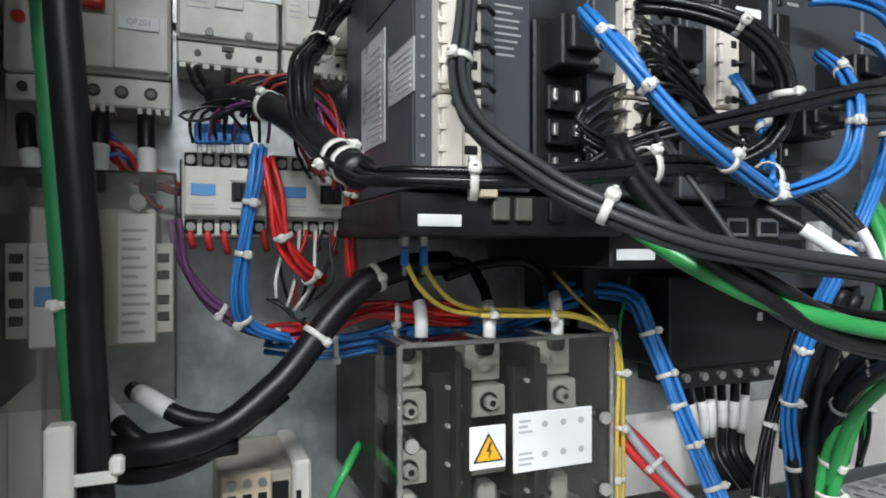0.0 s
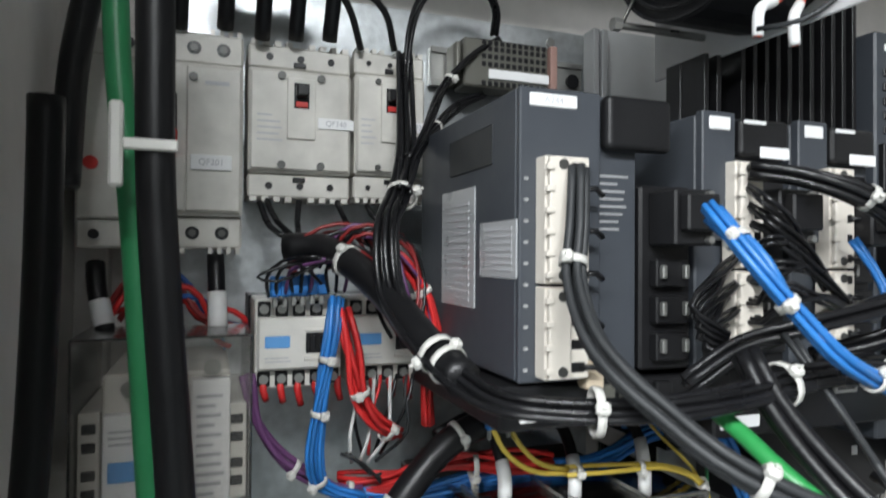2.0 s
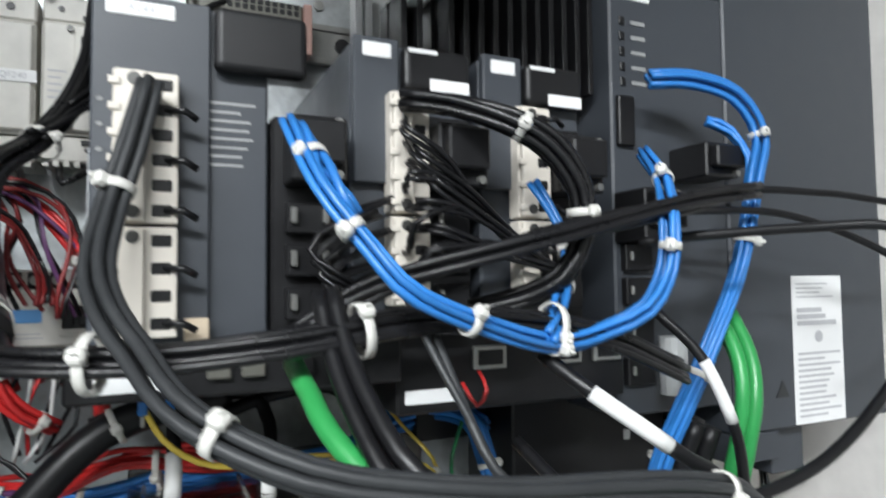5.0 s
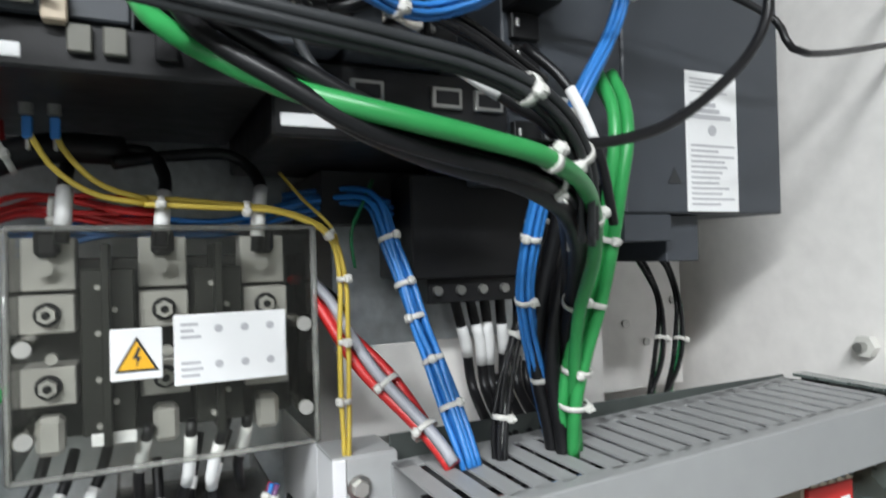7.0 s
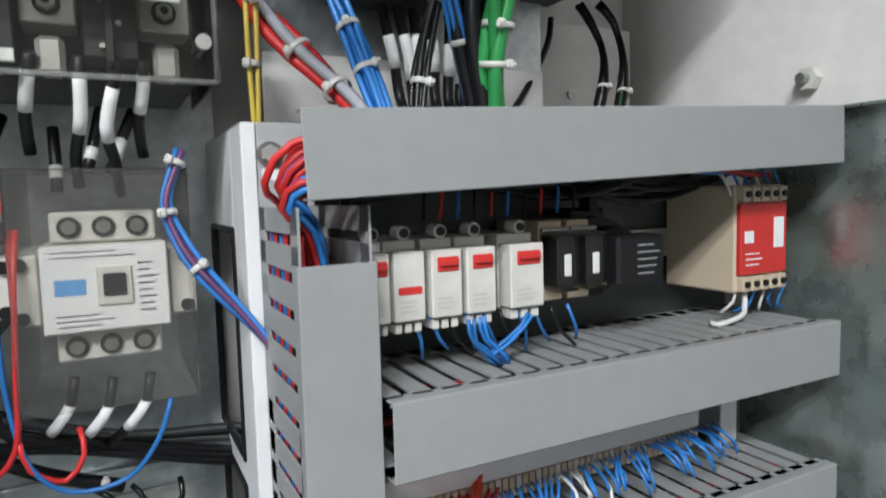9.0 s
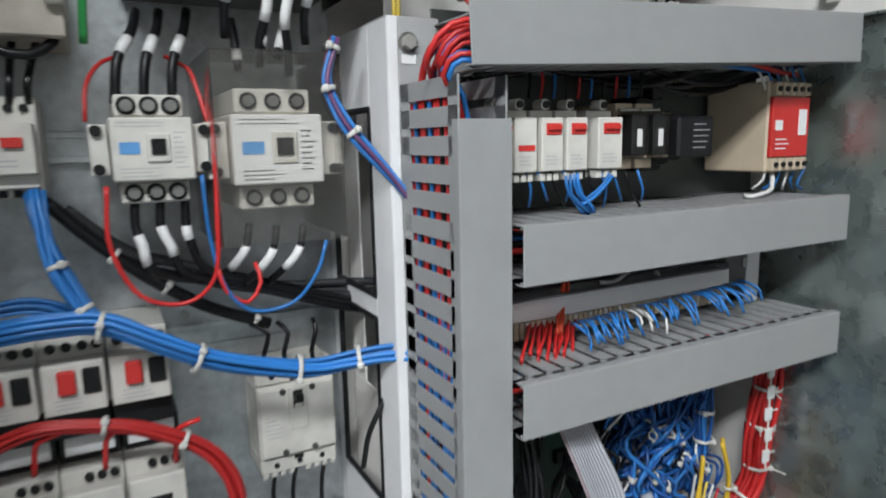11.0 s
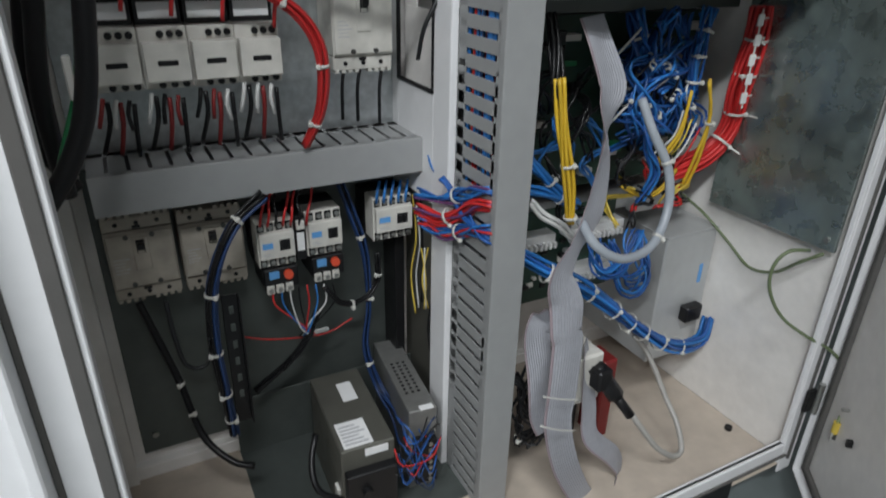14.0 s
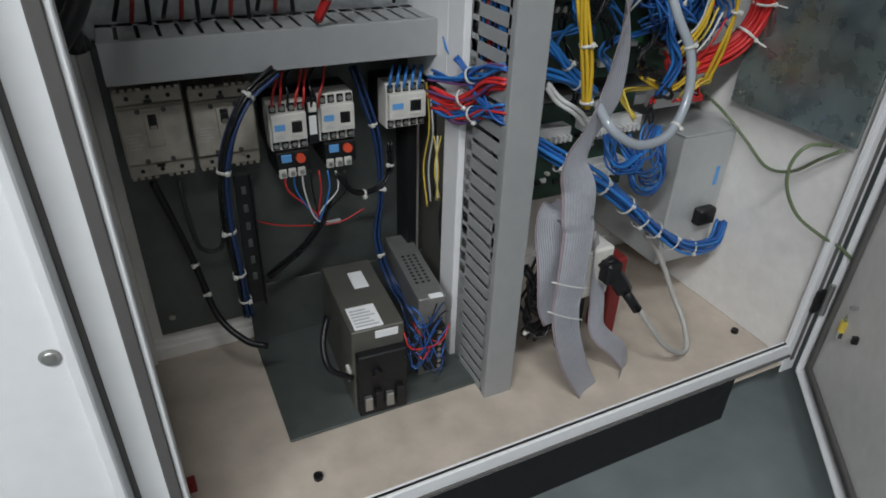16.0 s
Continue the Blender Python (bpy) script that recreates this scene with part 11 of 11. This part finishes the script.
part("nut", cy(bmesh.new(), (0.0, -0.003, -0.030), "y", 0.006, 0.006, 6), M_DARKSCREW, lug)

# data plug on the pale cable
plug = cable("data_plug", [(0.652, 0.407, 0.362), (0.67, 0.393, 0.331), (0.688, 0.379, 0.300)], 0.0165, M_BLACK, "black data plug hanging from the connector", "connector", seg=6)
part("boot", tube(bmesh.new(), [plug.matrix_world.inverted() @ Vector(p) for p in ((0.686, 0.380, 0.303), (0.699, 0.369, 0.282), (0.711, 0.359, 0.262))], 0.0095, 10), M_BLACK, plug, "ribbed rubber boot", True)
part("sticker", nb((0.002, 0.014, -0.0185, -0.0170, -0.034, -0.020)), M_LABEL, plug, "small white sticker")

# wires packed behind the slots of the tall duct
cable("duct_wire", [(0.4275, 0.432, 1.335), (0.4277, 0.4315, 1.24), (0.4278, 0.4289, 1.12), (0.4275, 0.4299, 1.118)], 0.0026, M_RED, "wire pressed into the tall duct", group="tall duct wires", seg=6, step=0.03)
cable("duct_wire", [(0.4285, 0.4345, 1.14), (0.4277, 0.4301, 1.0), (0.4278, 0.4295, 0.88), (0.429, 0.4299, 0.706)], 0.0026, M_NAVY, "wire pressed into the tall duct", group="tall duct wires", seg=6, step=0.03)
cable("duct_wire", [(0.4275, 0.4386, 1.335), (0.4277, 0.4394, 1.24), (0.4278, 0.4419, 1.12), (0.4282, 0.4376, 1.085)], 0.0026, M_RED, "wire pressed into the tall duct", group="tall duct wires", seg=6, step=0.03)
cable("duct_wire", [(0.4285, 0.4424, 1.14), (0.4277, 0.4369, 1.0), (0.4278, 0.4347, 0.88), (0.429, 0.4376, 0.687)], 0.0026, M_BLUE, "wire pressed into the tall duct", group="tall duct wires", seg=6, step=0.03)
cable("duct_wire", [(0.4275, 0.4518, 1.335), (0.4278, 0.4486, 1.24), (0.4278, 0.4515, 1.12), (0.4279, 0.4547, 1.045)], 0.0026, M_RED, "wire pressed into the tall duct", group="tall duct wires", seg=6, step=0.03)
cable("duct_wire", [(0.4285, 0.4516, 1.14), (0.4278, 0.4482, 1.0), (0.4278, 0.4554, 0.88), (0.429, 0.4547, 0.723)], 0.0026, M_BLUE, "wire pressed into the tall duct", group="tall duct wires", seg=6, step=0.03)
cable("duct_wire", [(0.4275, 0.4584, 1.335), (0.4275, 0.4604, 1.24), (0.4279, 0.458, 1.12), (0.4279, 0.458, 1.118)], 0.0026, M_WIREBLACK, "wire pressed into the tall duct", group="tall duct wires", seg=6, step=0.03)
cable("duct_wire", [(0.4285, 0.4634, 1.14), (0.4275, 0.4585, 1.0), (0.4279, 0.4589, 0.88), (0.429, 0.458, 0.761)], 0.0026, M_BLUE, "wire pressed into the tall duct", group="tall duct wires", seg=6, step=0.03)
cable("duct_wire", [(0.4275, 0.465, 1.335), (0.4277, 0.4647, 1.24), (0.4282, 0.4631, 1.12), (0.4284, 0.464, 0.976)], 0.0026, M_RED, "wire pressed into the tall duct", group="tall duct wires", seg=6, step=0.03)
cable("duct_wire", [(0.4285, 0.4677, 1.14), (0.4277, 0.4642, 1.0), (0.4282, 0.4649, 0.88), (0.429, 0.464, 0.759)], 0.0026, M_BLUE, "wire pressed into the tall duct", group="tall duct wires", seg=6, step=0.03)
cable("duct_wire", [(0.4275, 0.4716, 1.335), (0.4283, 0.4724, 1.24), (0.4278, 0.4719, 1.12), (0.4281, 0.4688, 1.066)], 0.0026, M_RED, "wire pressed into the tall duct", group="tall duct wires", seg=6, step=0.03)
cable("duct_wire", [(0.4285, 0.4754, 1.14), (0.4283, 0.4691, 1.0), (0.4278, 0.4703, 0.88), (0.429, 0.4688, 0.67)], 0.0026, M_BLUE, "wire pressed into the tall duct", group="tall duct wires", seg=6, step=0.03)
cable("duct_wire", [(0.4275, 0.4848, 1.335), (0.428, 0.4844, 1.24), (0.4282, 0.4843, 1.12), (0.4283, 0.4824, 0.988)], 0.0026, M_BLUE, "wire pressed into the tall duct", group="tall duct wires", seg=6, step=0.03)
cable("duct_wire", [(0.4285, 0.4874, 1.14), (0.428, 0.4843, 1.0), (0.4282, 0.4859, 0.88), (0.429, 0.4824, 0.704)], 0.0026, M_NAVY, "wire pressed into the tall duct", group="tall duct wires", seg=6, step=0.03)
cable("duct_wire", [(0.4275, 0.4914, 1.335), (0.4279, 0.4882, 1.24), (0.4282, 0.4911, 1.12), (0.4284, 0.4889, 1.05)], 0.0026, M_WIREBLACK, "wire pressed into the tall duct", group="tall duct wires", seg=6, step=0.03)
cable("duct_wire", [(0.4285, 0.4912, 1.14), (0.4279, 0.4875, 1.0), (0.4282, 0.4915, 0.88), (0.429, 0.4889, 0.793)], 0.0026, M_BLUE, "wire pressed into the tall duct", group="tall duct wires", seg=6, step=0.03)
cable("duct_wire", [(0.4275, 0.498, 1.335), (0.4276, 0.4971, 1.24), (0.4281, 0.5006, 1.12), (0.4279, 0.5005, 1.118)], 0.0026, M_RED, "wire pressed into the tall duct", group="tall duct wires", seg=6, step=0.03)
cable("duct_wire", [(0.4285, 0.5001, 1.14), (0.4276, 0.4989, 1.0), (0.4281, 0.4996, 0.88), (0.429, 0.5005, 0.76)], 0.0026, M_BLUE, "wire pressed into the tall duct", group="tall duct wires", seg=6, step=0.03)
cable("duct_wire", [(0.4275, 0.5046, 1.335), (0.4282, 0.5008, 1.24), (0.4283, 0.5041, 1.12), (0.4285, 0.506, 0.978)], 0.0026, M_RED, "wire pressed into the tall duct", group="tall duct wires", seg=6, step=0.03)
cable("duct_wire", [(0.4285, 0.5038, 1.14), (0.4282, 0.5064, 1.0), (0.4283, 0.5081, 0.88), (0.429, 0.506, 0.756)], 0.0026, M_RED, "wire pressed into the tall duct", group="tall duct wires", seg=6, step=0.03)
cable("duct_wire", [(0.4275, 0.5178, 1.335), (0.4281, 0.5167, 1.24), (0.4278, 0.5168, 1.12), (0.4281, 0.5179, 0.967)], 0.0026, M_BLUE, "wire pressed into the tall duct", group="tall duct wires", seg=6, step=0.03)
cable("duct_wire", [(0.4285, 0.5197, 1.14), (0.4281, 0.5214, 1.0), (0.4278, 0.5203, 0.88), (0.429, 0.5179, 0.664)], 0.0026, M_BLUE, "wire pressed into the tall duct", group="tall duct wires", seg=6, step=0.03)
cable("duct_wire", [(0.4275, 0.5244, 1.335), (0.4279, 0.5238, 1.24), (0.4282, 0.5224, 1.12), (0.4285, 0.5229, 0.993)], 0.0026, M_RED, "wire pressed into the tall duct", group="tall duct wires", seg=6, step=0.03)
cable("duct_wire", [(0.4285, 0.5268, 1.14), (0.4279, 0.5231, 1.0), (0.4282, 0.5245, 0.88), (0.429, 0.5229, 0.797)], 0.0026, M_BLUE, "wire pressed into the tall duct", group="tall duct wires", seg=6, step=0.03)
